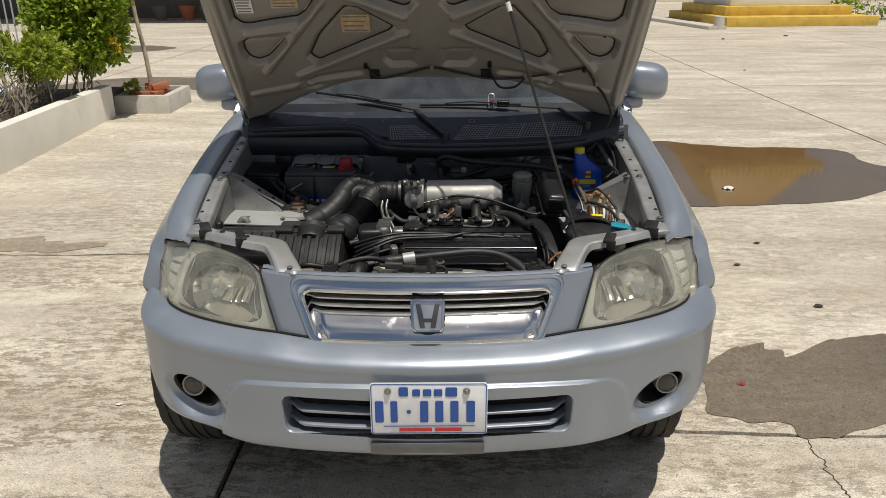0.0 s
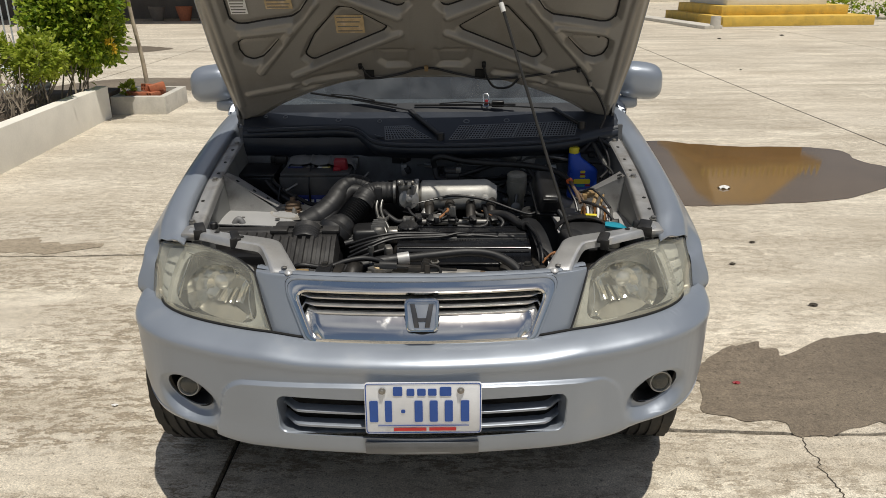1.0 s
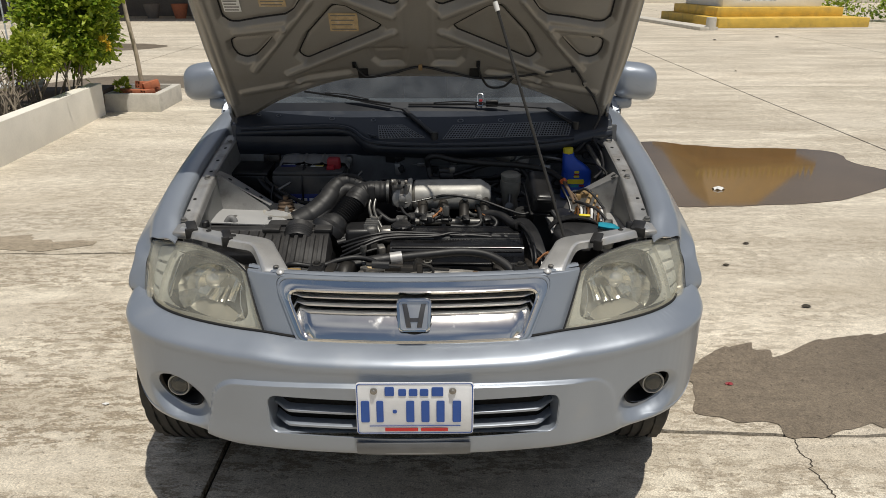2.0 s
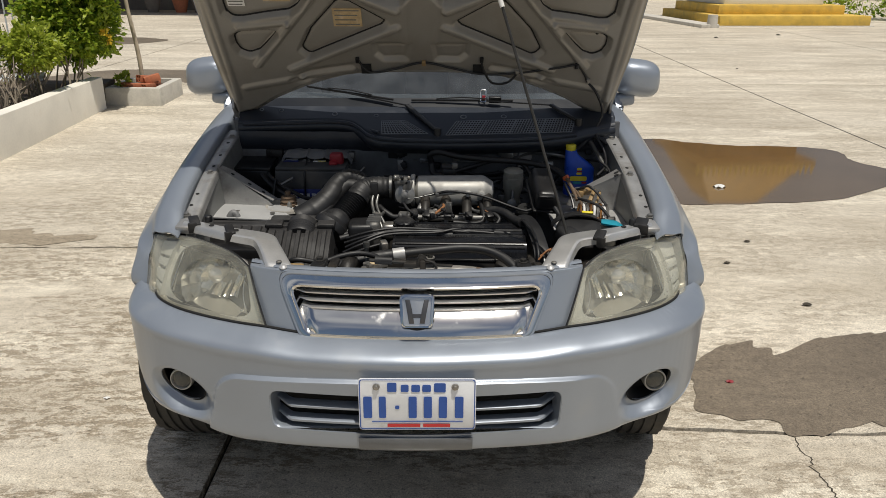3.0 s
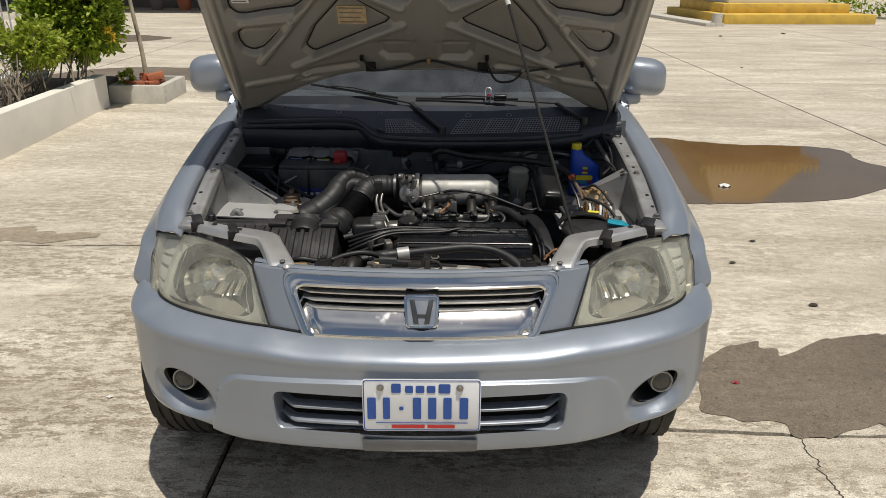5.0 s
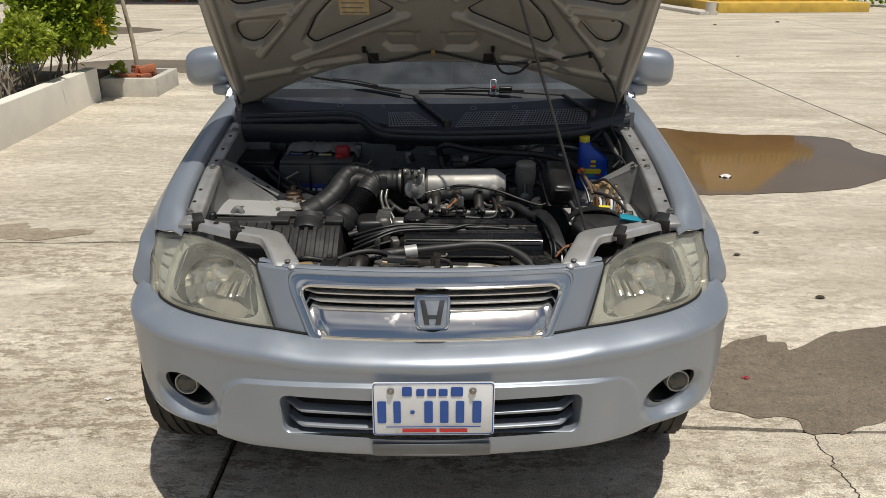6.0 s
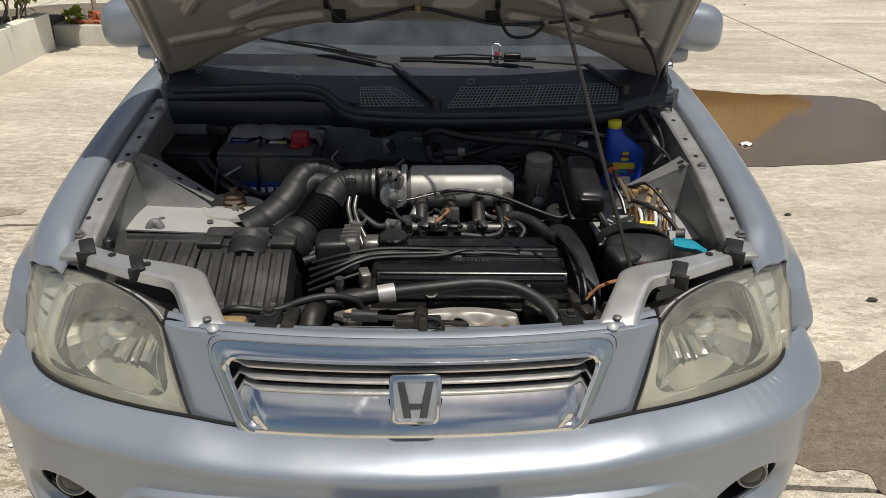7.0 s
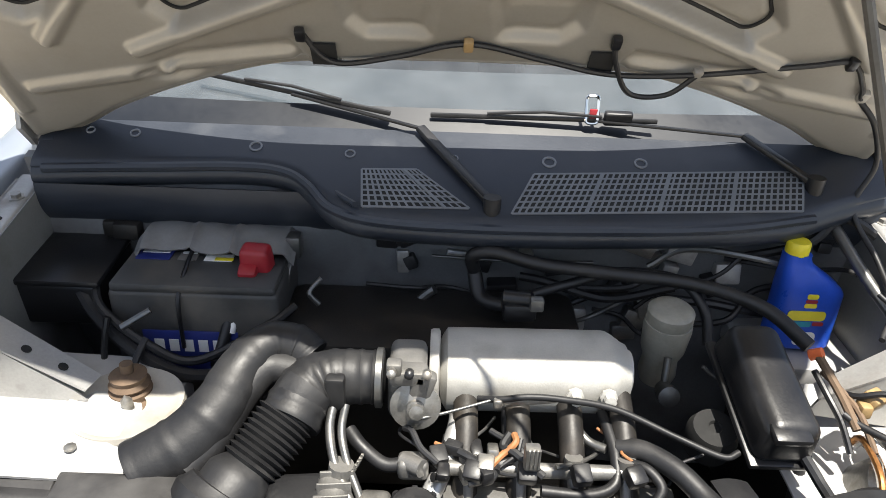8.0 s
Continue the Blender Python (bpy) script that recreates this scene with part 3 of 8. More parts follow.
flat_patch("wet_patch", [(-6.2, 11.4, 0), (-5.2, 11.2, 0), (-4.2, 11.3, 0), (-3.2, 11.25, 0), (-2.9, 12.0, 0), (-4.2, 12.6, 0), (-5.4, 12.5, 0)],
           0.003, WET, "dark damp strip behind the planter", "damp patch", 0.06)
flat_patch("wet_patch", [(-8.6, 17.2, 0), (-7.6, 16.6, 0), (-6.7, 16.9, 0), (-6.3, 17.8, 0), (-7.2, 18.4, 0), (-8.3, 18.2, 0)],
           0.003, WET, "dark damp patch on the far concrete", "damp patch", 0.06)

flat_patch("wet_patch", [(-3.3, 4.62, 0), (-2.75, 4.70, 0), (-2.35, 4.62, 0), (-2.15, 4.52, 0), (-2.5, 4.45, 0), (-3.2, 4.42, 0)],
           0.003, STAIN, "dark brown stain beside the slab joint", "damp patch", 0.09)

# a hairline crack running to the near side from the joint
bm = bmesh.new()
line = [(1.345 + 0.012 * noise.noise((k * 1.7, 0, 3)) * 3, 2.53 - 0.013 * k) for k in range(46)]
for (xa, ya), (xb, yb) in zip(line, line[1:]):
    w = 0.0022 + 0.0015 * abs(noise.noise((ya * 20, 1, 0)))
    bm.faces.new([bm.verts.new(p) for p in ((xa - w, ya, 0.0012), (xa + w, ya, 0.0012), (xb + w, yb, 0.0012), (xb - w, yb, 0.0012))])
tagged(part("crack", bm, JOINT), "hairline crack in the concrete slab", "crack", kind="structure")

# small litter on the slabs
for (x, y, s, m, lab) in ((1.25, 2.89, 0.018, RED, "scrap of red paper on the damp concrete"), (2.2, 5.85, 0.05, WHITE, "white scrap lying in the puddle"),
                          (1.70, 4.23, 0.02, JOINT, "dark pebble on the concrete"), (1.91, 3.66, 0.025, JOINT, "flat dark leaf on the concrete"),
                          (1.95, 4.6, 0.02, JOINT, "dark pebble on the concrete"), (-1.25, 2.72, 0.012, WHITE, "pale chip on the concrete"),
                          (5.0, 13.3, 0.025, JOINT, "dark pebble on the concrete"), (6.7, 19.5, 0.05, JOINT, "flat dark leaf on the concrete"),
                          (8.6, 20.4, 0.06, JOINT, "flat dark leaf on the concrete")):
    bm = bmesh.new()
    ring = [bm.verts.new((x + s * math.cos(a) * (1 + 0.5 * noise.noise((a, x, y))), y + 0.6 * s * math.sin(a), 0.005 + 0.25 * s * (i % 2))) for i, a in
            enumerate([k * math.pi / 5 for k in range(10)])]
    top = bm.verts.new((x, y, 0.006 + 0.5 * s))
    for i in range(10):
        bm.faces.new((ring[i], ring[(i + 1) % 10], top))
    bm.faces.new(ring[::-1])
    tagged(part("litter", bm, m), lab, "litter")

# ---- planting bed, fence and shrubs ----
bm = bmesh.new()
prism(bm, [(-3.55, 1.0), (-3.77, 6.29), (-3.85, 7.48), (-3.97, 9.08), (-4.11, 9.08), (-3.99, 7.48), (-3.91, 6.29), (-3.69, 1.0)], (0, 0, -0.02), (1, 0, 0), (0, 1, 0), 0.39, 0.012)
tagged(part("low_wall", bm, LIMEWASH), "low limewashed wall edging the planting bed", "wall", kind="structure")
bm = bmesh.new()


def bed(u, v):
    y = 1.0 + 8.6 * v
    x = (-3.62 - 0.05 * (y - 1)) - 4.6 * u
    return Vector((x, y, 0.26 + 0.05 * noise.noise((x * 1.5, y * 1.5, 0))))


sheet(bm, bed, 40, 60, 0.2)
tagged(part("soil", bm, SOIL_MAT), "dark soil of the planting bed", "soil", kind="structure")

fence = thing("fence", (-6.3, 9.4, 0.2), "grey painted iron bar fence behind the shrubs", "fence")
for k in range(34):
    bm = bmesh.new()
    x = -4.90 - 0.085 * k
    rod(bm, (x, 9.40, 0.2), (x, 9.40, 2.4), 0.0095, seg=8)
    part("bar", bm, FENCE, fence)
for z in (0.30, 2.30):
    bm = bmesh.new()
    box(bm, (-6.30, 9.37, z), (2.95, 0.03, 0.04), 0.004)
    part("rail", bm, FENCE, fence)
for k, (a, b) in enumerate((((-6.9, 6.6, 0.42), (-4.75, 9.2, 0.62)), ((-6.7, 6.4, 0.20), (-4.6, 9.0, 0.40)))):
    bm = bmesh.new()
    rod(bm, a, b, 0.035, seg=14)
    for t in (0.2, 0.8):
        p = Vector(a).lerp(Vector(b), t)
        rod(bm, (p.x, p.y, 0.1), (p.x, p.y, p.z), 0.02, seg=8)
    tagged(part("pipe_rail", bm, FENCE), "pale metal pipe rail lying across the planting bed", "pipe")


def leaf_cloud(bm, centre, radii, count, size, rnd, hollow=0.55):
    """Many small pointed leaves scattered in clumps through an uneven ellipsoid."""
    clumps = []
    for _ in range(max(8, count // 26)):
        d = Vector((rnd.gauss(0, 1), rnd.gauss(0, 1), rnd.gauss(0, 1))).normalized()
        r = hollow + (1.08 - hollow) * rnd.random() ** 0.6
        clumps.append(Vector((centre[0] + d.x * radii[0] * r, centre[1] + d.y * radii[1] * r, centre[2] + d.z * radii[2] * r)))
    for _ in range(count):
        c = rnd.choice(clumps)
        p = c + Vector((rnd.gauss(0, 1), rnd.gauss(0, 1), rnd.gauss(0, 0.8))) * (0.13 * max(radii))
        out = (p - Vector(centre)).normalized() + Vector((rnd.gauss(0, 0.6), rnd.gauss(0, 0.6), rnd.gauss(0.3, 0.5)))
        d = out.normalized()
        s = d.cross(Vector((rnd.gauss(0, 1), rnd.gauss(0, 1), 1.2))).normalized()
        nn = s.cross(d).normalized()
        w, ln = size * rnd.uniform(0.28, 0.42), size * rnd.uniform(0.8, 1.3)
        a, t = p, p + d * ln - nn * 0.12 * ln
        m1, m2 = p + d * ln * 0.5 + s * w + nn * 0.05 * ln, p + d * ln * 0.5 - s * w + nn * 0.05 * ln
        mid = p + d * ln * 0.55
        v = [bm.verts.new(q) for q in (a, m1, t, m2, mid)]
        bm.faces.new((v[0], v[1], v[4]))
        bm.faces.new((v[1], v[2], v[4]))
        bm.faces.new((v[2], v[3], v[4]))
        bm.faces.new((v[3], v[0], v[4]))


def shrub(base, blobs, leaf, size, stems, label, seed, reach):
    rnd = random.Random(seed)
    t = thing("shrub", base, label, "shrub")
    for k in range(stems):
        bm = bmesh.new()
        b = blobs[k % len(blobs)][0]
        e = Vector(b) + Vector((rnd.gauss(0, reach), rnd.gauss(0, reach), rnd.gauss(0, reach)))
        s = Vector(base) + Vector((rnd.gauss(0, reach * 1.2), rnd.gauss(0, reach * 1.2), -0.03))
        m = s.lerp(e, 0.5) + Vector((rnd.gauss(0, 0.06), rnd.gauss(0, 0.06), 0))
        tube(bm, (s, m, e), 0.009, 6, 5, lambda k_: 0.010 - 0.006 * k_)
        part("stem", bm, TWIG, t)
    bm = bmesh.new()
    for c, r, count in blobs:
        leaf_cloud(bm, c, r, count, size, rnd)
    part("crown", bm, leaf, t)
    return t


shrub((-4.30, 8.80, 0.27), [((-4.30, 9.10, 1.10), (0.42, 0.45, 0.52), 6200), ((-4.06, 9.00, 0.92), (0.34, 0.36, 0.34), 3600), ((-3.92, 8.95, 1.25), (0.26, 0.30, 0.30), 2000),
                            ((-4.16, 9.15, 1.62), (0.46, 0.45, 0.45), 3800)], LEAF, 0.066, 12,
      "dense green garden shrub with glossy leaves", 3, 0.10)
shrub((-4.35, 7.75, 0.27), [((-4.13, 8.0, 0.83), (0.20, 0.26, 0.20), 1900), ((-4.36, 8.15, 0.70), (0.26, 0.30, 0.13), 1300), ((-4.56, 8.0, 0.84), (0.14, 0.24, 0.15), 900)], LEAF_LIGHT, 0.048, 18,
      "pale green low shrub on bare stems", 5, 0.12)
for base, sd in (((-4.22, 6.9, 0.27), 9), ((-4.24, 7.5, 0.27), 21), ((-4.36, 8.2, 0.27), 33)):
    shrub(base, [((base[0] - 0.05, base[1] + 0.1, 0.62), (0.20, 0.35, 0.10), 40)], LEAF_LIGHT, 0.045, 20, "almost bare twiggy shrub by the low wall", sd, 0.085)
rnd = random.Random(4)
for p in ((-3.72, 8.85, 0.82), (-3.74, 8.82, 0.88), (-4.3, 8.6, 1.75)):
    bm = bmesh.new()
    leaf_cloud(bm, p, (0.035, 0.035, 0.035), 26, 0.045, rnd, 0.1)
    tagged(part("flower", bm, FLOWER), "small yellow flower among the shrub leaves", "flower")

# square planter with a young tree and broken bricks
bm = bmesh.new()
prism(bm, [(-4.08, 9.26), (-3.38, 9.26), (-3.42, 10.16), (-4.08, 10.16)], (0, 0, -0.01), (1, 0, 0), (0, 1, 0), 0.225, 0.01)
inner = bmesh.new()
prism(inner, [(-4.0, 9.34), (-3.46, 9.34), (-3.50, 10.08), (-4.0, 10.08)], (0, 0, 0.10), (1, 0, 0), (0, 1, 0), 0.3)
planter = part("planter", cut(bm, [inner]), PLANTER)
tagged(planter, "low square concrete planter holding bricks and a tree", "planter")
bm = bmesh.new()
prism(bm, [(-3.995, 9.345), (-3.465, 9.345), (-3.505, 10.075), (-3.995, 10.075)], (0, 0, 0.102), (1, 0, 0), (0, 1, 0), 0.06)
part("soil", bm, SOIL_MAT, planter)


def hollow_brick():
    bm = bmesh.new()
    box(bm, (0, 0, 0), (0.19, 0.085, 0.085), 0.004)
    holes = []
    for y in (-0.02, 0.02):
        for z in (-0.02, 0.02):
            h = bmesh.new()
            rod(h, (-0.2, y, z), (0.2, y, z), 0.013, seg=12)
            holes.append(h)
    return cut(bm, holes)


brick_mesh = hollow_brick()
brick_mesh.materials.append(BRICK)
for k, (x, y, z, rz, ry) in enumerate(((-3.58, 9.46, 0.205, 70, 0), (-3.72, 9.44, 0.205, 15, 0), (-3.55, 9.62, 0.205, 100, 0), (-3.66, 9.55, 0.285, 60, 8),
                                       (-3.86, 9.48, 0.205, 140, 0), (-3.56, 9.52, 0.292, 35, -12))):
    b = new("brick", brick_mesh)
    b.matrix_world = pose(x, y, z, 0, ry, rz)
    tagged(b, "broken hollow terracotta brick in the planter", "brick", "bricks in the planter")
tree = thing("tree", (-3.74, 9.7, 0.16), "young tree with a thin pale trunk in the planter", "tree")
bm = bmesh.new()
tube(bm, [(-3.74, 9.7, 0.12), (-3.76, 9.7, 0.6), (-3.83, 9.71, 1.2), (-3.86, 9.72, 1.9), (-3.84, 9.75, 2.9)], 0.035, 12, 8, lambda k: 0.028 - 0.010 * k)
part("trunk", bm, BARK, tree)
for a in range(5):
    bm = bmesh.new()
    d = Vector((math.cos(a * 1.3), math.sin(a * 1.3), 0.8))
    tube(bm, [Vector((-3.85, 9.73, 2.5)), Vector((-3.85, 9.73, 2.5)) + d * 0.3, Vector((-3.85, 9.73, 2.5)) + d * 0.55 + Vector((0, 0, 0.1))], 0.012, 6, 5, lambda k: 0.014 - 0.009 * k)
    part("limb", bm, BARK, tree)
bm = bmesh.new()
leaf_cloud(bm, (-3.85, 9.75, 3.0), (0.5, 0.5, 0.45), 700, 0.08, rnd, 0.3)
part("crown", bm, LEAF, tree)
bm = bmesh.new()
leaf_cloud(bm, (-3.92, 9.5, 0.26), (0.1, 0.1, 0.09), 120, 0.06, rnd, 0.2)
tagged(part("weed", bm, LEAF_LIGHT), "small leafy weed growing in the planter", "weed")

# ---- far pavilion with yellow steps ----
pavilion = thing("pavilion", (10.3, 26.0, 0), "small white and golden pavilion on yellow steps", "building")
PAV = Matrix.Translation((8.1, 23.45, 0)) @ Matrix.Rotation(radians(6), 4, "Z")      # its near corner, and how it is turned


def pav_part(name, bm, material, parent=None):
    bmesh.ops.transform(bm, matrix=PAV, verts=bm.verts)
    return part(name, bm, material, parent or pavilion)


for x0, x1, y0, y1, z0, z1, m in ((-0.05, 4.85, -0.10, 4.7, -0.05, 0.02, PLANTER), (0.0, 4.75, 0.0, 4.6, 0.02, 0.30, YELLOW_STEP), (0.32, 4.40, 0.85, 4.3, 0.30, 0.57, YELLOW_STEP)):
    bm = bmesh.new()
    box(bm, ((x0 + x1) / 2, (y0 + y1) / 2, (z0 + z1) / 2), (x1 - x0, y1 - y0, z1 - z0), 0.015)
    pav_part("step", bm, m)
bm = bmesh.new()
box(bm, (2.30, 2.75, 1.17), (3.25, 2.9, 1.20), 0.015)
hole = bmesh.new()
for x, w in ((1.42, 0.30), (2.05, 0.72)):
    box(hole, (x, 1.3, 1.35), (w, 0.5, 1.2))
box(hole, (0.68, 2.6, 1.35), (0.5, 0.9, 1.2))
bmesh.ops.transform(bm, matrix=PAV, verts=bm.verts)
bmesh.ops.transform(hole, matrix=PAV, verts=hole.verts)
base_wall = part("wall", cut(bm, [hole]), WALL_WHITE, pavilion)
for x, w in ((1.42, 0.30), (2.05, 0.72)):
    bm = bmesh.new()
    box(bm, (x, 1.50, 1.30), (w - 0.01, 0.04, 0.96), 0.005)
    pav_part("opening", bm, DARK, base_wall)
    for k in range(4):
        bm = bmesh.new()
        rod(bm, (x - w / 2 + w * (k + 0.5) / 4, 1.36, 0.76), (x - w / 2 + w * (k + 0.5) / 4, 1.36, 1.77), 0.012, seg=8)
        pav_part("window_bar", bm, FENCE, base_wall)
bm = bmesh.new()
box(bm, (2.30, 2.75, 3.10), (3.20, 2.85, 2.66), 0.015)
pav_part("upper_wall", bm, GOLD_ROOF)
bm = bmesh.new()
box(bm, (2.18, 2.6, 4.40), (4.1, 4.0, 0.16), 0.03)
pav_part("cornice", bm, GOLD_ROOF)
for k in range(22):
    bm = bmesh.new()
    rod(bm, (0.22 + 0.187 * k, 0.68, 4.48), (0.22 + 0.187 * k, 0.68, 4.78), 0.075, 0.012, seg=8)
    pav_part("finial", bm, YELLOW_STEP)
bm = bmesh.new()
box(bm, (2.18, 2.6, 5.28), (3.7, 3.6, 1.6), 0.03, taper=(0.45, 0.45))
pav_part("roof", bm, GOLD_ROOF)
bm = bmesh.new()
rod(bm, (7.72, 22.95, -0.01), (7.72, 22.95, 0.36), 0.150, 0.140, seg=24)
tagged(part("bollard", bm, PLANTER), "short round concrete bollard by the yellow steps", "bollard")
bm = bmesh.new()
box(bm, (7.25, 25.6, 0.04), (0.55, 5.6, 0.12), 0.02, (0, 0, 8))
tagged(part("kerb", bm, PLANTER), "low concrete kerb slab beside the yellow steps", "kerb", kind="structure")

# far dark building at the other side, with pots along its foot; GREY_WALL holds their shade
bm = bmesh.new()
box(bm, (-13.0, 30.3, 1.9), (16, 0.4, 3.8), 0.02)
tagged(part("far_wall", bm, GREY_WALL), "stained dark far wall in shade", "wall", kind="structure")
# canopy out of view, added to keep sun off the far wall and pots
bm = bmesh.new()
box(bm, (-13.0, 28.2, 3.7), (17, 4.6, 0.14), 0.02)
tagged(part("far_shade_roof", bm, GREY_WALL), "unseen deep canopy added to shade the far wall", "canopy", kind="structure")
for k, (x, m) in enumerate(((-9.6, BRICK), (-8.9, GREY_WALL), (-10.6, GREY_WALL), (-8.0, GREY_WALL))):
    bm = bmesh.new()
    lathe(bm, [(0.18, 0.0), (0.27, 0.35), (0.30, 0.5), (0.26, 0.5), (0.24, 0.42)], (x, 28.6, 0), (0, 0, 1), 20)
    tagged(part("flower_pot", bm, m), "large flower pot standing on the far concrete", "pot", "far pots")
shrub((14.2, 27.4, 0), [((14.2, 27.4, 0.8), (1.3, 0.8, 0.7), 1400)], LEAF, 0.13, 6, "dark green hedge shrub beside the pavilion", 12, 0.3)
bm = bmesh.new()
box(bm, (3, 44, 1.3), (90, 0.3, 2.6), 0.02)
tagged(part("boundary_wall", bm, LIMEWASH), "plain pale boundary wall at the end of the yard", "wall", kind="structure")


# ---- the car: outer body ----
car = thing("car", (0, 3.9, 0), "silver compact SUV parked with its bonnet propped open", "car")
AXLE_Y, AXLE_Z, REAR_Y = 2.66, 0.335, 5.28
STAND["turn"] = CAR_TURN

BUMPER_PLAN = curve([(-0.872, 2.44, 0), (-0.866, 2.30, 0), (-0.842, 2.170, 0), (-0.786, 2.068, 0), (-0.68, 1.988, 0), (-0.5, 1.928, 0), (-0.3, 1.885, 0), (0, 1.862, 0),
                     (0.3, 1.885, 0), (0.5, 1.928, 0), (0.68, 1.988, 0), (0.786, 2.068, 0), (0.842, 2.170, 0), (0.866, 2.30, 0), (0.872, 2.44, 0)], 6)


def plan_at(u, line):
    """Point and outward normal of a plan line at u from 0 to 1."""
    f = u * (len(line) - 1)
    i = min(int(f), len(line) - 2)
    p = line[i].lerp(line[i + 1], f - i)
    a, b = line[max(i - 1, 0)], line[min(i + 2, len(line) - 1)]
    d = (b - a).normalized()
    return p, Vector((d.y, -d.x, 0))


BUMPER_PROFILE = [(0.000, 0.075), (0.030, 0.034), (0.070, 0.014), (0.13, 0.006), (0.30, 0.005), (0.50, 0.004), (0.62, 0.0035), (0.72, 0.003),
                  (0.80, 0.0018), (0.855, 0.000), (0.89, 0.002), (0.925, 0.014), (0.96, 0.036), (0.985, 0.058), (1.0, 0.078)]
BUMPER_FOOT = [(0.0, 0.364), (0.40, 0.360), (0.48, 0.358), (0.54, 0.366), (0.580, 0.378), (0.62, 0.386), (0.70, 0.394), (0.78, 0.408), (0.84, 0.425), (0.90, 0.435)]
PANEL_EDGE = [(0.34, 0.588), (0.40, 0.572), (0.46, 0.556), (0.62, 0.520)]


def bumper_point(u, v):
    p, nrm = plan_at(u, BUMPER_PLAN)
    ax = abs(p.x)
    zt = 0.682 + 0.010 * smooth(0.28, 0.45, ax) + 0.018 * smooth(0.45, 0.80, ax)
    zb = lerp_table(BUMPER_FOOT, ax)
    top = 0.597 - 0.075 * ax * ax
    vt = (top - zb) / (zt - zb)
    v = v * vt / 0.7 if v < 0.7 else vt + (v - 0.7) * (1 - vt) / 0.3     # one row runs along the panel's ledge
    z = zb + (zt - zb) * v
    inset = lerp_table(BUMPER_PROFILE, v)
    if v > 0.8:
        inset *= 1 - 0.85 * smooth(0.846, 0.868, ax)
    if v < 0.12:
        inset *= 1 - 0.5 * smooth(0.6, 0.86, ax)
    inset += 0.030 * smooth(0.52, 0.34, z) * smooth(0.74, 0.85, ax)      # the side tucks in towards its foot
    # raised panel round the mouth, its upper corners rounded, the ledge fading at one side
    da, db = ax - lerp_table(PANEL_EDGE, z) + 0.055, z - top + 0.055
    d = math.hypot(max(da, 0), max(db, 0)) + min(max(da, db), 0) - 0.055
    fade = 1 - (0.80 * smooth(0.40, 0.50, p.x) if p.x > 0 else 0)
    inset -= 0.013 * fade * (1 - smooth(-0.0045, 0.0045, d)) * smooth(0.02, 0.10, v)
    e = math.hypot((ax - 0.652) / 0.100, (z - 0.488 - 0.18 * (ax - 0.652)) / 0.078)
    inset += 0.034 * (1 - smooth(0.50, 1.0, e))
    q = p - nrm * inset
    return Vector((q.x, q.y, z))


bm = bmesh.new()


def clear_of_wheel(u, v):
    q = bumper_point(u, v)
    return math.hypot(q.y - AXLE_Y, q.z - AXLE_Z - 0.01) > 0.385


sheet(bm, bumper_point, 400, 180, 0.005, clear_of_wheel)
MOUTH = rounded([(-0.383, 0.442), (0.383, 0.442), (0.388, 0.556), (-0.388, 0.556)], 0.030, 6)
mouth = bmesh.new()
prism(mouth, MOUTH, (0, 2.1, 0), (1, 0, 0), (0, 0, 1), 0.4)
tools = [mouth]


def oval(cx, cz, rx, rz, lean, n=40):
    """An oval outline in x and z, leaning by a slope."""
    return [(cx + rx * math.cos(2 * math.pi * k / n), cz + rz * math.sin(2 * math.pi * k / n) + lean * rx * math.cos(2 * math.pi * k / n)) for k in range(n)]


for s in (-1, 1):
    f = bmesh.new()
    prism(f, oval(s * 0.650, 0.510, 0.066, 0.053, s * 0.16), (0, 2.3, 0), (1, 0, 0), (0, 0, 1), 0.5)
    tools.append(f)
bumper = part("bumper", cut(bm, tools), PAINT, car, "silver front bumper")


def bar_along(bm, hw, front, z, section, n=36):
    """A bar across the car from -hw to hw: front(x) gives y, section its (depth, height) outline."""
    rings = []
    for i in range(n + 1):
        x = -hw + 2 * hw * i / n
        rings.append([bm.verts.new((x, front(x) + dy, z + dz)) for dy, dz in section])
    k = len(section)
    for a, b in zip(rings, rings[1:]):
        for i in range(k):
            bm.faces.new((a[i], a[(i + 1) % k], b[(i + 1) % k], b[i]))
    bm.faces.new(rings[0])
    bm.faces.new(rings[-1])


def loft(bm, loops, thick=0.0):
    """Skins closed loops of equal length, one after another."""
    rings = [[bm.verts.new(p) for p in loop] for loop in loops]
    faces = []
    for a, b in zip(rings, rings[1:]):
        for i in range(len(a)):
            j = (i + 1) % len(a)
            faces.append(bm.faces.new((a[i], a[j], b[j], b[i])))
    if thick:
        shell(bm, faces, thick)
    return faces


def mouth_front(x):
    return 1.856 + 0.225 * x * x


# painted cheeks that lead into the lower opening
bm = bmesh.new()
loft(bm, [[(x * k, mouth_front(x) + d, 0.499 + (z - 0.499) * m) for x, z in MOUTH] for k, m, d in ((1.012, 1.03, 0.004), (1.0, 1.0, 0.007), (0.992, 1.03, 0.020), (0.972, 1.15, 0.060))], 0.003)
part("mouth_cheek", bm, PAINT, bumper)
bm = bmesh.new()
sheet(bm, lambda u, v: Vector((-0.150 + 0.300 * u, 1.8500 + 0.016 * (1 - v) ** 2 + 0.22 * (-0.15 + 0.300 * u) ** 2, 0.388 + 0.046 * v)), 12, 8, 0.003)
part("tow_cover", bm, VENT, bumper)
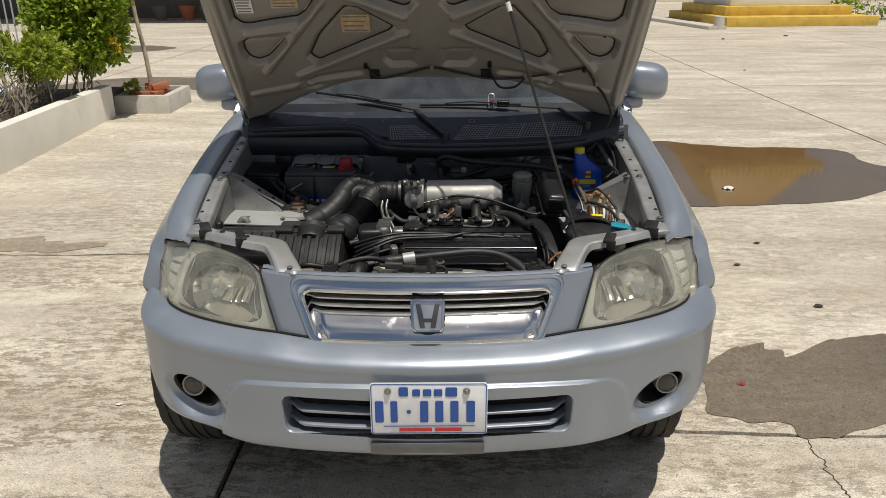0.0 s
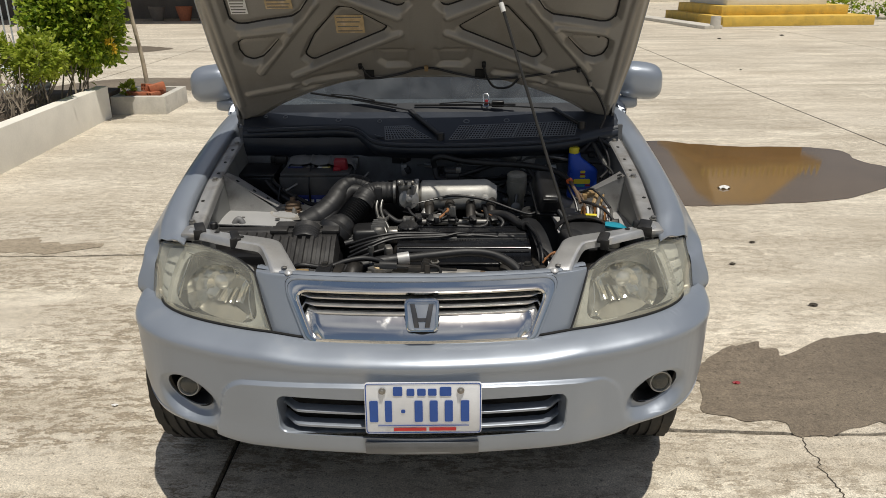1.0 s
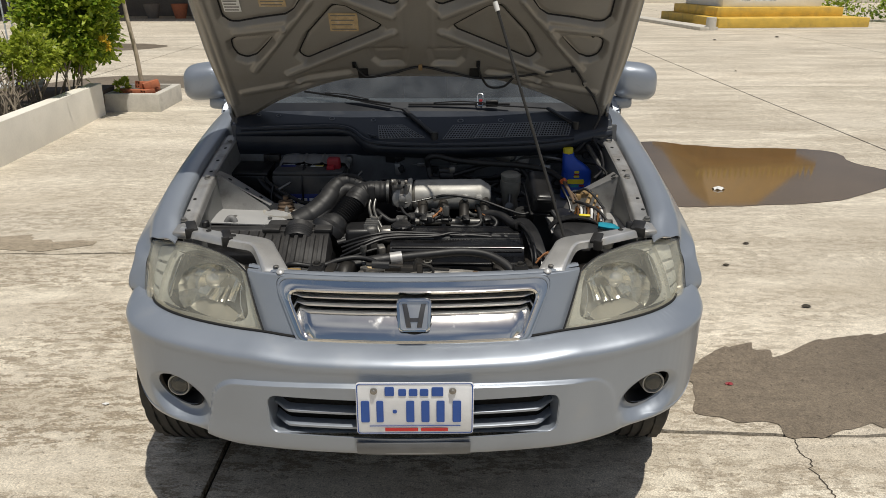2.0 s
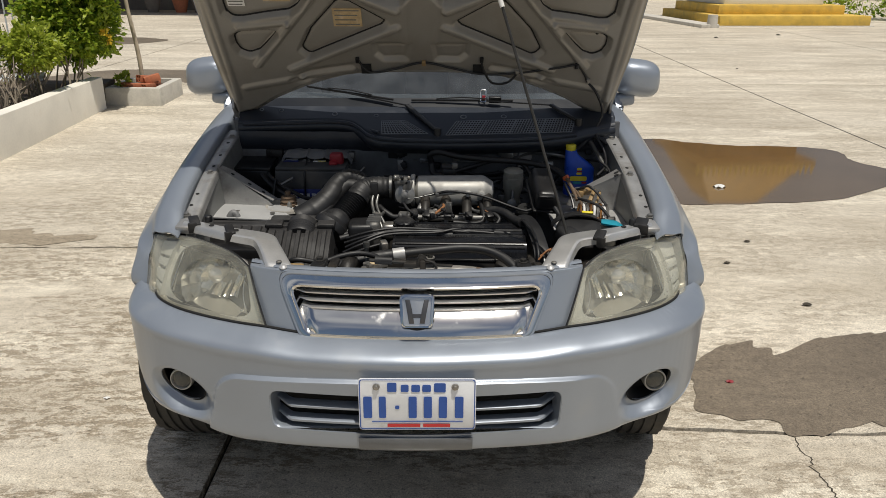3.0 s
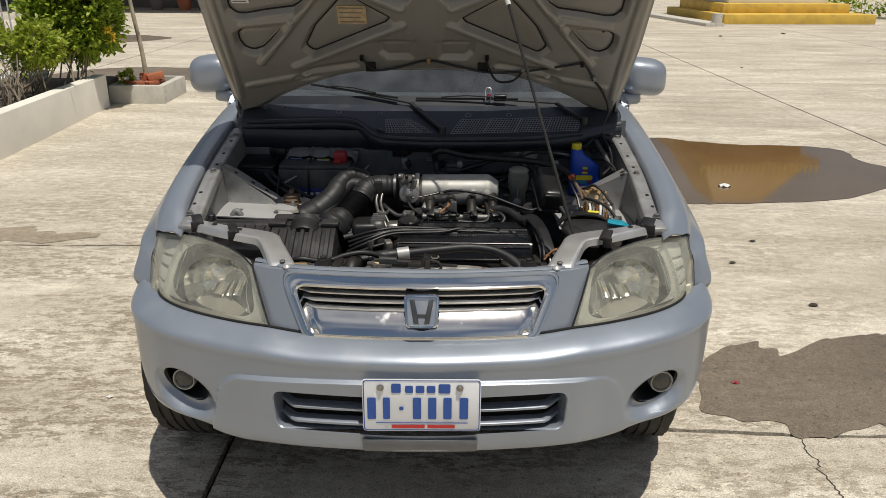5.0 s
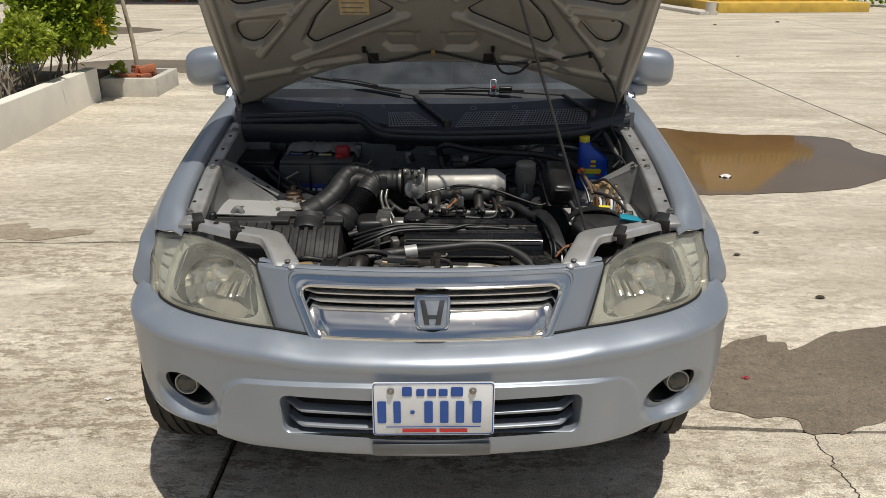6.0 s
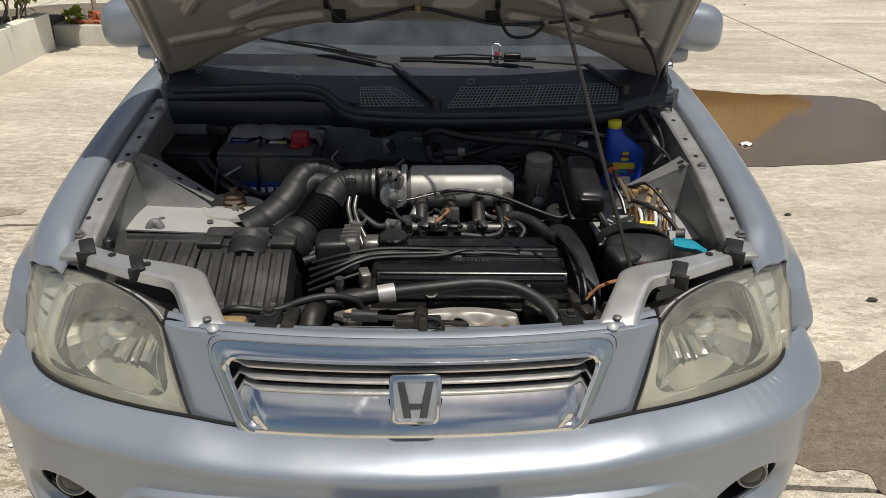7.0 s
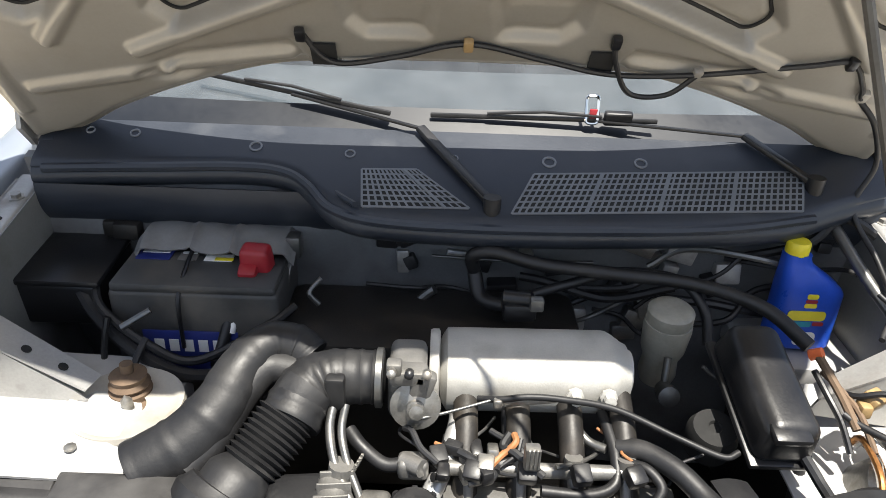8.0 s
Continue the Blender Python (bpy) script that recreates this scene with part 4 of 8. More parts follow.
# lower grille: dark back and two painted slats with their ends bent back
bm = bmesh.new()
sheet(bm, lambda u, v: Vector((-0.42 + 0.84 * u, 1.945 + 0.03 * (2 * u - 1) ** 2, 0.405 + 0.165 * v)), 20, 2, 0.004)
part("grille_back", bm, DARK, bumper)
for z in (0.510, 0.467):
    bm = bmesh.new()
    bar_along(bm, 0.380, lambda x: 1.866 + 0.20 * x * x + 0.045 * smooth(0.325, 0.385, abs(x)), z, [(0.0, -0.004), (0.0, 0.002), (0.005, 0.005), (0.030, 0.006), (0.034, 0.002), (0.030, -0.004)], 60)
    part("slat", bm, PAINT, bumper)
# added dark shelf behind the bumper's upper edge, stops sunlight leaking through
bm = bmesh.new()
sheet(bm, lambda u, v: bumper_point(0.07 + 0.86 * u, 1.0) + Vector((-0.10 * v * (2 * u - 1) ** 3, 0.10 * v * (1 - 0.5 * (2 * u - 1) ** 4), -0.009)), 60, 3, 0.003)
part("light_block_shelf", bm, DARK, bumper)
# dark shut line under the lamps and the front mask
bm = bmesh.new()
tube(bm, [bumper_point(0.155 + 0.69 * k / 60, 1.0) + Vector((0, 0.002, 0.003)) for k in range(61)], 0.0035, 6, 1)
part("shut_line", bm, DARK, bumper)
for s in (-1, 1):
    bm = bmesh.new()
    tube(bm, [(s * 0.818, 2.262, 0.702), (s * 0.850, 2.30, 0.706), (s * 0.8665, 2.36, 0.703), (s * 0.8735, 2.44, 0.700)], 0.0028, 6, 6)
    part("shut_line", bm, DARK, bumper)

# fog lamps: dark oval cups with a round lamp in each
for s in (-1, 1):
    c = Vector((0.671 if s > 0 else -0.661, 2.040, 0.507))
    bm = bmesh.new()
    loft(bm, [[(x, y + 0.55 * (abs(x) - 0.65), z) for x, z in oval(s * (0.650 + 0.004 * k), 0.510 - 0.001 * k, 0.069 - 0.004 * k, 0.056 - 0.003 * k, s * 0.16)] for k, y in ((0, 2.020), (1, 2.045), (3, 2.075), (16, 2.080))], 0.002)
    fog = part("fog_lamp", bm, DARK, car)
    ax = Vector((s * 0.10, -1, 0.06))
    bm = bmesh.new()
    lathe(bm, [(0.030, -0.03), (0.0325, 0.0), (0.0325, 0.014), (0.031, 0.017), (0.0285, 0.017), (0.0275, 0.010), (0.012, -0.006), (0.001, -0.008)], c, ax, 28)
    part("reflector", bm, CAST, fog)
    bm = bmesh.new()
    lathe(bm, [(0.027, 0.011), (0.022, 0.016), (0.012, 0.019), (0.001, 0.020)], c, ax, 28)
    part("lens", bm, CLEAR, fog)

# number plate: only plain bars for its writing
PL = Vector((0.005, 1.8475, 0.541))
up = Vector((0, 0.035, 1)).normalized()
bm = bmesh.new()
prism(bm, rounded([(-0.151, -0.0745), (0.151, -0.0745), (0.151, 0.0745), (-0.151, 0.0745)], 0.010), PL, (1, 0, 0), up, 0.0022, 0.0008)
plate = part("number_plate", bm, PLATE, car, "white number plate with blue bars and a thin blue rim")
face = PL + Vector((0, -0.0034, 0))
bm = bmesh.new()
outer = rounded([(-0.149, -0.0725), (0.149, -0.0725), (0.149, 0.0725), (-0.149, 0.0725)], 0.009)
innr = rounded([(-0.1465, -0.070), (0.1465, -0.070), (0.1465, 0.070), (-0.1465, 0.070)], 0.007)
vo = [bm.verts.new(face + Vector((x, 0, 0)) + up * y) for x, y in outer]
vi = [bm.verts.new(face + Vector((x, 0, 0)) + up * y) for x, y in innr]
for i in range(len(vo)):
    j = (i + 1) % len(vo)
    bm.faces.new((vo[i], vo[j], vi[j], vi[i]))
part("rim_line", bm, PLATE_BLUE, plate)
for x, y, w, h in [(-0.128, -0.008, 0.022, 0.062), (-0.090, -0.008, 0.018, 0.062), (-0.052, -0.008, 0.011, 0.010), (-0.012, -0.008, 0.021, 0.062),
                   (0.027, -0.008, 0.021, 0.062), (0.066, -0.008, 0.021, 0.062), (0.108, -0.008, 0.022, 0.062),
                   (-0.065, 0.050, 0.024, 0.026), (-0.032, 0.047, 0.020, 0.020), (-0.004, 0.047, 0.022, 0.020), (0.024, 0.047, 0.022, 0.020), (0.058, 0.049, 0.030, 0.026)]:
    bm = bmesh.new()
    prism(bm, rounded([(x - w / 2, y - h / 2), (x + w / 2, y - h / 2), (x + w / 2, y + h / 2), (x - w / 2, y + h / 2)], 0.004, 3), face, (1, 0, 0), up, 0.0008)
    part("bar", bm, PLATE_BLUE, plate)
bm = bmesh.new()
prism(bm, [(-0.118, -0.0510), (0.118, -0.0510), (0.118, -0.0490), (-0.118, -0.0490)], face, (1, 0, 0), up, 0.0008)
part("bar", bm, PLATE_BLUE, plate)
for x, w in ((-0.035, 0.085), (0.050, 0.070)):
    bm = bmesh.new()
    prism(bm, [(x - w / 2, -0.0655), (x + w / 2, -0.0655), (x + w / 2, -0.0565), (x - w / 2, -0.0565)], face, (1, 0, 0), up, 0.0008)
    part("bar", bm, PLATE_RED, plate)
for x in (-0.105, 0.097):
    bm = bmesh.new()
    lathe(bm, [(0.0095, 0), (0.009, 0.003), (0.006, 0.004), (0.005, 0.008), (0.001, 0.009)], face + Vector((x, 0.001, 0.052)), (0, -1, 0), 16)
    part("bolt", bm, STEEL, plate)


# upper grille
def grille_y(x, z):
    return 1.936 + (min(z, 0.83) - 0.675) * 0.40 + 0.030 * (x / 0.35) ** 2


def ring_line(lo, hi, z0, z1, r, back, n=8):
    """A rounded trapezoid on the front mask: half widths lo and hi, from z0 to z1, set back from its face."""
    out = []
    pts = rounded([(-lo, z0), (lo, z0), (hi, z1), (-hi, z1)], r, n)
    for i, (xa, za) in enumerate(pts):
        xb, zb = pts[(i + 1) % len(pts)]
        m = 24 if i % (n + 1) == n else 1
        for k in range(m):
            x, z = xa + (xb - xa) * k / m, za + (zb - za) * k / m
            out.append((x, grille_y(x, z) + back, z))
    return out


def ring_loft(bm, steps, thick):
    """Skins rounded trapezoids that follow one another."""
    return loft(bm, [ring_line(*st) for st in steps], thick)


def mask_point(u, v):
    """Painted surround between the lamps."""
    z = 0.672 + 0.166 * v
    hw = 0.396 + 0.056 * v
    x = (2 * u - 1) * hw
    y = grille_y(x, z) + 0.004 + 0.014 * smooth(0.36, 0.45, abs(x))
    return Vector((x, y, z))


bm = bmesh.new()
ring_loft(bm, [(0.404, 0.456, 0.672, 0.839, 0.006, 0.030), (0.402, 0.454, 0.674, 0.838, 0.008, 0.018), (0.365, 0.428, 0.673, 0.8375, 0.018, 0.008), (0.309, 0.381, 0.672, 0.836, 0.032, 0.004)], 0.004)
part("grille_surround", bm, PAINT, car)
bm = bmesh.new()
ring_loft(bm, [(0.309, 0.381, 0.671, 0.836, 0.034, 0.004), (0.307, 0.378, 0.673, 0.834, 0.034, -0.003), (0.303, 0.374, 0.677, 0.831, 0.032, -0.003), (0.301, 0.372, 0.679, 0.829, 0.031, 0.003)], 0.002)
part("rim_line", bm, PAINT, car)

bm = bmesh.new()
ring_loft(bm, [(0.301, 0.372, 0.679, 0.829, 0.031, 0.004), (0.300, 0.370, 0.680, 0.828, 0.030, -0.001), (0.296, 0.358, 0.684, 0.820, 0.028, -0.001), (0.292, 0.345, 0.687, 0.809, 0.026, -0.001),
               (0.2905, 0.341, 0.688, 0.806, 0.024, -0.004), (0.289, 0.338, 0.690, 0.803, 0.023, -0.002), (0.287, 0.335, 0.692, 0.801, 0.022, 0.008), (0.284, 0.330, 0.693, 0.798, 0.020, 0.040)], 0.003)
frame_part = part("grille_frame", bm, CHROME, car, "polished chrome grille frame")
bm = bmesh.new()


def band_point(u, v):
    """Broad chrome band under the slats, leaning back to the sky."""
    x = (2 * u - 1) * (0.284 + 0.024 * v)
    z = 0.689 + 0.053 * v
    end = smooth(0.0, 0.10, 1 - abs(2 * u - 1))
    y = grille_y(x, 0.689) - 0.006 + 0.034 * v + 0.010 * v * v + 0.010 * (1 - end) - 0.004 * math.sin(math.pi * v)
    return Vector((x, y, z))


sheet(bm, band_point, 70, 18, 0.003)
part("chrome_band", bm, CHROME, car, "broad chrome band scuffed at one side")
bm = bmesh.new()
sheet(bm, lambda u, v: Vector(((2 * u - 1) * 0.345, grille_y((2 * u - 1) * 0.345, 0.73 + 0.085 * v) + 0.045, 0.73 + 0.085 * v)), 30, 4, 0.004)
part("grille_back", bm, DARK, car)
for k, z in enumerate((0.747, 0.765, 0.784)):
    bm = bmesh.new()
    hw = 0.306 + 0.009 * k
    bar_along(bm, hw, lambda x: grille_y(x, z) + 0.008 + 0.016 * smooth(hw - 0.03, hw, abs(x)), z, [(0.0, -0.0022), (0.0, 0.0012), (0.003, 0.0024), (0.018, 0.0040), (0.020, 0.001), (0.014, -0.0015)], 60)
    part("slat", bm, SATIN, car)
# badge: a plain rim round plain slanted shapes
bz, by = 0.760, grille_y(0, 0.760) - 0.026
bup = Vector((0, 0.40, 1)).normalized()
bm = bmesh.new()
prism(bm, rounded([(-0.041, -0.043), (0.041, -0.043), (0.046, 0.043), (-0.046, 0.043)], 0.013), (0.003, by, bz), (1, 0, 0), bup, 0.012, 0.004, 3)
h = bmesh.new()
prism(h, rounded([(-0.034, -0.0365), (0.034, -0.0365), (0.0385, 0.0365), (-0.0385, 0.0365)], 0.009), (0.003, by - 0.004, bz), (1, 0, 0), bup, 0.02)
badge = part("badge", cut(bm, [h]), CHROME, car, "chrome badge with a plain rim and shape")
bm = bmesh.new()
prism(bm, rounded([(-0.036, -0.038), (0.036, -0.038), (0.040, 0.038), (-0.040, 0.038)], 0.008), (0.003, by - 0.0046, bz), (1, 0, 0), bup, 0.0015)
part("field", bm, SATIN, badge)
for s in (-1, 1):
    bm = bmesh.new()
    prism(bm, [(s * x, y) for x, y in ((0.007, -0.031), (0.020, -0.031), (0.031, 0.031), (0.019, 0.031), (0.013, 0.006))][::s], (0.003, by - 0.005, bz), (1, 0, 0), bup, 0.005, 0.0015)
    part("emblem", bm, BADGE_GREY, badge)
bm = bmesh.new()
prism(bm, [(-0.0135, -0.016), (0.0135, -0.016), (0.0145, -0.006), (-0.0145, -0.006)], (0.003, by - 0.005, bz), (1, 0, 0), bup, 0.003)
part("emblem", bm, BADGE_GREY, badge)
# dark arc puts shade under the badge's lower half
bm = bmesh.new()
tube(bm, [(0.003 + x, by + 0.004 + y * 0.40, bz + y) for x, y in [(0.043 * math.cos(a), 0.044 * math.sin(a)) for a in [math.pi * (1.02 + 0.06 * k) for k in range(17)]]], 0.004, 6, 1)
part("badge_shade", bm, DARK, badge)

# upper lip of the mask and the rubber stops
bm = bmesh.new()
sheet(bm, lambda u, v: mask_point(u, 1.0) + Vector((0, 0.044 * v + 0.008 + 0.012 * smooth(0.8, 1.0, abs(2 * u - 1)), 0.0015 + 0.006 * math.sin(math.pi * min(1, 1.6 * v)) - 0.006 * v)), 60, 8, 0.004)
part("mask_lip", bm, PAINT, car)
for x in (-0.357, 0.360):
    bm = bmesh.new()
    lathe(bm, [(0.010, 0), (0.011, 0.004), (0.007, 0.008), (0.001, 0.010)], (x, grille_y(x, 0.845) + 0.014, 0.839), (0, -0.2, 1), 16)
    part("fastener", bm, PAINT_IN, car)

# head lamps
LAMP_LOW = curve([(0.402, 1.986, 0.688), (0.50, 2.012, 0.690), (0.60, 2.050, 0.694), (0.70, 2.108, 0.698), (0.770, 2.176, 0.702), (0.806, 2.238, 0.706)], 8)
LAMP_TOP = curve([(0.456, 2.066, 0.832), (0.500, 2.118, 0.846), (0.560, 2.165, 0.855), (0.645, 2.214, 0.862), (0.725, 2.262, 0.854), (0.788, 2.304, 0.842)], 8)


def lamp_point(u, v, back=0.0):
    """Outer face of the headlight, u from the grille outwards, v upwards; back sets it inwards."""
    p, nrm = plan_at(u, LAMP_LOW)
    q, _ = plan_at(u, LAMP_TOP)
    out = 0.014 * math.sin(math.pi * v) * (0.4 + 0.6 * math.sin(math.pi * min(1, max(0, u)))) - back
    return p.lerp(q, v) + (nrm * 0.8 + Vector((0, 0, 0.35))) * out


for s in (-1, 1):
    bm = bmesh.new()
    sheet(bm, lambda u, v: lamp_point(0.004 + 0.992 * u, 0.01 + 0.98 * v, 0.006 + 0.100 * smooth(0.0, 0.10, min(u, 1 - u)) * smooth(0.0, 0.10, min(v, 1 - v))), 48, 30, 0.004)
    lamp = part("headlight", side(bm, s), LAMP_BACK, car, "yellowed clear headlight")
    bm = bmesh.new()
    sheet(bm, lambda u, v: lamp_point(u, v), 44, 22, 0.003)
    lens = part("lens", side(bm, s), LENS, lamp, "hazy yellowed plastic lens")
    bm = bmesh.new()
    loop = [lamp_point(k / 20, 0, 0.003) for k in range(21)] + [lamp_point(1, k / 10, 0.003) for k in range(1, 11)] + \
           [lamp_point(1 - k / 20, 1, 0.003) for k in range(1, 21)] + [lamp_point(0, 1 - k / 10, 0.003) for k in range(1, 11)]
    tube(bm, loop, 0.0032, 6, 1)
    part("rim", side(bm, s), DUSTY, lamp)
    # inner face plate round the bowl
    bm = bmesh.new()
    sheet(bm, lambda u, v: lamp_point(0.03 + 0.725 * u, 0.03 + 0.94 * v, 0.030 + 0.010 * math.sin(math.pi * u)), 150, 110, 0.003,
          keep=lambda u, v: ((u - 0.52) / 0.43) ** 4 + ((v - 0.50) / 0.46) ** 4 > 1)
    part("face_plate", side(bm, s), LAMP_FACE, lamp)
    # faceted bowl: flat strips bent to a hollow, brighter steps towards the foot
    c = lamp_point(0.395, 0.50, 0.122)
    ax = Vector((0.30, -1, 0.10)).normalized()
    bm = bmesh.new()
    ex = ax.cross(Vector((0, 0, 1))).normalized() * -1
    ez = ex.cross(ax).normalized() * -1
    ez = ez if ez.z > 0 else -ez
    rings = []
    for k, (r, h) in enumerate(((0.002, 0.0), (0.026, 0.003), (0.050, 0.012), (0.072, 0.030), (0.088, 0.056), (0.097, 0.084))):
        rings.append([bm.verts.new(c + ax * (h + 0.004 * (i % 2) * (k > 1)) + ex * r * 1.12 * math.cos(2 * math.pi * i / 26) + ez * r * math.sin(2 * math.pi * i / 26)) for i in range(26)])
    for a_, b_ in zip(rings, rings[1:]):
        for i in range(26):
            bm.faces.new((a_[i], a_[(i + 1) % 26], b_[(i + 1) % 26], b_[i]))
    part("bowl", side(bm, s), REFLECT, lamp, sharp=3.0)
    # bright upright strip at the inner end, its foot turned outwards
    bm = bmesh.new()
    sheet(bm, lambda u, v: lamp_point(0.165 + 0.030 * u - 0.03 * (2 * v - 1) ** 2 + 0.05 * (1 - smooth(0.0, 0.16, v)) * u, 0.16 + 0.62 * v, 0.036 + 0.022 * u), 6, 20, 0.002)
    part("glint_strip", side(bm, s), REFLECT, lamp)
    bm = bmesh.new()
    sheet(bm, lambda u, v: lamp_point(0.715 + 0.028 * u - 0.02 * math.sin(math.pi * v), 0.10 + 0.80 * v, 0.034 + 0.014 * u), 5, 14, 0.002)
    part("glint_strip", side(bm, s), REFLECT, lamp)
    bm = bmesh.new()
    lathe(bm, [(0.012, -0.002), (0.015, 0.02), (0.023, 0.040), (0.023, 0.058), (0.012, 0.068), (0.001, 0.070)], c + Vector((0.010, 0, 0.040)), ax, 20)
    part("bulb", side(bm, s), BULB, lamp)
    # upright bright cells above a smooth dull floor
    for k, (uu, w, v0, dv) in enumerate(((0.26, 0.055, 0.34, 0.34), (0.33, 0.045, 0.30, 0.26), (0.39, 0.065, 0.28, 0.24), (0.47, 0.050, 0.32, 0.22), (0.54, 0.060, 0.36, 0.38))):
        bm = bmesh.new()
        sheet(bm, lambda u, v: lamp_point(uu + w * u, v0 + dv * v, 0.078 + 0.026 * v + 0.006 * math.sin(math.pi * u)), 6, 5, 0.003)
        part("facet", side(bm, s), REFLECT, lamp)
    bm = bmesh.new()
    sheet(bm, lambda u, v: lamp_point(0.20 + 0.44 * u, 0.06 + 0.24 * v * math.sin(math.pi * (0.08 + 0.84 * u)), 0.044 + 0.050 * v), 20, 8, 0.003)
    part("floor", side(bm, s), LAMP_BACK, lamp)
    # ribbed turn signal behind the outer end: three lamps one above another
    bm = bmesh.new()
    sheet(bm, lambda u, v: lamp_point(0.80 + 0.19 * u, 0.04 + 0.92 * v, 0.040), 8, 20, 0.003)
    part("turn_signal", side(bm, s), LAMP_FACE, lamp)
    for k, (v0, dv) in enumerate(((0.07, 0.11), (0.22, 0.20), (0.48, 0.13), (0.66, 0.25))):
        bm = bmesh.new()
        sheet(bm, lambda u, v: lamp_point(0.775 + 0.195 * u, v0 + dv * v, 0.024 + 0.0035 * abs(math.sin(u * 28)) + 0.002 * (2 * v - 1) ** 2), 72, 6, 0.003)
        part("facet", side(bm, s), LAMP_FACE, lamp)
    bm = bmesh.new()
    sheet(bm, lambda u, v: lamp_point(0.752 + 0.012 * u, 0.04 + 0.90 * v, 0.012 + 0.05 * u), 3, 14, 0.003)
    part("divider", side(bm, s), LAMP_FACE, lamp)

# wings: lofted along the car, from the gutter over the crown to the sill
CROWN = [(2.19, 0.866), (2.27, 0.877), (2.36, 0.912), (2.62, 0.967), (2.98, 1.030), (3.25, 1.062), (3.6, 1.075)]
HALF = [(2.19, 0.790), (2.27, 0.806), (2.40, 0.828), (2.62, 0.842), (2.98, 0.846), (3.6, 0.850)]
WING_FRONT = [(0.0, 2.345), (0.06, 2.320), (0.10, 2.218), (0.25, 2.252), (0.37, 2.296), (0.42, 2.305), (0.54, 2.282), (0.64, 2.246), (1.0, 2.246)]


def wing_point(u, v):
    y0 = lerp_flat(WING_FRONT, v)
    y = y0 + (3.42 - y0) * u ** 1.35
    zc, hw = lerp_table(CROWN, y), lerp_table(HALF, y)
    wide = 0.866 + 0.014 * math.exp(-((y - AXLE_Y) / 0.34) ** 2) - 0.012 * smooth(2.85, 3.3, y)
    prof = [(0.0, hw - 0.110, zc - 0.050), (0.08, hw - 0.108, zc - 0.012), (0.14, hw - 0.094, zc - 0.002), (0.24, hw - 0.060, zc), (0.34, hw - 0.028, zc - 0.016),
            (0.43, hw - 0.004, zc - 0.050), (0.54, hw + (wide - hw) * 0.72, zc - 0.095)]
    if v < 0.54:
        x = lerp_table([(a, b) for a, b, _ in prof], v)
        z = lerp_table([(a, c) for a, _, c in prof], v)
    else:
        d = abs(y - AXLE_Y)
        foot = AXLE_Z + 0.01 + math.sqrt(0.388 ** 2 - d * d) if d < 0.387 else 0.30
        z = zc - 0.095 + (foot - zc + 0.095) * (v - 0.54) / 0.46
        x = hw + (wide - hw) * (0.72 + 0.28 * smooth(zc - 0.095, min(0.72, zc - 0.15), z)) - 0.02 * smooth(0.5, 0.3, z)
        x -= 0.025 * smooth(0.705, 0.685, z) * smooth(2.46, 2.42, y)
    z -= 0.010 * (1 - smooth(2.26, 2.38, y)) * smooth(0.16, 0.30, v) * (1 - smooth(0.46, 0.56, v))
    if v > 0.36:
        edge = 0.796 + 0.020 * smooth(0.42, 0.64, v)
        k = min(1.0, max(0.0, (y - y0) / (0.085 - 0.055 * smooth(0.46, 0.62, v))))
        x = edge + (x - edge) * math.sqrt(k * (2 - k)) if x > edge else x
    return Vector((x, y, z))


for s in (-1, 1):
    bm = bmesh.new()
    sheet(bm, wing_point, 110, 80, 0.004)
    part("wing", side(bm, s), PAINT, car)
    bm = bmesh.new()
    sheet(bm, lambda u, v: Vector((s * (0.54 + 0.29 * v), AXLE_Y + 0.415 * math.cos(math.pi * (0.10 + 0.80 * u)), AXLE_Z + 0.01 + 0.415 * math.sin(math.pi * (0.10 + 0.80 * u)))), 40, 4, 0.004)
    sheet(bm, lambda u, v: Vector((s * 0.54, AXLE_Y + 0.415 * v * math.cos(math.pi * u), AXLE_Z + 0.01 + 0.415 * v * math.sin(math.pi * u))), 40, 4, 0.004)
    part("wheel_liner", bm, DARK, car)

# wheels, the front pair turned a little
def steer(bm, x, y):
    if y == AXLE_Y:
        bmesh.ops.translate(bm, verts=bm.verts, vec=(0, -0.035, 0))
        bmesh.ops.rotate(bm, verts=bm.verts, cent=(x, y, 0), matrix=Matrix.Rotation(radians(-6.5), 3, "Z"))


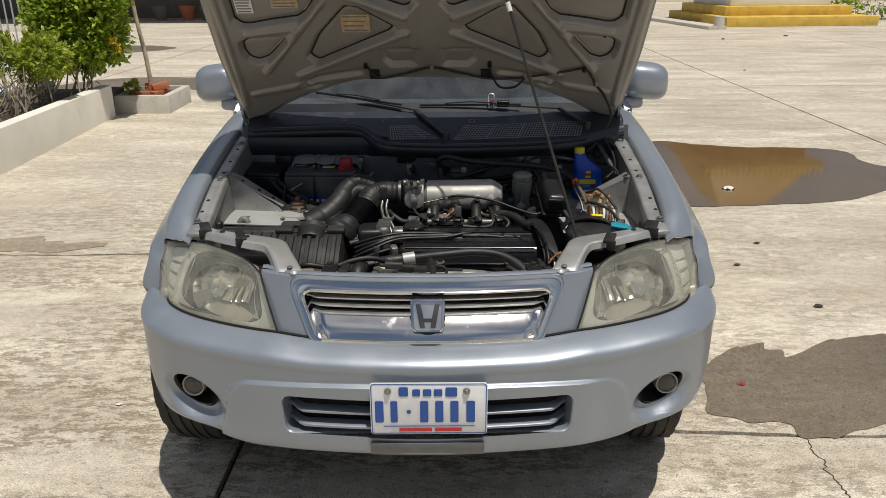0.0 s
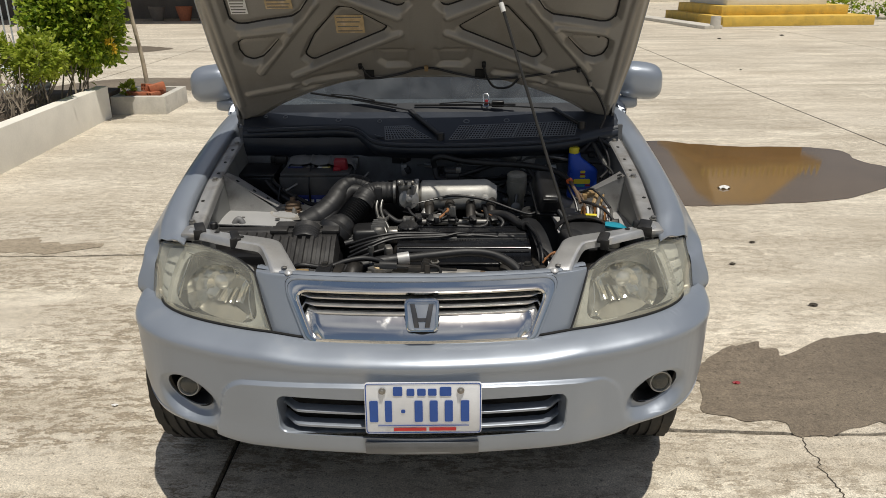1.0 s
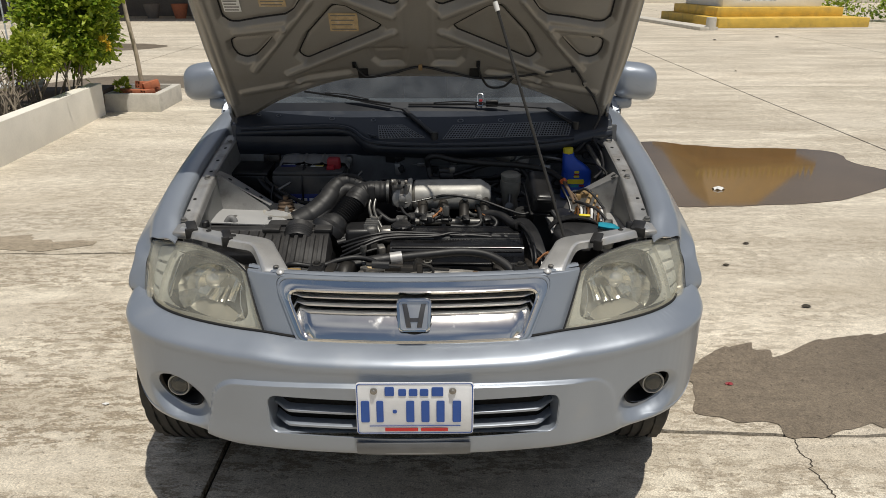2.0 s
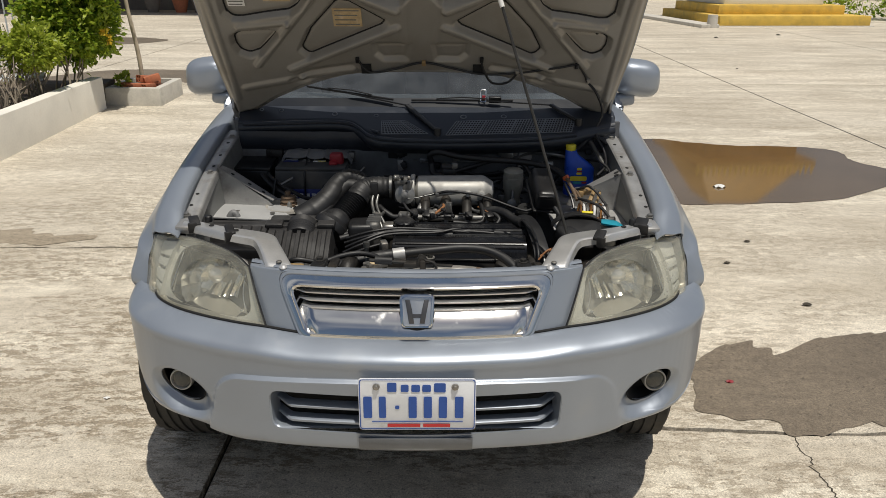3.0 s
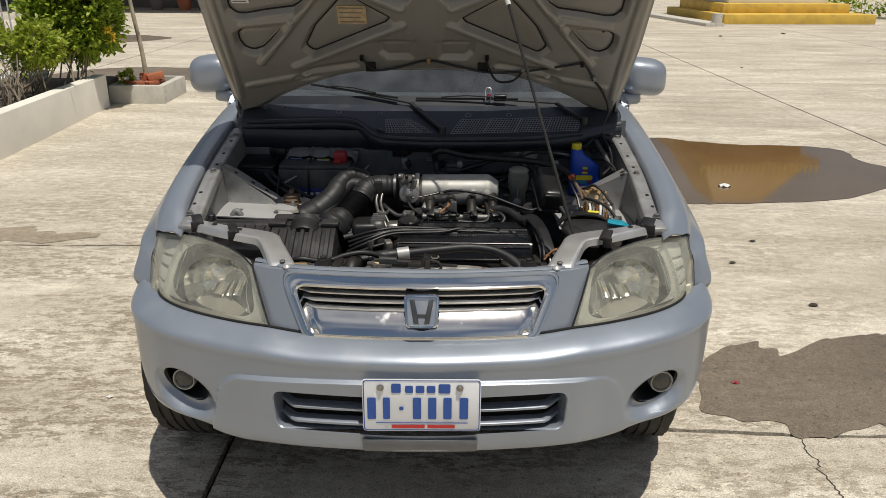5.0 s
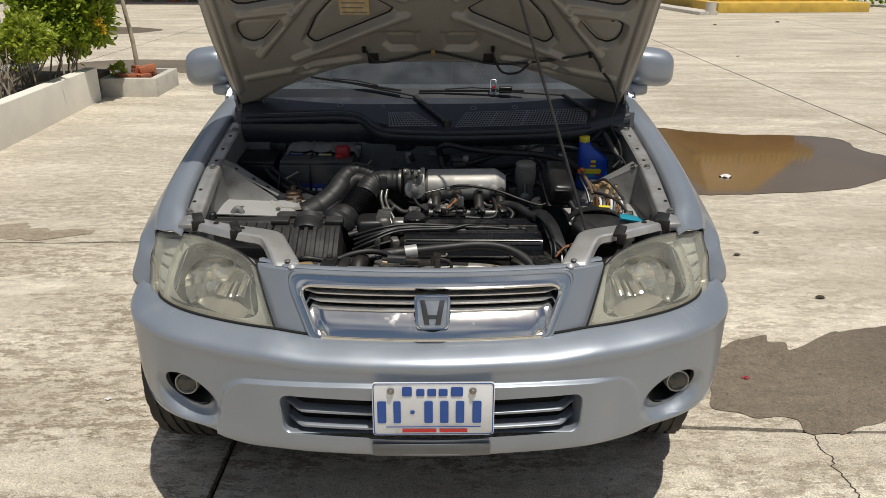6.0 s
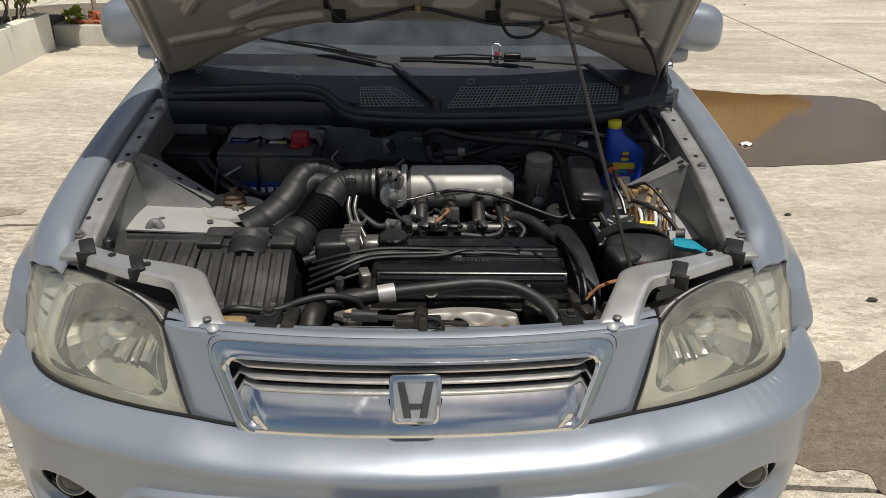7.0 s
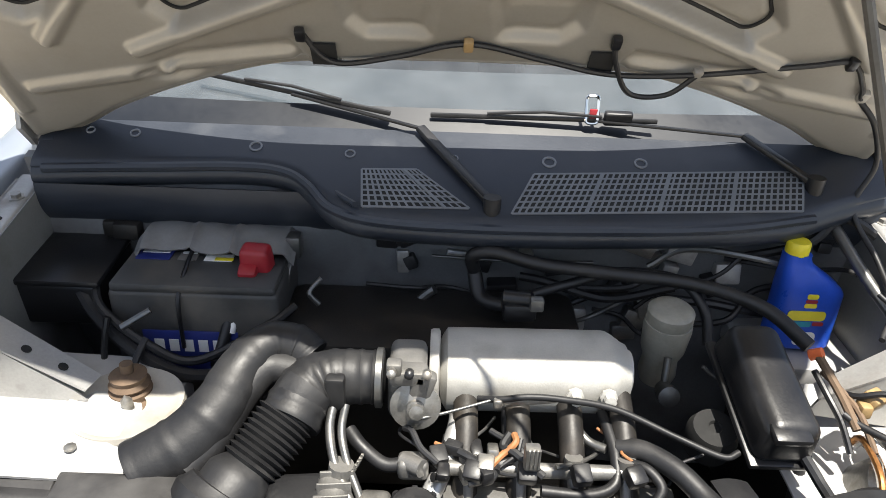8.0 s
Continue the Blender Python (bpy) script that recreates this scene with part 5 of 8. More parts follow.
for sx in (-1, 1):
    for y in (AXLE_Y, REAR_Y):
        bm = bmesh.new()
        lathe(bm, [(0.205, -0.10), (0.26, -0.108), (0.315, -0.102), (0.332, -0.085), (0.335, -0.05), (0.335, 0.05), (0.332, 0.085), (0.315, 0.102), (0.26, 0.108), (0.205, 0.10)],
              (sx * 0.77, y, AXLE_Z), (1, 0, 0), 64)
        steer(bm, sx * 0.77, y)
        w = part("wheel", bm, TYRE, car)
        for k, (x0, x1) in enumerate(((-0.090, -0.056), (-0.046, -0.020), (-0.012, 0.012), (0.020, 0.046), (0.056, 0.090))):
            bm = bmesh.new()
            n_ = 96
            rings = []
            for i in range(n_):
                a = 2 * math.pi * i / n_
                lift = 0.3352 if i % 4 == 0 and k in (0, 4) else 0.3405
                sk = 0.012 * (i % 2)
                rings.append([bm.verts.new((sx * 0.77 + x, y + r * math.cos(a + q), AXLE_Z + r * math.sin(a + q))) for x, r, q in ((x0, 0.333 - 0.004 * (k in (0, 4)), 0), (x0 + 0.002, lift, 0), (x1 - 0.002, lift, sk), (x1, 0.333 - 0.004 * (k in (0, 4)), sk))])
            for i in range(n_):
                p, o = rings[i], rings[(i + 1) % n_]
                for q in range(3):
                    bm.faces.new((p[q], p[q + 1], o[q + 1], o[q]))
            steer(bm, sx * 0.77, y)
            part("tread", bm, TYRE, w)
        bm = bmesh.new()
        lathe(bm, [(0.208, -0.09), (0.208, 0.09), (0.195, 0.095), (0.185, 0.06), (0.06, 0.045), (0.04, 0.06), (0.001, 0.062)], (sx * 0.77, y, AXLE_Z), (sx, 0, 0), 40)
        steer(bm, sx * 0.77, y)
        part("rim", bm, SATIN, w)

# sides, doors, roof and tail
SIDE_TOP = [(3.40, 1.068), (4.2, 1.08), (5.2, 1.085), (5.95, 1.07)]


def side_point(u, v):
    y = 3.425 + 2.52 * u
    zt = lerp_table(SIDE_TOP, y)
    curve_in = 0.02 * (1 - (2 * v - 1) ** 2) - 0.04 * smooth(0.7, 1.0, u)
    return Vector((0.842 + curve_in, y, 0.28 + (zt - 0.28) * v))


GREEN = [(0.0, 0.815, 1.08), (1.0, 0.665, 1.615)]
for s in (-1, 1):
    bm = bmesh.new()
    sheet(bm, side_point, 60, 20, 0.02)
    side(bm, s)
    arch = bmesh.new()
    rod(arch, (s * 0.60, REAR_Y, AXLE_Z + 0.01), (s * 1.1, REAR_Y, AXLE_Z + 0.01), 0.400, seg=64)
    part("side_panel", cut(bm, [arch]), PAINT, car)
    for y in (3.46, 4.40, 5.05):
        bm = bmesh.new()
        box(bm, (s * 0.868, y, 0.70), (0.004, 0.007, 0.70))
        part("door_gap", bm, DARK, car)
    for y in (4.25, 4.95):
        bm = bmesh.new()
        box(bm, (s * 0.880, y, 0.93), (0.025, 0.17, 0.028), 0.008)
        part("door_handle", bm, PAINT, car)
    # pillars and side glass
    for ya, yb, y2a, y2b, m, nm in ((3.30, 3.38, 3.80, 3.88, PAINT, "pillar"), (4.36, 4.46, 4.40, 4.48, BLACK, "pillar"), (5.06, 5.16, 5.06, 5.16, BLACK, "pillar"),
                                    (5.80, 5.97, 5.66, 5.82, PAINT, "pillar"), (3.39, 4.36, 3.89, 4.40, GLASS, "side_window"), (4.46, 5.06, 4.48, 5.06, GLASS, "side_window"),
                                    (5.16, 5.80, 5.16, 5.66, GLASS, "side_window")):
        bm = bmesh.new()
        sheet(bm, lambda u, v: Vector(((0.822 - 0.150 * v) * s + s * 0.01 * math.sin(math.pi * v), (ya + (yb - ya) * u) * (1 - v) + (y2a + (y2b - y2a) * u) * v,
                                       1.060 + 0.55 * v)), 4, 8, 0.02 if nm == "pillar" else 0.004)
        ob = part(nm, bm, m, car)
        if m is GLASS:
            ob.visible_shadow = False
bm = bmesh.new()
sheet(bm, lambda u, v: Vector(((2 * u - 1) * (0.700 - 0.02 * v), 3.80 + 2.05 * v, 1.600 + 0.055 * (1 - (2 * u - 1) ** 2) + 0.03 * math.sin(math.pi * v) - 0.05 * abs(2 * u - 1) ** 8)), 24, 24, 0.03)
part("roof", bm, PAINT, car)
for x in (-0.62, 0.62):
    bm = bmesh.new()
    tube(bm, [(x, 4.0, 1.63), (x, 4.15, 1.68), (x, 5.0, 1.70), (x, 5.55, 1.68), (x, 5.7, 1.63)], 0.014, 8)
    part("roof_rail", bm, BLACK, car)
bm = bmesh.new()
sheet(bm, lambda u, v: Vector(((2 * u - 1) * (0.83 - 0.15 * max(0, v - 0.55) / 0.45), 5.955 - 0.12 * max(0, v - 0.55) / 0.45 + 0.05 * (1 - (2 * u - 1) ** 2), 0.34 + 1.27 * v)), 20, 24, 0.03)
part("tailgate", bm, PAINT, car)
bm = bmesh.new()
lathe(bm, [(0.20, -0.1), (0.31, -0.10), (0.33, -0.06), (0.33, 0.06), (0.31, 0.10), (0.001, 0.11)], (0, 6.12, 0.86), (0, 1, 0), 40)
part("spare_wheel", bm, BLACK, car)
bm = bmesh.new()
box(bm, (0, 5.96, 0.48), (1.68, 0.16, 0.26), 0.05, seg=3)
part("rear_bumper", bm, PAINT, car)
bm = bmesh.new()
box(bm, (0, 4.4, 0.26), (1.5, 3.2, 0.10), 0.03)
part("underbody", bm, DARK, car)

# windscreen
def screen_point(u, v):
    x = (2 * u - 1) * (0.735 - 0.075 * v)
    y = 3.04 + 0.78 * v + 0.10 * (2 * u - 1) ** 2 * (1 - 0.5 * v)
    return Vector((x, y, 1.084 + 0.53 * v - 0.02 * (2 * u - 1) ** 2))


bm = bmesh.new()
sheet(bm, screen_point, 30, 20, 0.005)
ob = part("windscreen", bm, GLASS, car, "windscreen reflecting the pale sky")
ob.visible_shadow = False
bm = bmesh.new()
sheet(bm, lambda u, v: screen_point(u, -0.05 + 0.115 * v) + Vector((0, -0.006, 0.004)), 30, 4, 0.003)
part("screen_border", bm, FRIT, car)
bm = bmesh.new()
sheet(bm, lambda u, v: Vector(((2 * u - 1) * 0.72, 3.14 + 0.42 * v, 1.065 + 0.02 * math.sin(math.pi * v) + 0.012 * (2 * u - 1) ** 2)), 20, 10, 0.03)
part("dashboard", bm, CLOTH, car)
for x in (-0.36, 0.36):
    bm = bmesh.new()
    box(bm, (x, 4.25, 0.62), (0.50, 0.52, 0.16), 0.05, seg=3)
    box(bm, (x, 4.55, 1.00), (0.48, 0.14, 0.68), 0.05, (-14, 0, 0), seg=3)
    seat = part("seat", bm, CLOTH, car)
    bm = bmesh.new()
    box(bm, (x, 4.62, 1.42), (0.27, 0.11, 0.18), 0.04, (-10, 0, 0), seg=3)
    part("headrest", bm, RED_CLOTH, seat, "red cloth headrest")
bm = bmesh.new()
lathe(bm, [(0.175, -0.012), (0.187, 0.0), (0.175, 0.012), (0.163, 0.0), (0.175, -0.012)], (0.36, 3.78, 1.02), (0, -1, 0.45), 32)
part("steering_wheel", bm, BLACK, car)
bm = bmesh.new()
box(bm, (0, 4.6, 0.42), (1.5, 2.6, 0.05), 0.01)
part("cabin_floor", bm, CLOTH, car)

# door mirrors
for s in (-1, 1):
    bm = bmesh.new()

    def pod(u, v):
        a = 2 * math.pi * u
        sx_, sz_ = math.cos(a), math.sin(a)
        k = (abs(sx_) ** 3.2 + abs(sz_) ** 3.2) ** (-1 / 3.2)
        r = math.sin(0.5 * math.pi * min(1, v * 1.02)) ** 0.55
        return Vector((0.886 + 0.096 * k * sx_ * r, 3.36 - 0.085 * math.cos(0.5 * math.pi * v), 1.170 + 0.076 * k * sz_ * r - 0.01 * sx_))

    sheet(bm, pod, 40, 14)
    bmesh.ops.remove_doubles(bm, verts=bm.verts[:], dist=0.0004)
    sail = bmesh.new()
    prism(sail, [(3.30, 1.045), (3.62, 1.050), (3.62, 1.095), (3.48, 1.20), (3.40, 1.16)], (0.818, 0, 0), (0, 1, 0), (0, 0, 1), 0.012, 0.003)
    part("mirror_sail", side(sail, s), PAINT, car)
    mir = part("door_mirror", side(bm, s), PAINT, car, "silver painted door mirror")
    bm = bmesh.new()
    box(bm, (0.842, 3.36, 1.082), (0.085, 0.07, 0.055), 0.018, (0, -6, 0), seg=3)
    part("mirror_foot", side(bm, s), PAINT, mir)
    bm = bmesh.new()
    prism(bm, rounded([(0.805, 1.085), (0.968, 1.085), (0.968, 1.23), (0.805, 1.23)], 0.03), (0, 3.352, 0), (1, 0, 0), (0, 0, 1), -0.004)
    part("mirror_glass", side(bm, s), MIRROR, mir)

# ---- the open bonnet ----
HINGE = Vector((0, 3.05, 1.078))
TILT_UP = radians(52)
H_UP = Vector((0, -math.cos(TILT_UP), math.sin(TILT_UP)))
H_OUT = Vector((0, -math.sin(TILT_UP), -math.cos(TILT_UP)))   # towards the road, out of the underside


def bonnet_edge(v):
    """Half width of the bonnet and start of its rear edge."""
    return 0.718 + 0.020 * smooth(0.0, 0.35, v) - 0.055 * smooth(0.5, 1.1, v)


def rear_edge(x):
    return lerp_table([(0.0, 0.198), (0.20, 0.194), (0.29, 0.182), (0.41, 0.143), (0.55, 0.080), (0.65, 0.020), (0.742, 0.0)], abs(x))


RECESS = [  # rounded hollows between the ribs, right half: corners as (across, up), depth
    ([(0.372, 0.545), (0.400, 0.502), (0.432, 0.480), (0.520, 0.468), (0.590, 0.455), (0.622, 0.456), (0.641, 0.482), (0.642, 0.80), (0.30, 0.80), (0.330, 0.60)], 0.013),
    ([(0.635, 0.380), (0.636, 0.345), (0.625, 0.313), (0.596, 0.298), (0.560, 0.312), (0.530, 0.342), (0.488, 0.388), (0.510, 0.398), (0.612, 0.393)], 0.013),
    ([(0.274, 0.521), (0.235, 0.515), (0.118, 0.432), (0.136, 0.414), (0.332, 0.318), (0.390, 0.289), (0.416, 0.317), (0.372, 0.404)], 0.012),
    ([(0.045, 0.90), (0.045, 0.540), (0.074, 0.512), (0.200, 0.565), (0.290, 0.62), (0.30, 0.78), (0.065, 0.92)], 0.012),
    ([(0.044, 0.338), (0.053, 0.278), (0.132, 0.275), (0.154, 0.297), (0.158, 0.338)], 0.008),
    ([(0.225, 0.208), (0.245, 0.250), (0.40, 0.222), (0.47, 0.182), (0.36, 0.176)], 0.005),
]
RIBS = [  # pressed ridges, right half: ends as (across, up), height, half width
    ((0.460, 0.236), (0.082, 0.414), 0.013, 0.019), ((0.575, 0.258), (0.350, 0.545), 0.013, 0.019), ((0.085, 0.482), (0.270, 0.575), 0.013, 0.019),
    ((0.610, 0.424), (0.445, 0.440), 0.009, 0.014), ((0.640, 0.150), (0.430, 0.192), 0.008, 0.018), ((0.430, 0.192), (0.245, 0.222), 0.008, 0.016),
    ((0.675, 0.10), (0.690, 0.70), 0.007, 0.014),
]


def poly_dist(px, py, poly):
    """Signed distance to a polygon, negative inside."""
    best, inside = 9.0, False
    n_ = len(poly)
    for i in range(n_):
        ax_, ay_ = poly[i]
        bx_, by_ = poly[(i + 1) % n_]
        dx, dy = bx_ - ax_, by_ - ay_
        t = max(0, min(1, ((px - ax_) * dx + (py - ay_) * dy) / (dx * dx + dy * dy)))
        best = min(best, math.hypot(px - ax_ - t * dx, py - ay_ - t * dy))
        if (ay_ > py) != (by_ > py) and px < (bx_ - ax_) * (py - ay_) / (by_ - ay_) + ax_:
            inside = not inside
    return -best if inside else best


@functools.lru_cache(maxsize=None)
def relief(ax, w):
    """Height of the pressed hollows: crisp steps with a groove at the foot and a raised lip round them."""
    h = 0.0
    for poly, depth in RECESS:
        d = poly_dist(ax, w, poly)
        if d < 0.04:
            h -= 1.6 * depth * (1 - smooth(-0.002, 0.016, d))
            h -= 0.003 * math.exp(-((d + 0.005) / 0.0055) ** 2)
    for (xa, wa), (xb, wb), high, half in RIBS:
        dx, dw = xb - xa, wb - wa
        k = max(0.0, min(1.0, ((ax - xa) * dx + (w - wa) * dw) / (dx * dx + dw * dw)))
        d = math.hypot(ax - xa - k * dx, w - wa - k * dw)
        if d < half:
            h += high * (1 - smooth(0.25 * half, half, d))
    return h


def under_point(u, v):
    x0 = 2 * u - 1
    r0 = rear_edge(x0 * 0.742)
    w = r0 + (1.06 - r0) * v
    x = x0 * bonnet_edge(w)
    ax = abs(x)
    h = 0.034 + relief(round(ax, 4), round(w, 4))
    h += 0.006 * math.exp(-((ax - 0.052) / 0.012) ** 2) * smooth(0.22, 0.3, w)
    d_side = bonnet_edge(w) - ax
    h *= smooth(0.0, 0.030, d_side) * (0.45 + 0.55 * smooth(0.0, 0.03, w - r0)) * smooth(0.0, 0.03, 1.06 - w)
    h += 0.004 * math.exp(-((d_side - 0.035) / 0.010) ** 2)
    crown = 0.020 * (1 - (x / 0.745) ** 2) + 0.016 * math.sin(math.pi * min(1, w / 1.06))
    return HINGE + H_UP * w + H_OUT * (h - crown) + Vector((x, 0, 0))


bm = bmesh.new()
sheet(bm, under_point, 340, 240)
bonnet = part("bonnet", bm, HOOD_IN, car, "raised bonnet, its pressed underside dull and dusty", sharp=75)


def outer_point(u, v):
    x0 = 2 * u - 1
    r0 = rear_edge(x0 * 0.742)
    w = r0 + (1.06 - r0) * v
    x = x0 * (bonnet_edge(w) + 0.004)
    crown = 0.020 * (1 - (x / 0.745) ** 2) + 0.016 * math.sin(math.pi * min(1, w / 1.06))
    return HINGE + H_UP * w + H_OUT * (-0.012 - crown) + Vector((x, 0, 0))


bm = bmesh.new()
sheet(bm, outer_point, 40, 30, 0.008)
part("outer_skin", bm, PAINT, bonnet)
HP = lambda x, w, h=0.0: HINGE + H_UP * w + H_OUT * (h - 0.020 * (1 - (x / 0.745) ** 2) - 0.016 * math.sin(math.pi * w / 1.06)) + Vector((x, 0, 0))
# dark tubes draw the gap's shade along the foot of the larger hollows
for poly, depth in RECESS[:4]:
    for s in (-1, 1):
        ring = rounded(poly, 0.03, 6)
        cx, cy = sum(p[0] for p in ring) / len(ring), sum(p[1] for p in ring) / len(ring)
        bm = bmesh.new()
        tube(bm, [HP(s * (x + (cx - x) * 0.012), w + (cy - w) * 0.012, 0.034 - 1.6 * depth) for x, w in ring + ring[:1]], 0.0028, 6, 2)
        part("gap_shade", bm, DARK, bonnet)
for x in (-0.197, 0.199):
    bm = bmesh.new()
    prism(bm, [(-0.018, -0.022), (0.018, -0.022), (0.018, 0.022), (-0.018, 0.022)], HP(x, 0.234, 0.0395), (1, 0, 0), H_UP, -0.004)
    part("vent_slot", bm, DARK, bonnet)
    for dx in (-0.021, 0.021):
        bm = bmesh.new()
        prism(bm, [(-0.0025, -0.024), (0.0025, -0.024), (0.0025, 0.024), (-0.0025, 0.024)], HP(x + dx, 0.234, 0.033), (1, 0, 0), H_UP, -0.012)
        part("slot_lip", bm, HOOD_IN, bonnet)
for x, w, sx, sy, m, nlines in ((-0.246, 0.444, 0.096, 0.076, TAN_LABEL, 4), (-0.600, 0.529, 0.056, 0.062, WHITE, 5), (-0.468, 0.548, 0.088, 0.068, TAN_LABEL, 5)):
    bm = bmesh.new()
    base = HP(x, w, 0.0165)
    prism(bm, [(-sx / 2, -sy / 2), (sx / 2, -sy / 2), (sx / 2, sy / 2), (-sx / 2, sy / 2)], base, (1, 0, 0), H_UP, 0.001)
    lab = part("sticker", bm, m, bonnet, "worn printed sticker")
    for k in range(nlines):
        bm = bmesh.new()
        yy = sy * (0.38 - 0.76 * k / (nlines - 1))
        ww = sx * (0.42 - 0.06 * (k % 3))
        prism(bm, [(-sx * 0.43, yy - 0.0022), (ww, yy - 0.0022), (ww, yy + 0.0022), (-sx * 0.43, yy + 0.0022)], base + H_OUT * 0.0012, (1, 0, 0), H_UP, 0.0005)
        part("bar", bm, INK, lab)
for x, w in ((-0.598, 0.145), (0.598, 0.130)):
    bm = bmesh.new()
    lathe(bm, [(0.019, 0.0), (0.017, 0.006), (0.010, 0.008), (0.009, 0.002), (0.001, 0.001)], HP(x, w, 0.026), H_OUT, 20)
    part("grommet", bm, HOOD_IN, bonnet)
    bm = bmesh.new()
    lathe(bm, [(0.009, 0.0), (0.008, 0.0065), (0.001, 0.007)], HP(x, w, 0.026), H_OUT, 14)
    part("hole", bm, DARK, bonnet)
for x, w in ((-0.412, 0.401), (0.414, 0.392), (-0.56, 0.215), (0.56, 0.215), (0, 0.40), (-0.593, 0.415), (0.593, 0.405)):
    bm = bmesh.new()
    lathe(bm, [(0.006, 0.0), (0.005, 0.003), (0.001, 0.0032)], HP(x, w, 0.0295), H_OUT, 12)
    part("hole", bm, DARK, bonnet)
# washer hose and its clips
bm = bmesh.new()
hose = [HP(-0.225, 0.275, 0.034), HP(-0.2, 0.235, 0.042), HP(-0.165, 0.225, 0.046), HP(-0.085, 0.242, 0.044), HP(0.007, 0.265, 0.040), HP(0.115, 0.242, 0.044), HP(0.215, 0.22, 0.046),
        HP(0.335, 0.225, 0.044), HP(0.485, 0.255, 0.042), HP(0.545, 0.265, 0.040), HP(0.58, 0.225, 0.042), HP(0.593, 0.195, 0.045)]
tube(bm, hose, 0.0042, 8)
part("washer_hose", bm, RUBBER, bonnet)
bm = bmesh.new()
tube(bm, [HP(0.21, 0.282, 0.034), HP(0.217, 0.245, 0.044), HP(0.25, 0.185, 0.050), HP(0.305, 0.185, 0.050), HP(0.34, 0.225, 0.044)], 0.0042, 8)
part("washer_hose", bm, RUBBER, bonnet)
for x, w, m in ((0.007, 0.265, AMBER), (0.340, 0.225, HOOD_IN), (0.545, 0.265, BLACK), (-0.225, 0.278, BLACK), (0.210, 0.282, BLACK), (0.595, 0.198, HOOD_IN)):
    bm = bmesh.new()
    box(bm, HP(x, w, 0.042), (0.014, 0.012, 0.022), 0.003, (38, 0, 0))
    part("hose_clip", bm, m, bonnet)
for s in (-1, 1):
    bm = bmesh.new()
    prism(bm, [(2.99, 0.985), (3.05, 0.98), (3.075, 1.06), (3.05, 1.13), (3.0, 1.16), (2.985, 1.10), (3.02, 1.06)], (s * 0.705 - 0.004, 0, 0), (0, 1, 0), (0, 0, 1), 0.008, 0.001)
    part("hinge", bm, RAIL, bonnet)
    for yy, zz in ((3.03, 1.0), (3.02, 1.12)):
        bm = bmesh.new()
        lathe(bm, [(0.010, 0), (0.010, 0.007), (0.001, 0.008)], (s * 0.70, yy, zz), (-s, 0, 0), 6)
        part("bolt", bm, STEEL, bonnet)
# prop rod
STAND["turn"] = None
bm = bmesh.new()
tube(bm, [(0.440, 2.200, 0.835), (0.432, 2.209, 0.86), (0.290, 2.320, 1.30), (0.150, 2.429, 1.74), (0.122, 2.452, 1.828)], 0.0042, 8)
prop = part("prop_rod", bm, STEEL_DARK, car, "thin dark prop rod")
bm = bmesh.new()
rod(bm, (0.228, 2.368, 1.494), (0.220, 2.374, 1.518), 0.0070, seg=12)
part("rod_collar", bm, WHITE, prop)
bm = bmesh.new()
rod(bm, (0.440, 2.200, 0.822), (0.440, 2.200, 0.845), 0.012)
part("rod_socket", bm, RUBBER, prop)


# ---- engine bay: pressed steel round it ----
def rail_z(y):
    return lerp_table(CROWN, y) - 0.021


bm = bmesh.new()
sheet(bm, lambda u, v: Vector((-0.72 + 1.44 * u, 2.985 + 0.008 * math.sin(v * 22) * (math.sin(u * 31) > -0.4), 0.44 + 0.62 * v)), 60, 40, 0.02)
fw = part("firewall", bm, BULKHEAD, car, "grimy pressed steel bulkhead")
rnd = random.Random(12)
for k in range(26):
    bm = bmesh.new()
    x, z = -0.24 + 0.86 * rnd.random(), 0.74 + 0.22 * rnd.random()
    box(bm, (x, 2.960, z), (rnd.uniform(0.02, 0.06), rnd.uniform(0.02, 0.05), rnd.uniform(0.015, 0.05)), 0.004, (rnd.uniform(-12, 12), rnd.uniform(-25, 25), 0))
    part("bracket", bm, (RUBBER, RAIL, DUSTY, STEEL)[k % 4], fw)
for k in range(16):
    bm = bmesh.new()
    x, z = -0.30 + 0.80 * rnd.random(), 0.76 + 0.17 * rnd.random()
    pts = [(x, 2.94, z)]
    for _ in range(3):
        x, z = x + rnd.uniform(0.03, 0.12), z + rnd.uniform(-0.05, 0.05)
        pts.append((x, 2.90 + 0.05 * rnd.random(), z))
    tube(bm, pts, rnd.choice((0.003, 0.004, 0.006, 0.008)), 8)
    part("loom", bm, (RUBBER, RUBBER, ZINC, DUSTY)[k % 4], fw)
bm = bmesh.new()
box(bm, (0, 2.52, 0.425), (1.36, 0.96, 0.03), 0.005)
part("under_tray", bm, GREASE, car)
STAND["turn"] = CAR_TURN
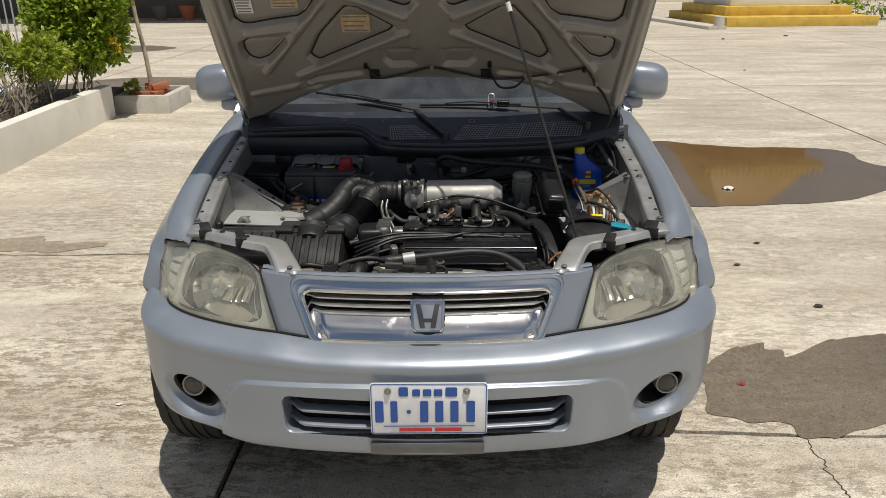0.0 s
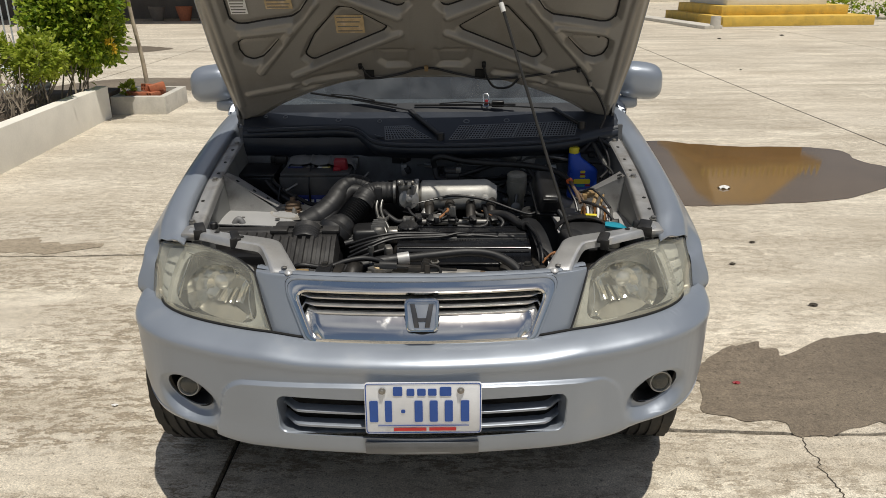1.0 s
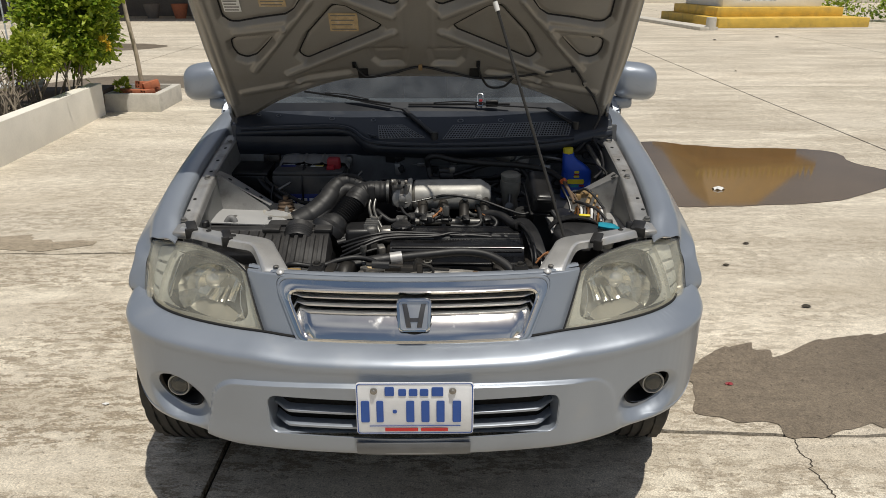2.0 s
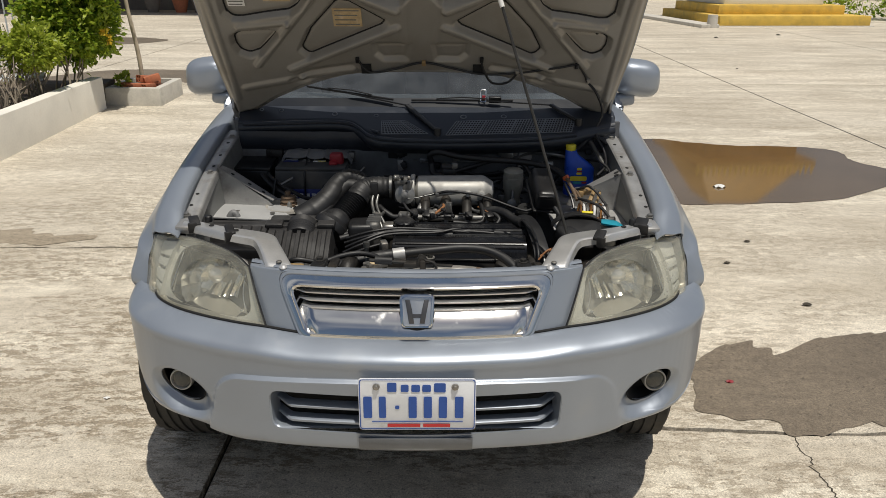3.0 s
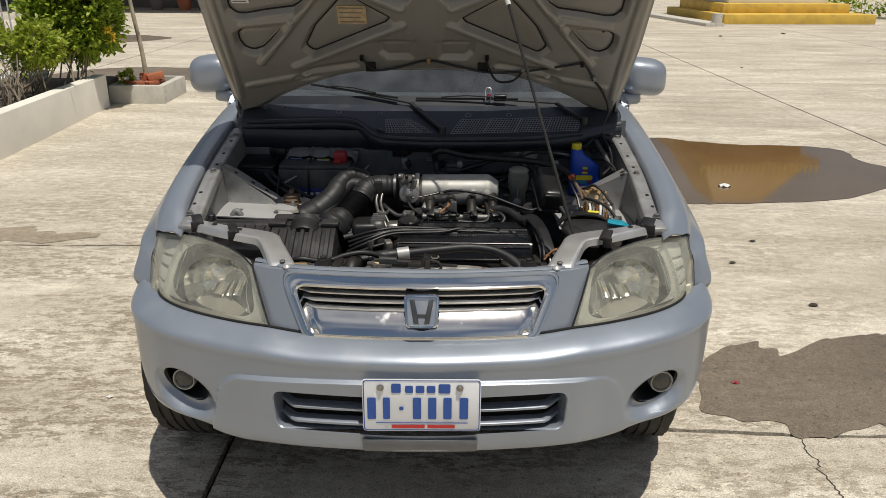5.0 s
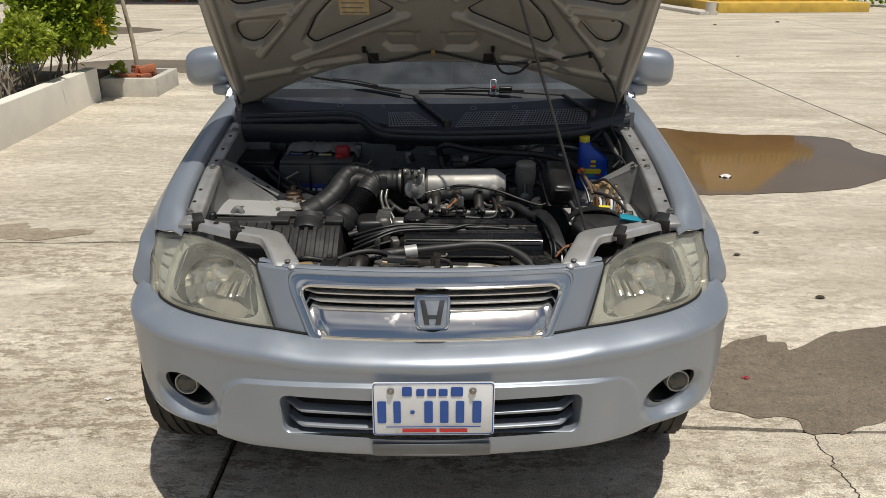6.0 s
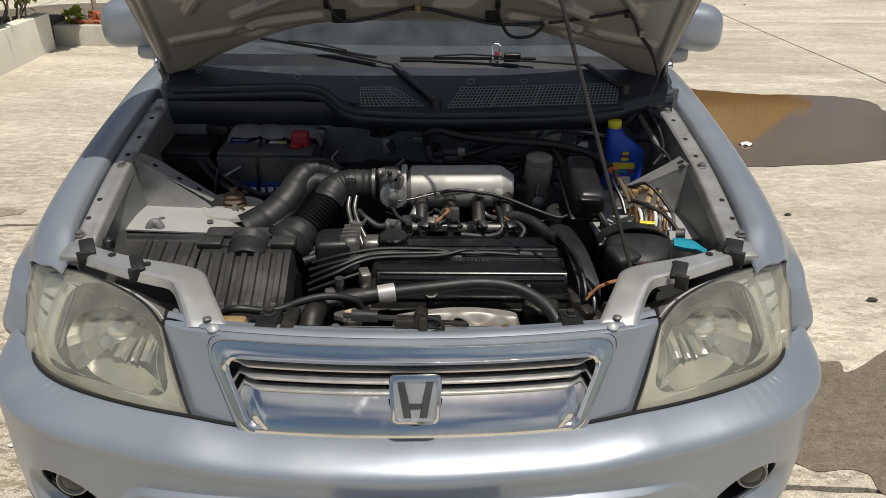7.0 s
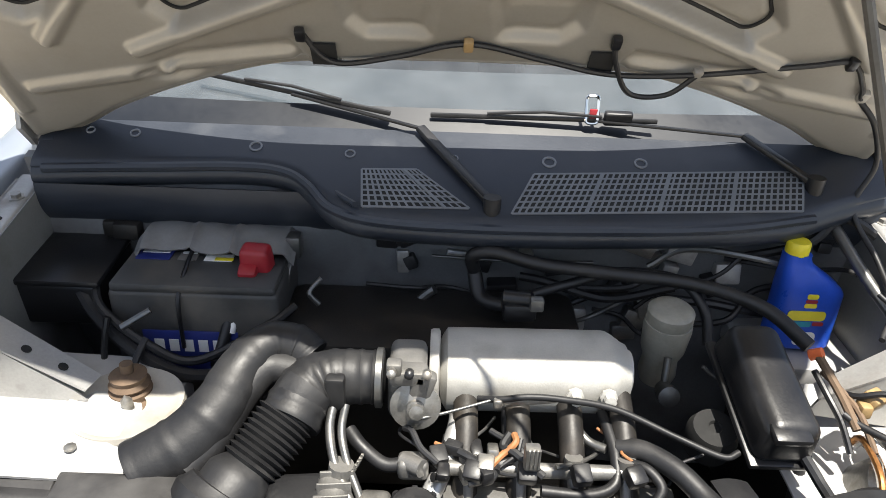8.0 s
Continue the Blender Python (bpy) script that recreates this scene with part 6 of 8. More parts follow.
for s in (-1, 1):
    bm = bmesh.new()

    def inner(u, v):
        y = 2.27 + 0.73 * u
        x = 0.687 - 0.034 * v + 0.008 * math.sin(9 * u) * v
        return Vector((x, y, rail_z(y) - (rail_z(y) - 0.46) * v))

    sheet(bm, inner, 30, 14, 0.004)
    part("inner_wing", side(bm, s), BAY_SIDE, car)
    bm = bmesh.new()

    def rail(u, v):
        y = 2.285 + 0.715 * u
        prof = [(0.0, 0.682, -0.024), (0.12, 0.684, -0.002), (0.30, 0.693, 0.003), (0.6, 0.709, 0.002), (0.85, 0.728, 0.001), (1.0, 0.732, -0.012)]
        taper_ = 0.020 * (1 - smooth(2.28, 2.7, y))
        return Vector((lerp_table([(a, b) for a, b, _ in prof], v) - taper_, y, rail_z(y) + lerp_table([(a, c) for a, _, c in prof], v)))

    sheet(bm, rail, 40, 16, 0.003)
    r_ = part("wing_rail", side(bm, s), RAIL, car, "dull silver wing rail with bolts")
    for y in (2.345, 2.62, 2.93):
        bm = bmesh.new()
        lathe(bm, [(0.013, 0), (0.013, 0.002), (0.0085, 0.003), (0.0085, 0.009), (0.001, 0.010)], (s * 0.703, y, rail_z(y) + 0.002), (0, -0.15, 1), 6)
        part("bolt", bm, STEEL, r_)
    for y in (2.40, 2.47, 2.67, 2.76, 2.87):
        bm = bmesh.new()
        lathe(bm, [(0.006, 0), (0.006, 0.0012), (0.001, 0.0014)], (s * 0.704, y, rail_z(y) + 0.0025), (0, -0.15, 1), 10)
        part("hole", bm, DARK, r_)
    # seal in the gutter beside the rail
    bm = bmesh.new()
    tube(bm, [(s * 0.740, y, rail_z(y) - 0.010) for y in (2.33, 2.5, 2.7, 2.9, 3.0)], 0.008, 8)
    part("gutter_seal", bm, RAIL, car)
    # front corner of the rail and the dark cavity beside the wing tip
    bm = bmesh.new()
    box(bm, (s * 0.682, 2.278, 0.876), (0.055, 0.050, 0.026), 0.006, (14, 0, s * 8))
    part("rail_end", bm, RAIL, car)

STAND["turn"] = None
# left strut tower: bright top, gusset plate, rubber-topped mount
bm = bmesh.new()
sheet(bm, lambda u, v: Vector((-0.69 + 0.27 * u, 2.50 + 0.26 * v, 0.828 - 0.010 * u + 0.006 * math.sin(5 * v) - 0.03 * smooth(0.85, 1, u))), 20, 16, 0.004)
part("strut_tower", bm, TOWER, car)
bm = bmesh.new()
lathe(bm, [(0.080, -0.004), (0.078, 0.004), (0.070, 0.003), (0.062, -0.003), (0.026, -0.004)], (-0.466, 2.640, 0.824), (0, 0, 1), 40, False)
part("tower_dish", bm, PRIMER, car)
for x, y in ((-0.62, 2.56), (-0.56, 2.70), (-0.655, 2.66), (-0.50, 2.545)):
    bm = bmesh.new()
    lathe(bm, [(0.008, 0), (0.008, 0.003), (0.005, 0.004), (0.001, 0.0042)], (x, y, 0.829), (0, 0, 1), 8)
    part("bolt", bm, STEEL, car)
bm = bmesh.new()
sheet(bm, lambda u, v: Vector((-0.42 - 0.004 * v, 2.50 + 0.26 * u, 0.79 - 0.34 * v)), 6, 6, 0.004)
part("tower_side", bm, PAINT_IN, car)
bm = bmesh.new()
prism(bm, [(-0.700, 0.948), (-0.690, 0.952), (-0.535, 0.842), (-0.520, 0.826), (-0.690, 0.826)], (0, 2.645, 0), (1, 0, 0), (0, 0, 1), 0.004)
prism(bm, [(-0.700, 2.640), (-0.520, 2.640), (-0.515, 2.680), (-0.66, 2.700), (-0.700, 2.685)], (0, 0, 0.52), (1, 0, -0.62), (0, 1, 0), 0.003)
gus = part("gusset", bm, RAIL, car)
for x in (-0.655, -0.60, -0.555):
    bm = bmesh.new()
    lathe(bm, [(0.007, 0), (0.007, 0.002), (0.001, 0.0022)], (x, 2.662, 0.52 - 0.62 * x + 0.0025), (0.53, 0, 0.85), 10)
    part("hole", bm, DARK, gus)
bm = bmesh.new()
lathe(bm, [(0.046, -0.008), (0.046, 0.0), (0.030, 0.003), (0.030, 0.012), (0.025, 0.016), (0.029, 0.022), (0.024, 0.028), (0.026, 0.036), (0.014, 0.041), (0.009, 0.041), (0.009, 0.055), (0.001, 0.056)],
      (-0.473, 2.675, 0.812), (0, 0, 1), 28)
part("engine_mount", bm, RUST, car)
bm = bmesh.new()
lathe(bm, [(0.008, 0), (0.008, 0.020), (0.005, 0.024), (0.001, 0.030)], (-0.462, 2.638, 0.815), (0, -0.2, 1), 10)
part("stud", bm, STEEL, car)
# right strut tower
bm = bmesh.new()
sheet(bm, lambda u, v: Vector((0.43 + 0.25 * u, 2.50 + 0.27 * v, 0.795 + 0.020 * u + 0.004 * math.sin(5 * v))), 16, 16, 0.004)
part("strut_tower", bm, TOWER, car)
bm = bmesh.new()
prism(bm, [(0.695, 0.945), (0.680, 0.950), (0.505, 0.862), (0.490, 0.83), (0.690, 0.80)], (0, 2.665, 0), (1, 0, 0), (0, 0, 1), 0.004)
prism(bm, [(0.500, 2.660), (0.690, 2.660), (0.695, 2.735), (0.63, 2.715), (0.505, 2.690)], (0, 0, 0.612), (1, 0, 0.49), (0, 1, 0), 0.003)
gus = part("gusset", bm, RAIL, car)
for x in (0.655, 0.66):
    bm = bmesh.new()
    lathe(bm, [(0.009, 0), (0.009, 0.002), (0.001, 0.0022)], (x, 2.665 + (x - 0.655) * 5, 0.612 + 0.49 * x + 0.0025), (-0.44, 0, 0.9), 12)
    part("hole", bm, DARK, gus)
bm = bmesh.new()
box(bm, (0.575, 2.90, 0.775), (0.20, 0.17, 0.04), 0.006)
part("bay_shelf", bm, PAINT_IN, car)

# silver arms beside the grille and the top cross panel
STAND["turn"] = CAR_TURN
for s in (-1, 1):
    bm = bmesh.new()
    low = curve([(0.412, 2.052, 0.836), (0.418, 2.070, 0.846), (0.440, 2.118, 0.868), (0.462, 2.150, 0.879), (0.500, 2.166, 0.881), (0.560, 2.190, 0.884), (0.690, 2.262, 0.886)], 6)
    top = curve([(0.328, 2.050, 0.834), (0.338, 2.068, 0.843), (0.382, 2.150, 0.868), (0.408, 2.198, 0.877), (0.462, 2.222, 0.881), (0.570, 2.252, 0.885), (0.690, 2.312, 0.887)], 6)

    def arm(u, v):
        f = u * (len(low) - 1)
        i = min(int(f), len(low) - 2)
        a_, b_ = low[i].lerp(low[i + 1], f - i), top[i].lerp(top[i + 1], f - i)
        off = abs(2 * v - 1)
        return a_.lerp(b_, v) + Vector((0, 0, 0.004 * smooth(0.95, 0.7, off) - 0.018 * smooth(0.88, 1.0, off)))

    sheet(bm, arm, 44, 18, 0.003)
    a_ = part("lamp_bracket", side(bm, s), ARM, car, "bright silver sheet-steel bracket")
    for k, (x, y, z) in enumerate(((0.372, 2.062, 0.850), (0.52, 2.208, 0.888), (0.60, 2.245, 0.890))):
        bm = bmesh.new()
        lathe(bm, [(0.008, 0), (0.008, 0.0015), (0.005, 0.003), (0.001, 0.004)], (s * x, y, z), (0, 0, 1), 8)
        part("bolt", bm, STEEL if k == 0 else DARK, a_)
    # dark gap panel between arm and lamp, and the black plastic clips
    bm = bmesh.new()
    sheet(bm, lambda u, v: Vector((0.425 + 0.29 * u, 2.060 + 0.20 * u + 0.12 * v * (1 - 0.5 * u), 0.828 - 0.03 * v)), 10, 6, 0.003)
    part("lamp_back", side(bm, s), GREASE, car)
    for x, y, z, sz in ((0.655, 2.262, 0.897, 0.045), (0.515, 2.172, 0.890, 0.036)) if s > 0 else ((0.535, 2.200, 0.893, 0.030), (0.655, 2.265, 0.897, 0.036)):
        bm = bmesh.new()
        box(bm, (s * x, y, z), (sz * 0.8, 0.050, 0.010), 0.003, (14, 0, s * -25))
        box(bm, (s * x, y - 0.022, z - 0.014), (sz * 0.7, 0.008, 0.032), 0.002, (10, 0, s * -25))
        part("clip", bm, RUBBER, a_)
STAND["turn"] = None
bm = bmesh.new()
lathe(bm, [(0.011, 0), (0.012, 0.004), (0.011, 0.016), (0.008, 0.019), (0.001, 0.020)], (-0.625, 2.275, 0.889), (0, 0, 1), 20)
part("bump_stop", bm, RUBBER, car)
bm = bmesh.new()
lathe(bm, [(0.010, 0), (0.011, 0.004), (0.010, 0.016), (0.008, 0.019), (0.001, 0.020)], (0.625, 2.275, 0.889), (0, 0, 1), 20)
part("bump_stop", bm, RUBBER, car)

bm = bmesh.new()
sheet(bm, lambda u, v: Vector((-0.335 + 0.67 * u, 2.042 + 0.058 * v, 0.827 - 0.004 * v - 0.014 * smooth(0.55, 0.7, v))), 40, 12, 0.004)
cross = part("cross_panel", bm, RAIL, car, "dirty grey steel cross panel")
for x in (-0.19, -0.16, 0.14, 0.21, 0.23):
    bm = bmesh.new()
    lathe(bm, [(0.006, 0), (0.006, 0.002), (0.001, 0.0022)], (x, 2.052, 0.8262), (0, 0, 1), 10)
    part("hole", bm, DARK, cross)
for x in (-0.145, 0.165):
    bm = bmesh.new()
    lathe(bm, [(0.013, 0), (0.013, 0.002), (0.008, 0.003), (0.008, 0.008), (0.001, 0.009)], (x, 2.062, 0.826), (0, 0, 1), 6)
    part("bolt", bm, STEEL if x < 0 else RUST, cross)
for x in (-0.270, 0.290):
    bm = bmesh.new()
    box(bm, (x, 2.084, 0.832), (0.040, 0.070, 0.014), 0.004, (-4, 0, 0))
    box(bm, (x, 2.074, 0.824), (0.048, 0.05, 0.02), 0.004)
    rod(bm, (x, 2.062, 0.83), (x, 2.062, 0.8415), 0.009, seg=14)
    m_ = part("radiator_mount", bm, RUBBER, car)
    bm = bmesh.new()
    lathe(bm, [(0.014, 0), (0.014, 0.003), (0.009, 0.004), (0.009, 0.011), (0.001, 0.012)], (x, 2.096, 0.838), (0, 0, 1), 6)
    part("bolt", bm, STEEL_DARK, m_)
bm = bmesh.new()
box(bm, (-0.232, 2.092, 0.828), (0.026, 0.085, 0.012), 0.003, (-4, 0, 0))
part("strap", bm, GREASE, car)
# bonnet lock
bm = bmesh.new()
box(bm, (0.005, 2.062, 0.844), (0.085, 0.026, 0.014), 0.004)
box(bm, (0.010, 2.062, 0.854), (0.022, 0.030, 0.030), 0.005, (0, 20, 0))
box(bm, (0.015, 2.050, 0.836), (0.016, 0.02, 0.05), 0.004)
box(bm, (0.06, 2.060, 0.842), (0.07, 0.012, 0.006), 0.002, (0, 0, -6))
tube(bm, [(-0.13, 2.068, 0.852), (-0.08, 2.066, 0.850), (-0.03, 2.064, 0.848)], 0.0055, 8)
tube(bm, [(0.02, 2.05, 0.861), (0.045, 2.046, 0.854), (0.05, 2.042, 0.838), (0.03, 2.04, 0.832)], 0.004, 8)
part("bonnet_lock", bm, GREASE, car, "greasy bonnet lock")
bm = bmesh.new()
rod(bm, (-0.115, 2.068, 0.852), (-0.068, 2.066, 0.851), 0.011, seg=14)
part("cable_sleeve", bm, RUBBER, car)

# radiator, its cap and the heat shield behind
bm = bmesh.new()
box(bm, (0.0, 2.118, 0.60), (0.62, 0.040, 0.32), 0.008)
rad = part("radiator", bm, GREASE, car)
bm = bmesh.new()
box(bm, (-0.005, 2.118, 0.772), (0.60, 0.050, 0.035), 0.012, seg=3)
part("top_tank", bm, BLACK, rad)
bm = bmesh.new()
prism(bm, rounded([(-0.034, -0.005), (-0.015, -0.016), (0.015, -0.016), (0.034, -0.005), (0.034, 0.005), (0.015, 0.016), (-0.015, 0.016), (-0.034, 0.005)], 0.004), (-0.121, 2.126, 0.812), (1, 0, 0), (0, 1, 0), 0.009, 0.002)
rod(bm, (-0.121, 2.126, 0.780), (-0.121, 2.126, 0.814), 0.018, seg=20)
part("cap", bm, STEEL, rad, "winged steel radiator cap")
bm = bmesh.new()
lathe(bm, [(0.015, 0), (0.015, 0.002), (0.001, 0.003)], (-0.121, 2.126, 0.8215), (0, 0, 1), 24)
part("cap_sticker", bm, TAN_LABEL, rad)
bm = bmesh.new()
tube(bm, [(-0.205, 2.128, 0.770), (-0.203, 2.138, 0.790), (-0.200, 2.160, 0.800), (-0.196, 2.195, 0.792), (-0.190, 2.230, 0.760)], 0.024, 18, 8, lambda k: 0.023 + 0.002 * (k < 0.25))
part("hose_neck", bm, GREASE, rad)


def shield(u, v):
    x = -0.055 + 0.275 * u
    y = 2.246 - 0.006 * math.cos(math.pi * u) - 0.100 * v - 0.010 * (2 * u - 1) ** 2
    z = 0.756 + 0.012 * math.sin(math.pi * u) - 0.022 * smooth(0.18, 0.34, v) * (0.55 + 0.45 * math.cos(u * 19)) - 0.05 * smooth(0.80, 1.0, v)
    return Vector((x, y, z - 0.03 * (1 - smooth(0.0, 0.05, min(u, 1 - u)))))


bm = bmesh.new()
sheet(bm, shield, 90, 50, 0.002, keep=lambda u, v: ((u - 0.53) / 0.060) ** 4 + ((v - 0.60) / 0.22) ** 4 > 1)
hs = part("heat_shield", bm, SHIELD, car, "stained pressed heat shield with a hole")
for x, y in ((0.178, 2.190), (0.102, 2.180), (-0.028, 2.185)):
    bm = bmesh.new()
    lathe(bm, [(0.012, 0), (0.012, 0.003), (0.008, 0.004), (0.008, 0.012), (0.001, 0.013)], (x, y, 0.735), (0, -0.5, 1), 6)
    part("bolt", bm, RUST, hs)
bm = bmesh.new()
box(bm, (0.262, 2.262, 0.752), (0.075, 0.045, 0.04), 0.010, (18, 0, -8), seg=3)
part("mount_bracket", bm, GREASE, car)

# ---- engine ----
bm = bmesh.new()
box(bm, (0.12, 2.40, 0.60), (0.46, 0.25, 0.34), 0.02)
block = part("engine_block", bm, GREASE, car, "dark greasy engine block")


def cover_z(y, x):
    t = (y - 2.300) / 0.202
    hump = 0.020 * smooth(0.0, 0.12, t) * (1 - smooth(0.42, 0.50, t)) + 0.020 * smooth(0.58, 0.66, t) * (1 - smooth(0.90, 1.0, t))
    return 0.792 + hump + 0.010 * t - 0.03 * (1 - smooth(-0.02, 0.05, t))


bm = bmesh.new()
sheet(bm, lambda u, v: Vector((-0.092 + 0.420 * u, 2.294 + 0.212 * v,
                               cover_z(2.294 + 0.212 * v, 0) - 0.05 * (1 - smooth(0, 0.015, min(u, 1 - u))) - 0.05 * smooth(0.97, 1, v))), 70, 60, 0.004)
cover = part("valve_cover", bm, COVER, car, "black ribbed valve cover")
for y in (2.309, 2.316, 2.378, 2.385, 2.428, 2.435, 2.480, 2.488):
    bm = bmesh.new()
    z = cover_z(y, 0)
    box(bm, (0.118, y, z + 0.0005), (0.395, 0.0028, 0.005), 0.0012)
    part("rib", bm, ZINC if y in (2.428, 2.378) else COVER, cover)
for k in range(9):     # worn raised lettering, as plain bars
    bm = bmesh.new()
    box(bm, (0.085 + 0.0085 * k, 2.3700, cover_z(2.370, 0) + 0.0008), (0.0050 if k % 3 else 0.0028, 0.0034 if k % 2 else 0.0024, 0.0016), 0.0004)
    part("bar", bm, ALLOY, cover)
bm = bmesh.new()
box(bm, (0.118, 2.288, 0.768), (0.44, 0.02, 0.008), 0.002)
part("cover_flange", bm, COVER, cover)
bm = bmesh.new()
box(bm, (0.118, 2.276, 0.745), (0.44, 0.012, 0.006), 0.002)
part("cover_flange", bm, ZINC, cover)
for x in (0.03, 0.235):
    bm = bmesh.new()
    lathe(bm, [(0.014, 0), (0.014, 0.004), (0.009, 0.005), (0.009, 0.016), (0.005, 0.017), (0.005, 0.028), (0.001, 0.029)], (x, 2.284, 0.775), (0, -0.2, 1), 6)
    part("stud", bm, STEEL, cover)
bm = bmesh.new()
lathe(bm, [(0.020, 0), (0.020, 0.008), (0.031, 0.010), (0.032, 0.022), (0.028, 0.026), (0.010, 0.027), (0.001, 0.025)], (-0.058, 2.462, 0.812), (0, -0.1, 1), 24)
oil = part("oil_cap", bm, BLACK, cover)
for k in range(8):
    bm = bmesh.new()
    a = k * math.pi / 4
    box(bm, (-0.058 + 0.031 * math.cos(a), 2.462 + 0.031 * math.sin(a), 0.829), (0.008, 0.008, 0.012), 0.002, (0, 0, math.degrees(a)))
    part("grip", bm, BLACK, oil)
# ignition leads lying in the channel between the two humps
LEADS = [[(-0.235, 2.385, 0.800), (-0.16, 2.378, 0.825), (-0.09, 2.392, 0.832), (0.0, 2.408, 0.826), (0.06, 2.402, 0.824), (0.09, 2.396, 0.812)],
         [(-0.240, 2.370, 0.790), (-0.16, 2.362, 0.818), (-0.08, 2.383, 0.828), (0.03, 2.392, 0.822), (0.12, 2.386, 0.826), (0.17, 2.398, 0.812)],
         [(-0.235, 2.352, 0.782), (-0.17, 2.348, 0.812), (-0.10, 2.375, 0.826), (0.02, 2.381, 0.828), (0.16, 2.392, 0.824), (0.25, 2.398, 0.814)],
         [(-0.240, 2.335, 0.772), (-0.18, 2.335, 0.800), (-0.10, 2.368, 0.820), (0.04, 2.372, 0.826), (0.10, 2.388, 0.832), (0.13, 2.398, 0.826)],
         [(-0.235, 2.320, 0.765), (-0.17, 2.322, 0.79), (-0.12, 2.34, 0.80)]]
for pts in LEADS:
    bm = bmesh.new()
    tube(bm, pts, 0.0042, 8)
    part("ignition_lead", bm, RUBBER, car)
for x, y in ((0.085, 2.397), (0.175, 2.397), (0.255, 2.398), (0.075, 2.384)):
    bm = bmesh.new()
    rod(bm, (x - 0.028, y, 0.818), (x + 0.022, y, 0.816), 0.0085, 0.0065, seg=12)
    part("plug_boot", bm, DUSTY, car)
# timing cover and the strip down the right end
bm = bmesh.new()
path = curve([(0.330, 2.520, 0.835), (0.338, 2.47, 0.838), (0.348, 2.40, 0.834), (0.356, 2.32, 0.818), (0.362, 2.275, 0.790), (0.362, 2.255, 0.72)], 6)
sheet(bm, lambda u, v: path[min(int(u * (len(path) - 1) + 0.001), len(path) - 1)] + Vector((-0.020 + 0.046 * v, 0, 0.005 * math.sin(math.pi * v))), len(path) - 1, 6, 0.02)
part("timing_cover", bm, DRUM_BLACK, car)
bm = bmesh.new()
box(bm, (0.345, 2.38, 0.63), (0.05, 0.25, 0.30), 0.02)
part("belt_case", bm, GREASE, car)
# front coolant hose with its label and tee
bm = bmesh.new()
tube(bm, [(-0.262, 2.200, 0.7710), (-0.20, 2.208, 0.7880), (-0.145, 2.220, 0.7980), (-0.06, 2.236, 0.8060), (0.05, 2.250, 0.8140), (0.13, 2.258, 0.8180), (0.20, 2.248, 0.8140), (0.255, 2.215, 0.7980),
          (0.282, 2.175, 0.7760), (0.290, 2.145, 0.7530)], 0.0135, 14, 10, lambda k: 0.0185 - 0.005 * smooth(0.28, 0.36, k))
hose_ = part("coolant_hose", bm, RUBBER, car, "thick black coolant hose with a white label")
bm = bmesh.new()
rod(bm, (-0.079, 2.2325, 0.8045), (-0.045, 2.2385, 0.8075), 0.0192, seg=20)
part("hose_label", bm, PAINT_IN, hose_)
bm = bmesh.new()
rod(bm, (-0.155, 2.220, 0.7760), (-0.155, 2.222, 0.8380), 0.0062, seg=12)
rod(bm, (-0.155, 2.222, 0.8320), (-0.155, 2.222, 0.8480), 0.0095, seg=12)
lathe(bm, [(0.0195, -0.006), (0.021, -0.004), (0.021, 0.004), (0.0195, 0.006)], (-0.155, 2.218, 0.7965), (1, 0.15, 0.1), 20)
part("bleed_screw", bm, ZINC, hose_)
bm = bmesh.new()
tube(bm, [(-0.385, 2.150, 0.800), (-0.345, 2.138, 0.824), (-0.286, 2.150, 0.812), (-0.254, 2.160, 0.815), (-0.221, 2.170, 0.824), (-0.172, 2.182, 0.828), (-0.124, 2.196, 0.812), (-0.11, 2.20, 0.79)], 0.0080, 10)
part("thin_hose", bm, RUBBER, car)
bm = bmesh.new()
box(bm, (-0.345, 2.098, 0.800), (0.06, 0.04, 0.05), 0.01)
part("overflow_tank", bm, AMBER, car, "yellowed overflow tank corner")
bm = bmesh.new()
box(bm, (-0.15, 2.31, 0.645), (0.13, 0.16, 0.2), 0.02)
part("thermostat_housing", bm, GREASE, car)
for x, y, z in ((-0.115, 2.335, 0.79), (-0.108, 2.29, 0.7630), (-0.112, 2.31, 0.80), (-0.185, 2.29, 0.7630)):
    bm = bmesh.new()
    box(bm, (x, y, z), (0.022, 0.03, 0.04), 0.005, (10, 0, 20))
    part("fitting", bm, STEEL, car)

# distributor
bm = bmesh.new()
box(bm, (-0.196, 2.478, 0.782), (0.088, 0.095, 0.090), 0.014, (0, 0, 6), seg=3)
for y in (2.443, 2.468, 2.493):
    rod(bm, (-0.235, y - 0.01, 0.79), (-0.262, y - 0.02, 0.785), 0.010, seg=12)
dist = part("distributor", bm, DUSTY, car, "grey ribbed distributor with its leads")
bm = bmesh.new()
box(bm, (-0.158, 2.480, 0.790), (0.036, 0.088, 0.086), 0.012, (0, 0, 6), seg=3)
rod(bm, (-0.155, 2.516, 0.80), (-0.150, 2.520, 0.842), 0.016, seg=14)
for k in range(4):
    box(bm, (-0.158 + 0.001 * k, 2.450 + 0.020 * k, 0.800), (0.042, 0.004, 0.080), 0.0015, (0, 0, 6))
part("housing", bm, ALLOY, dist)
bm = bmesh.new()
for k in range(4):
    box(bm, (-0.135 + 0.002 * k, 2.516 + 0.006 * k, 0.836), (0.004, 0.004, 0.022), 0.001, (0, 20, 0))
box(bm, (-0.108, 2.483, 0.795), (0.045, 0.05, 0.05), 0.012, seg=3)
part("connector", bm, STEEL, dist)

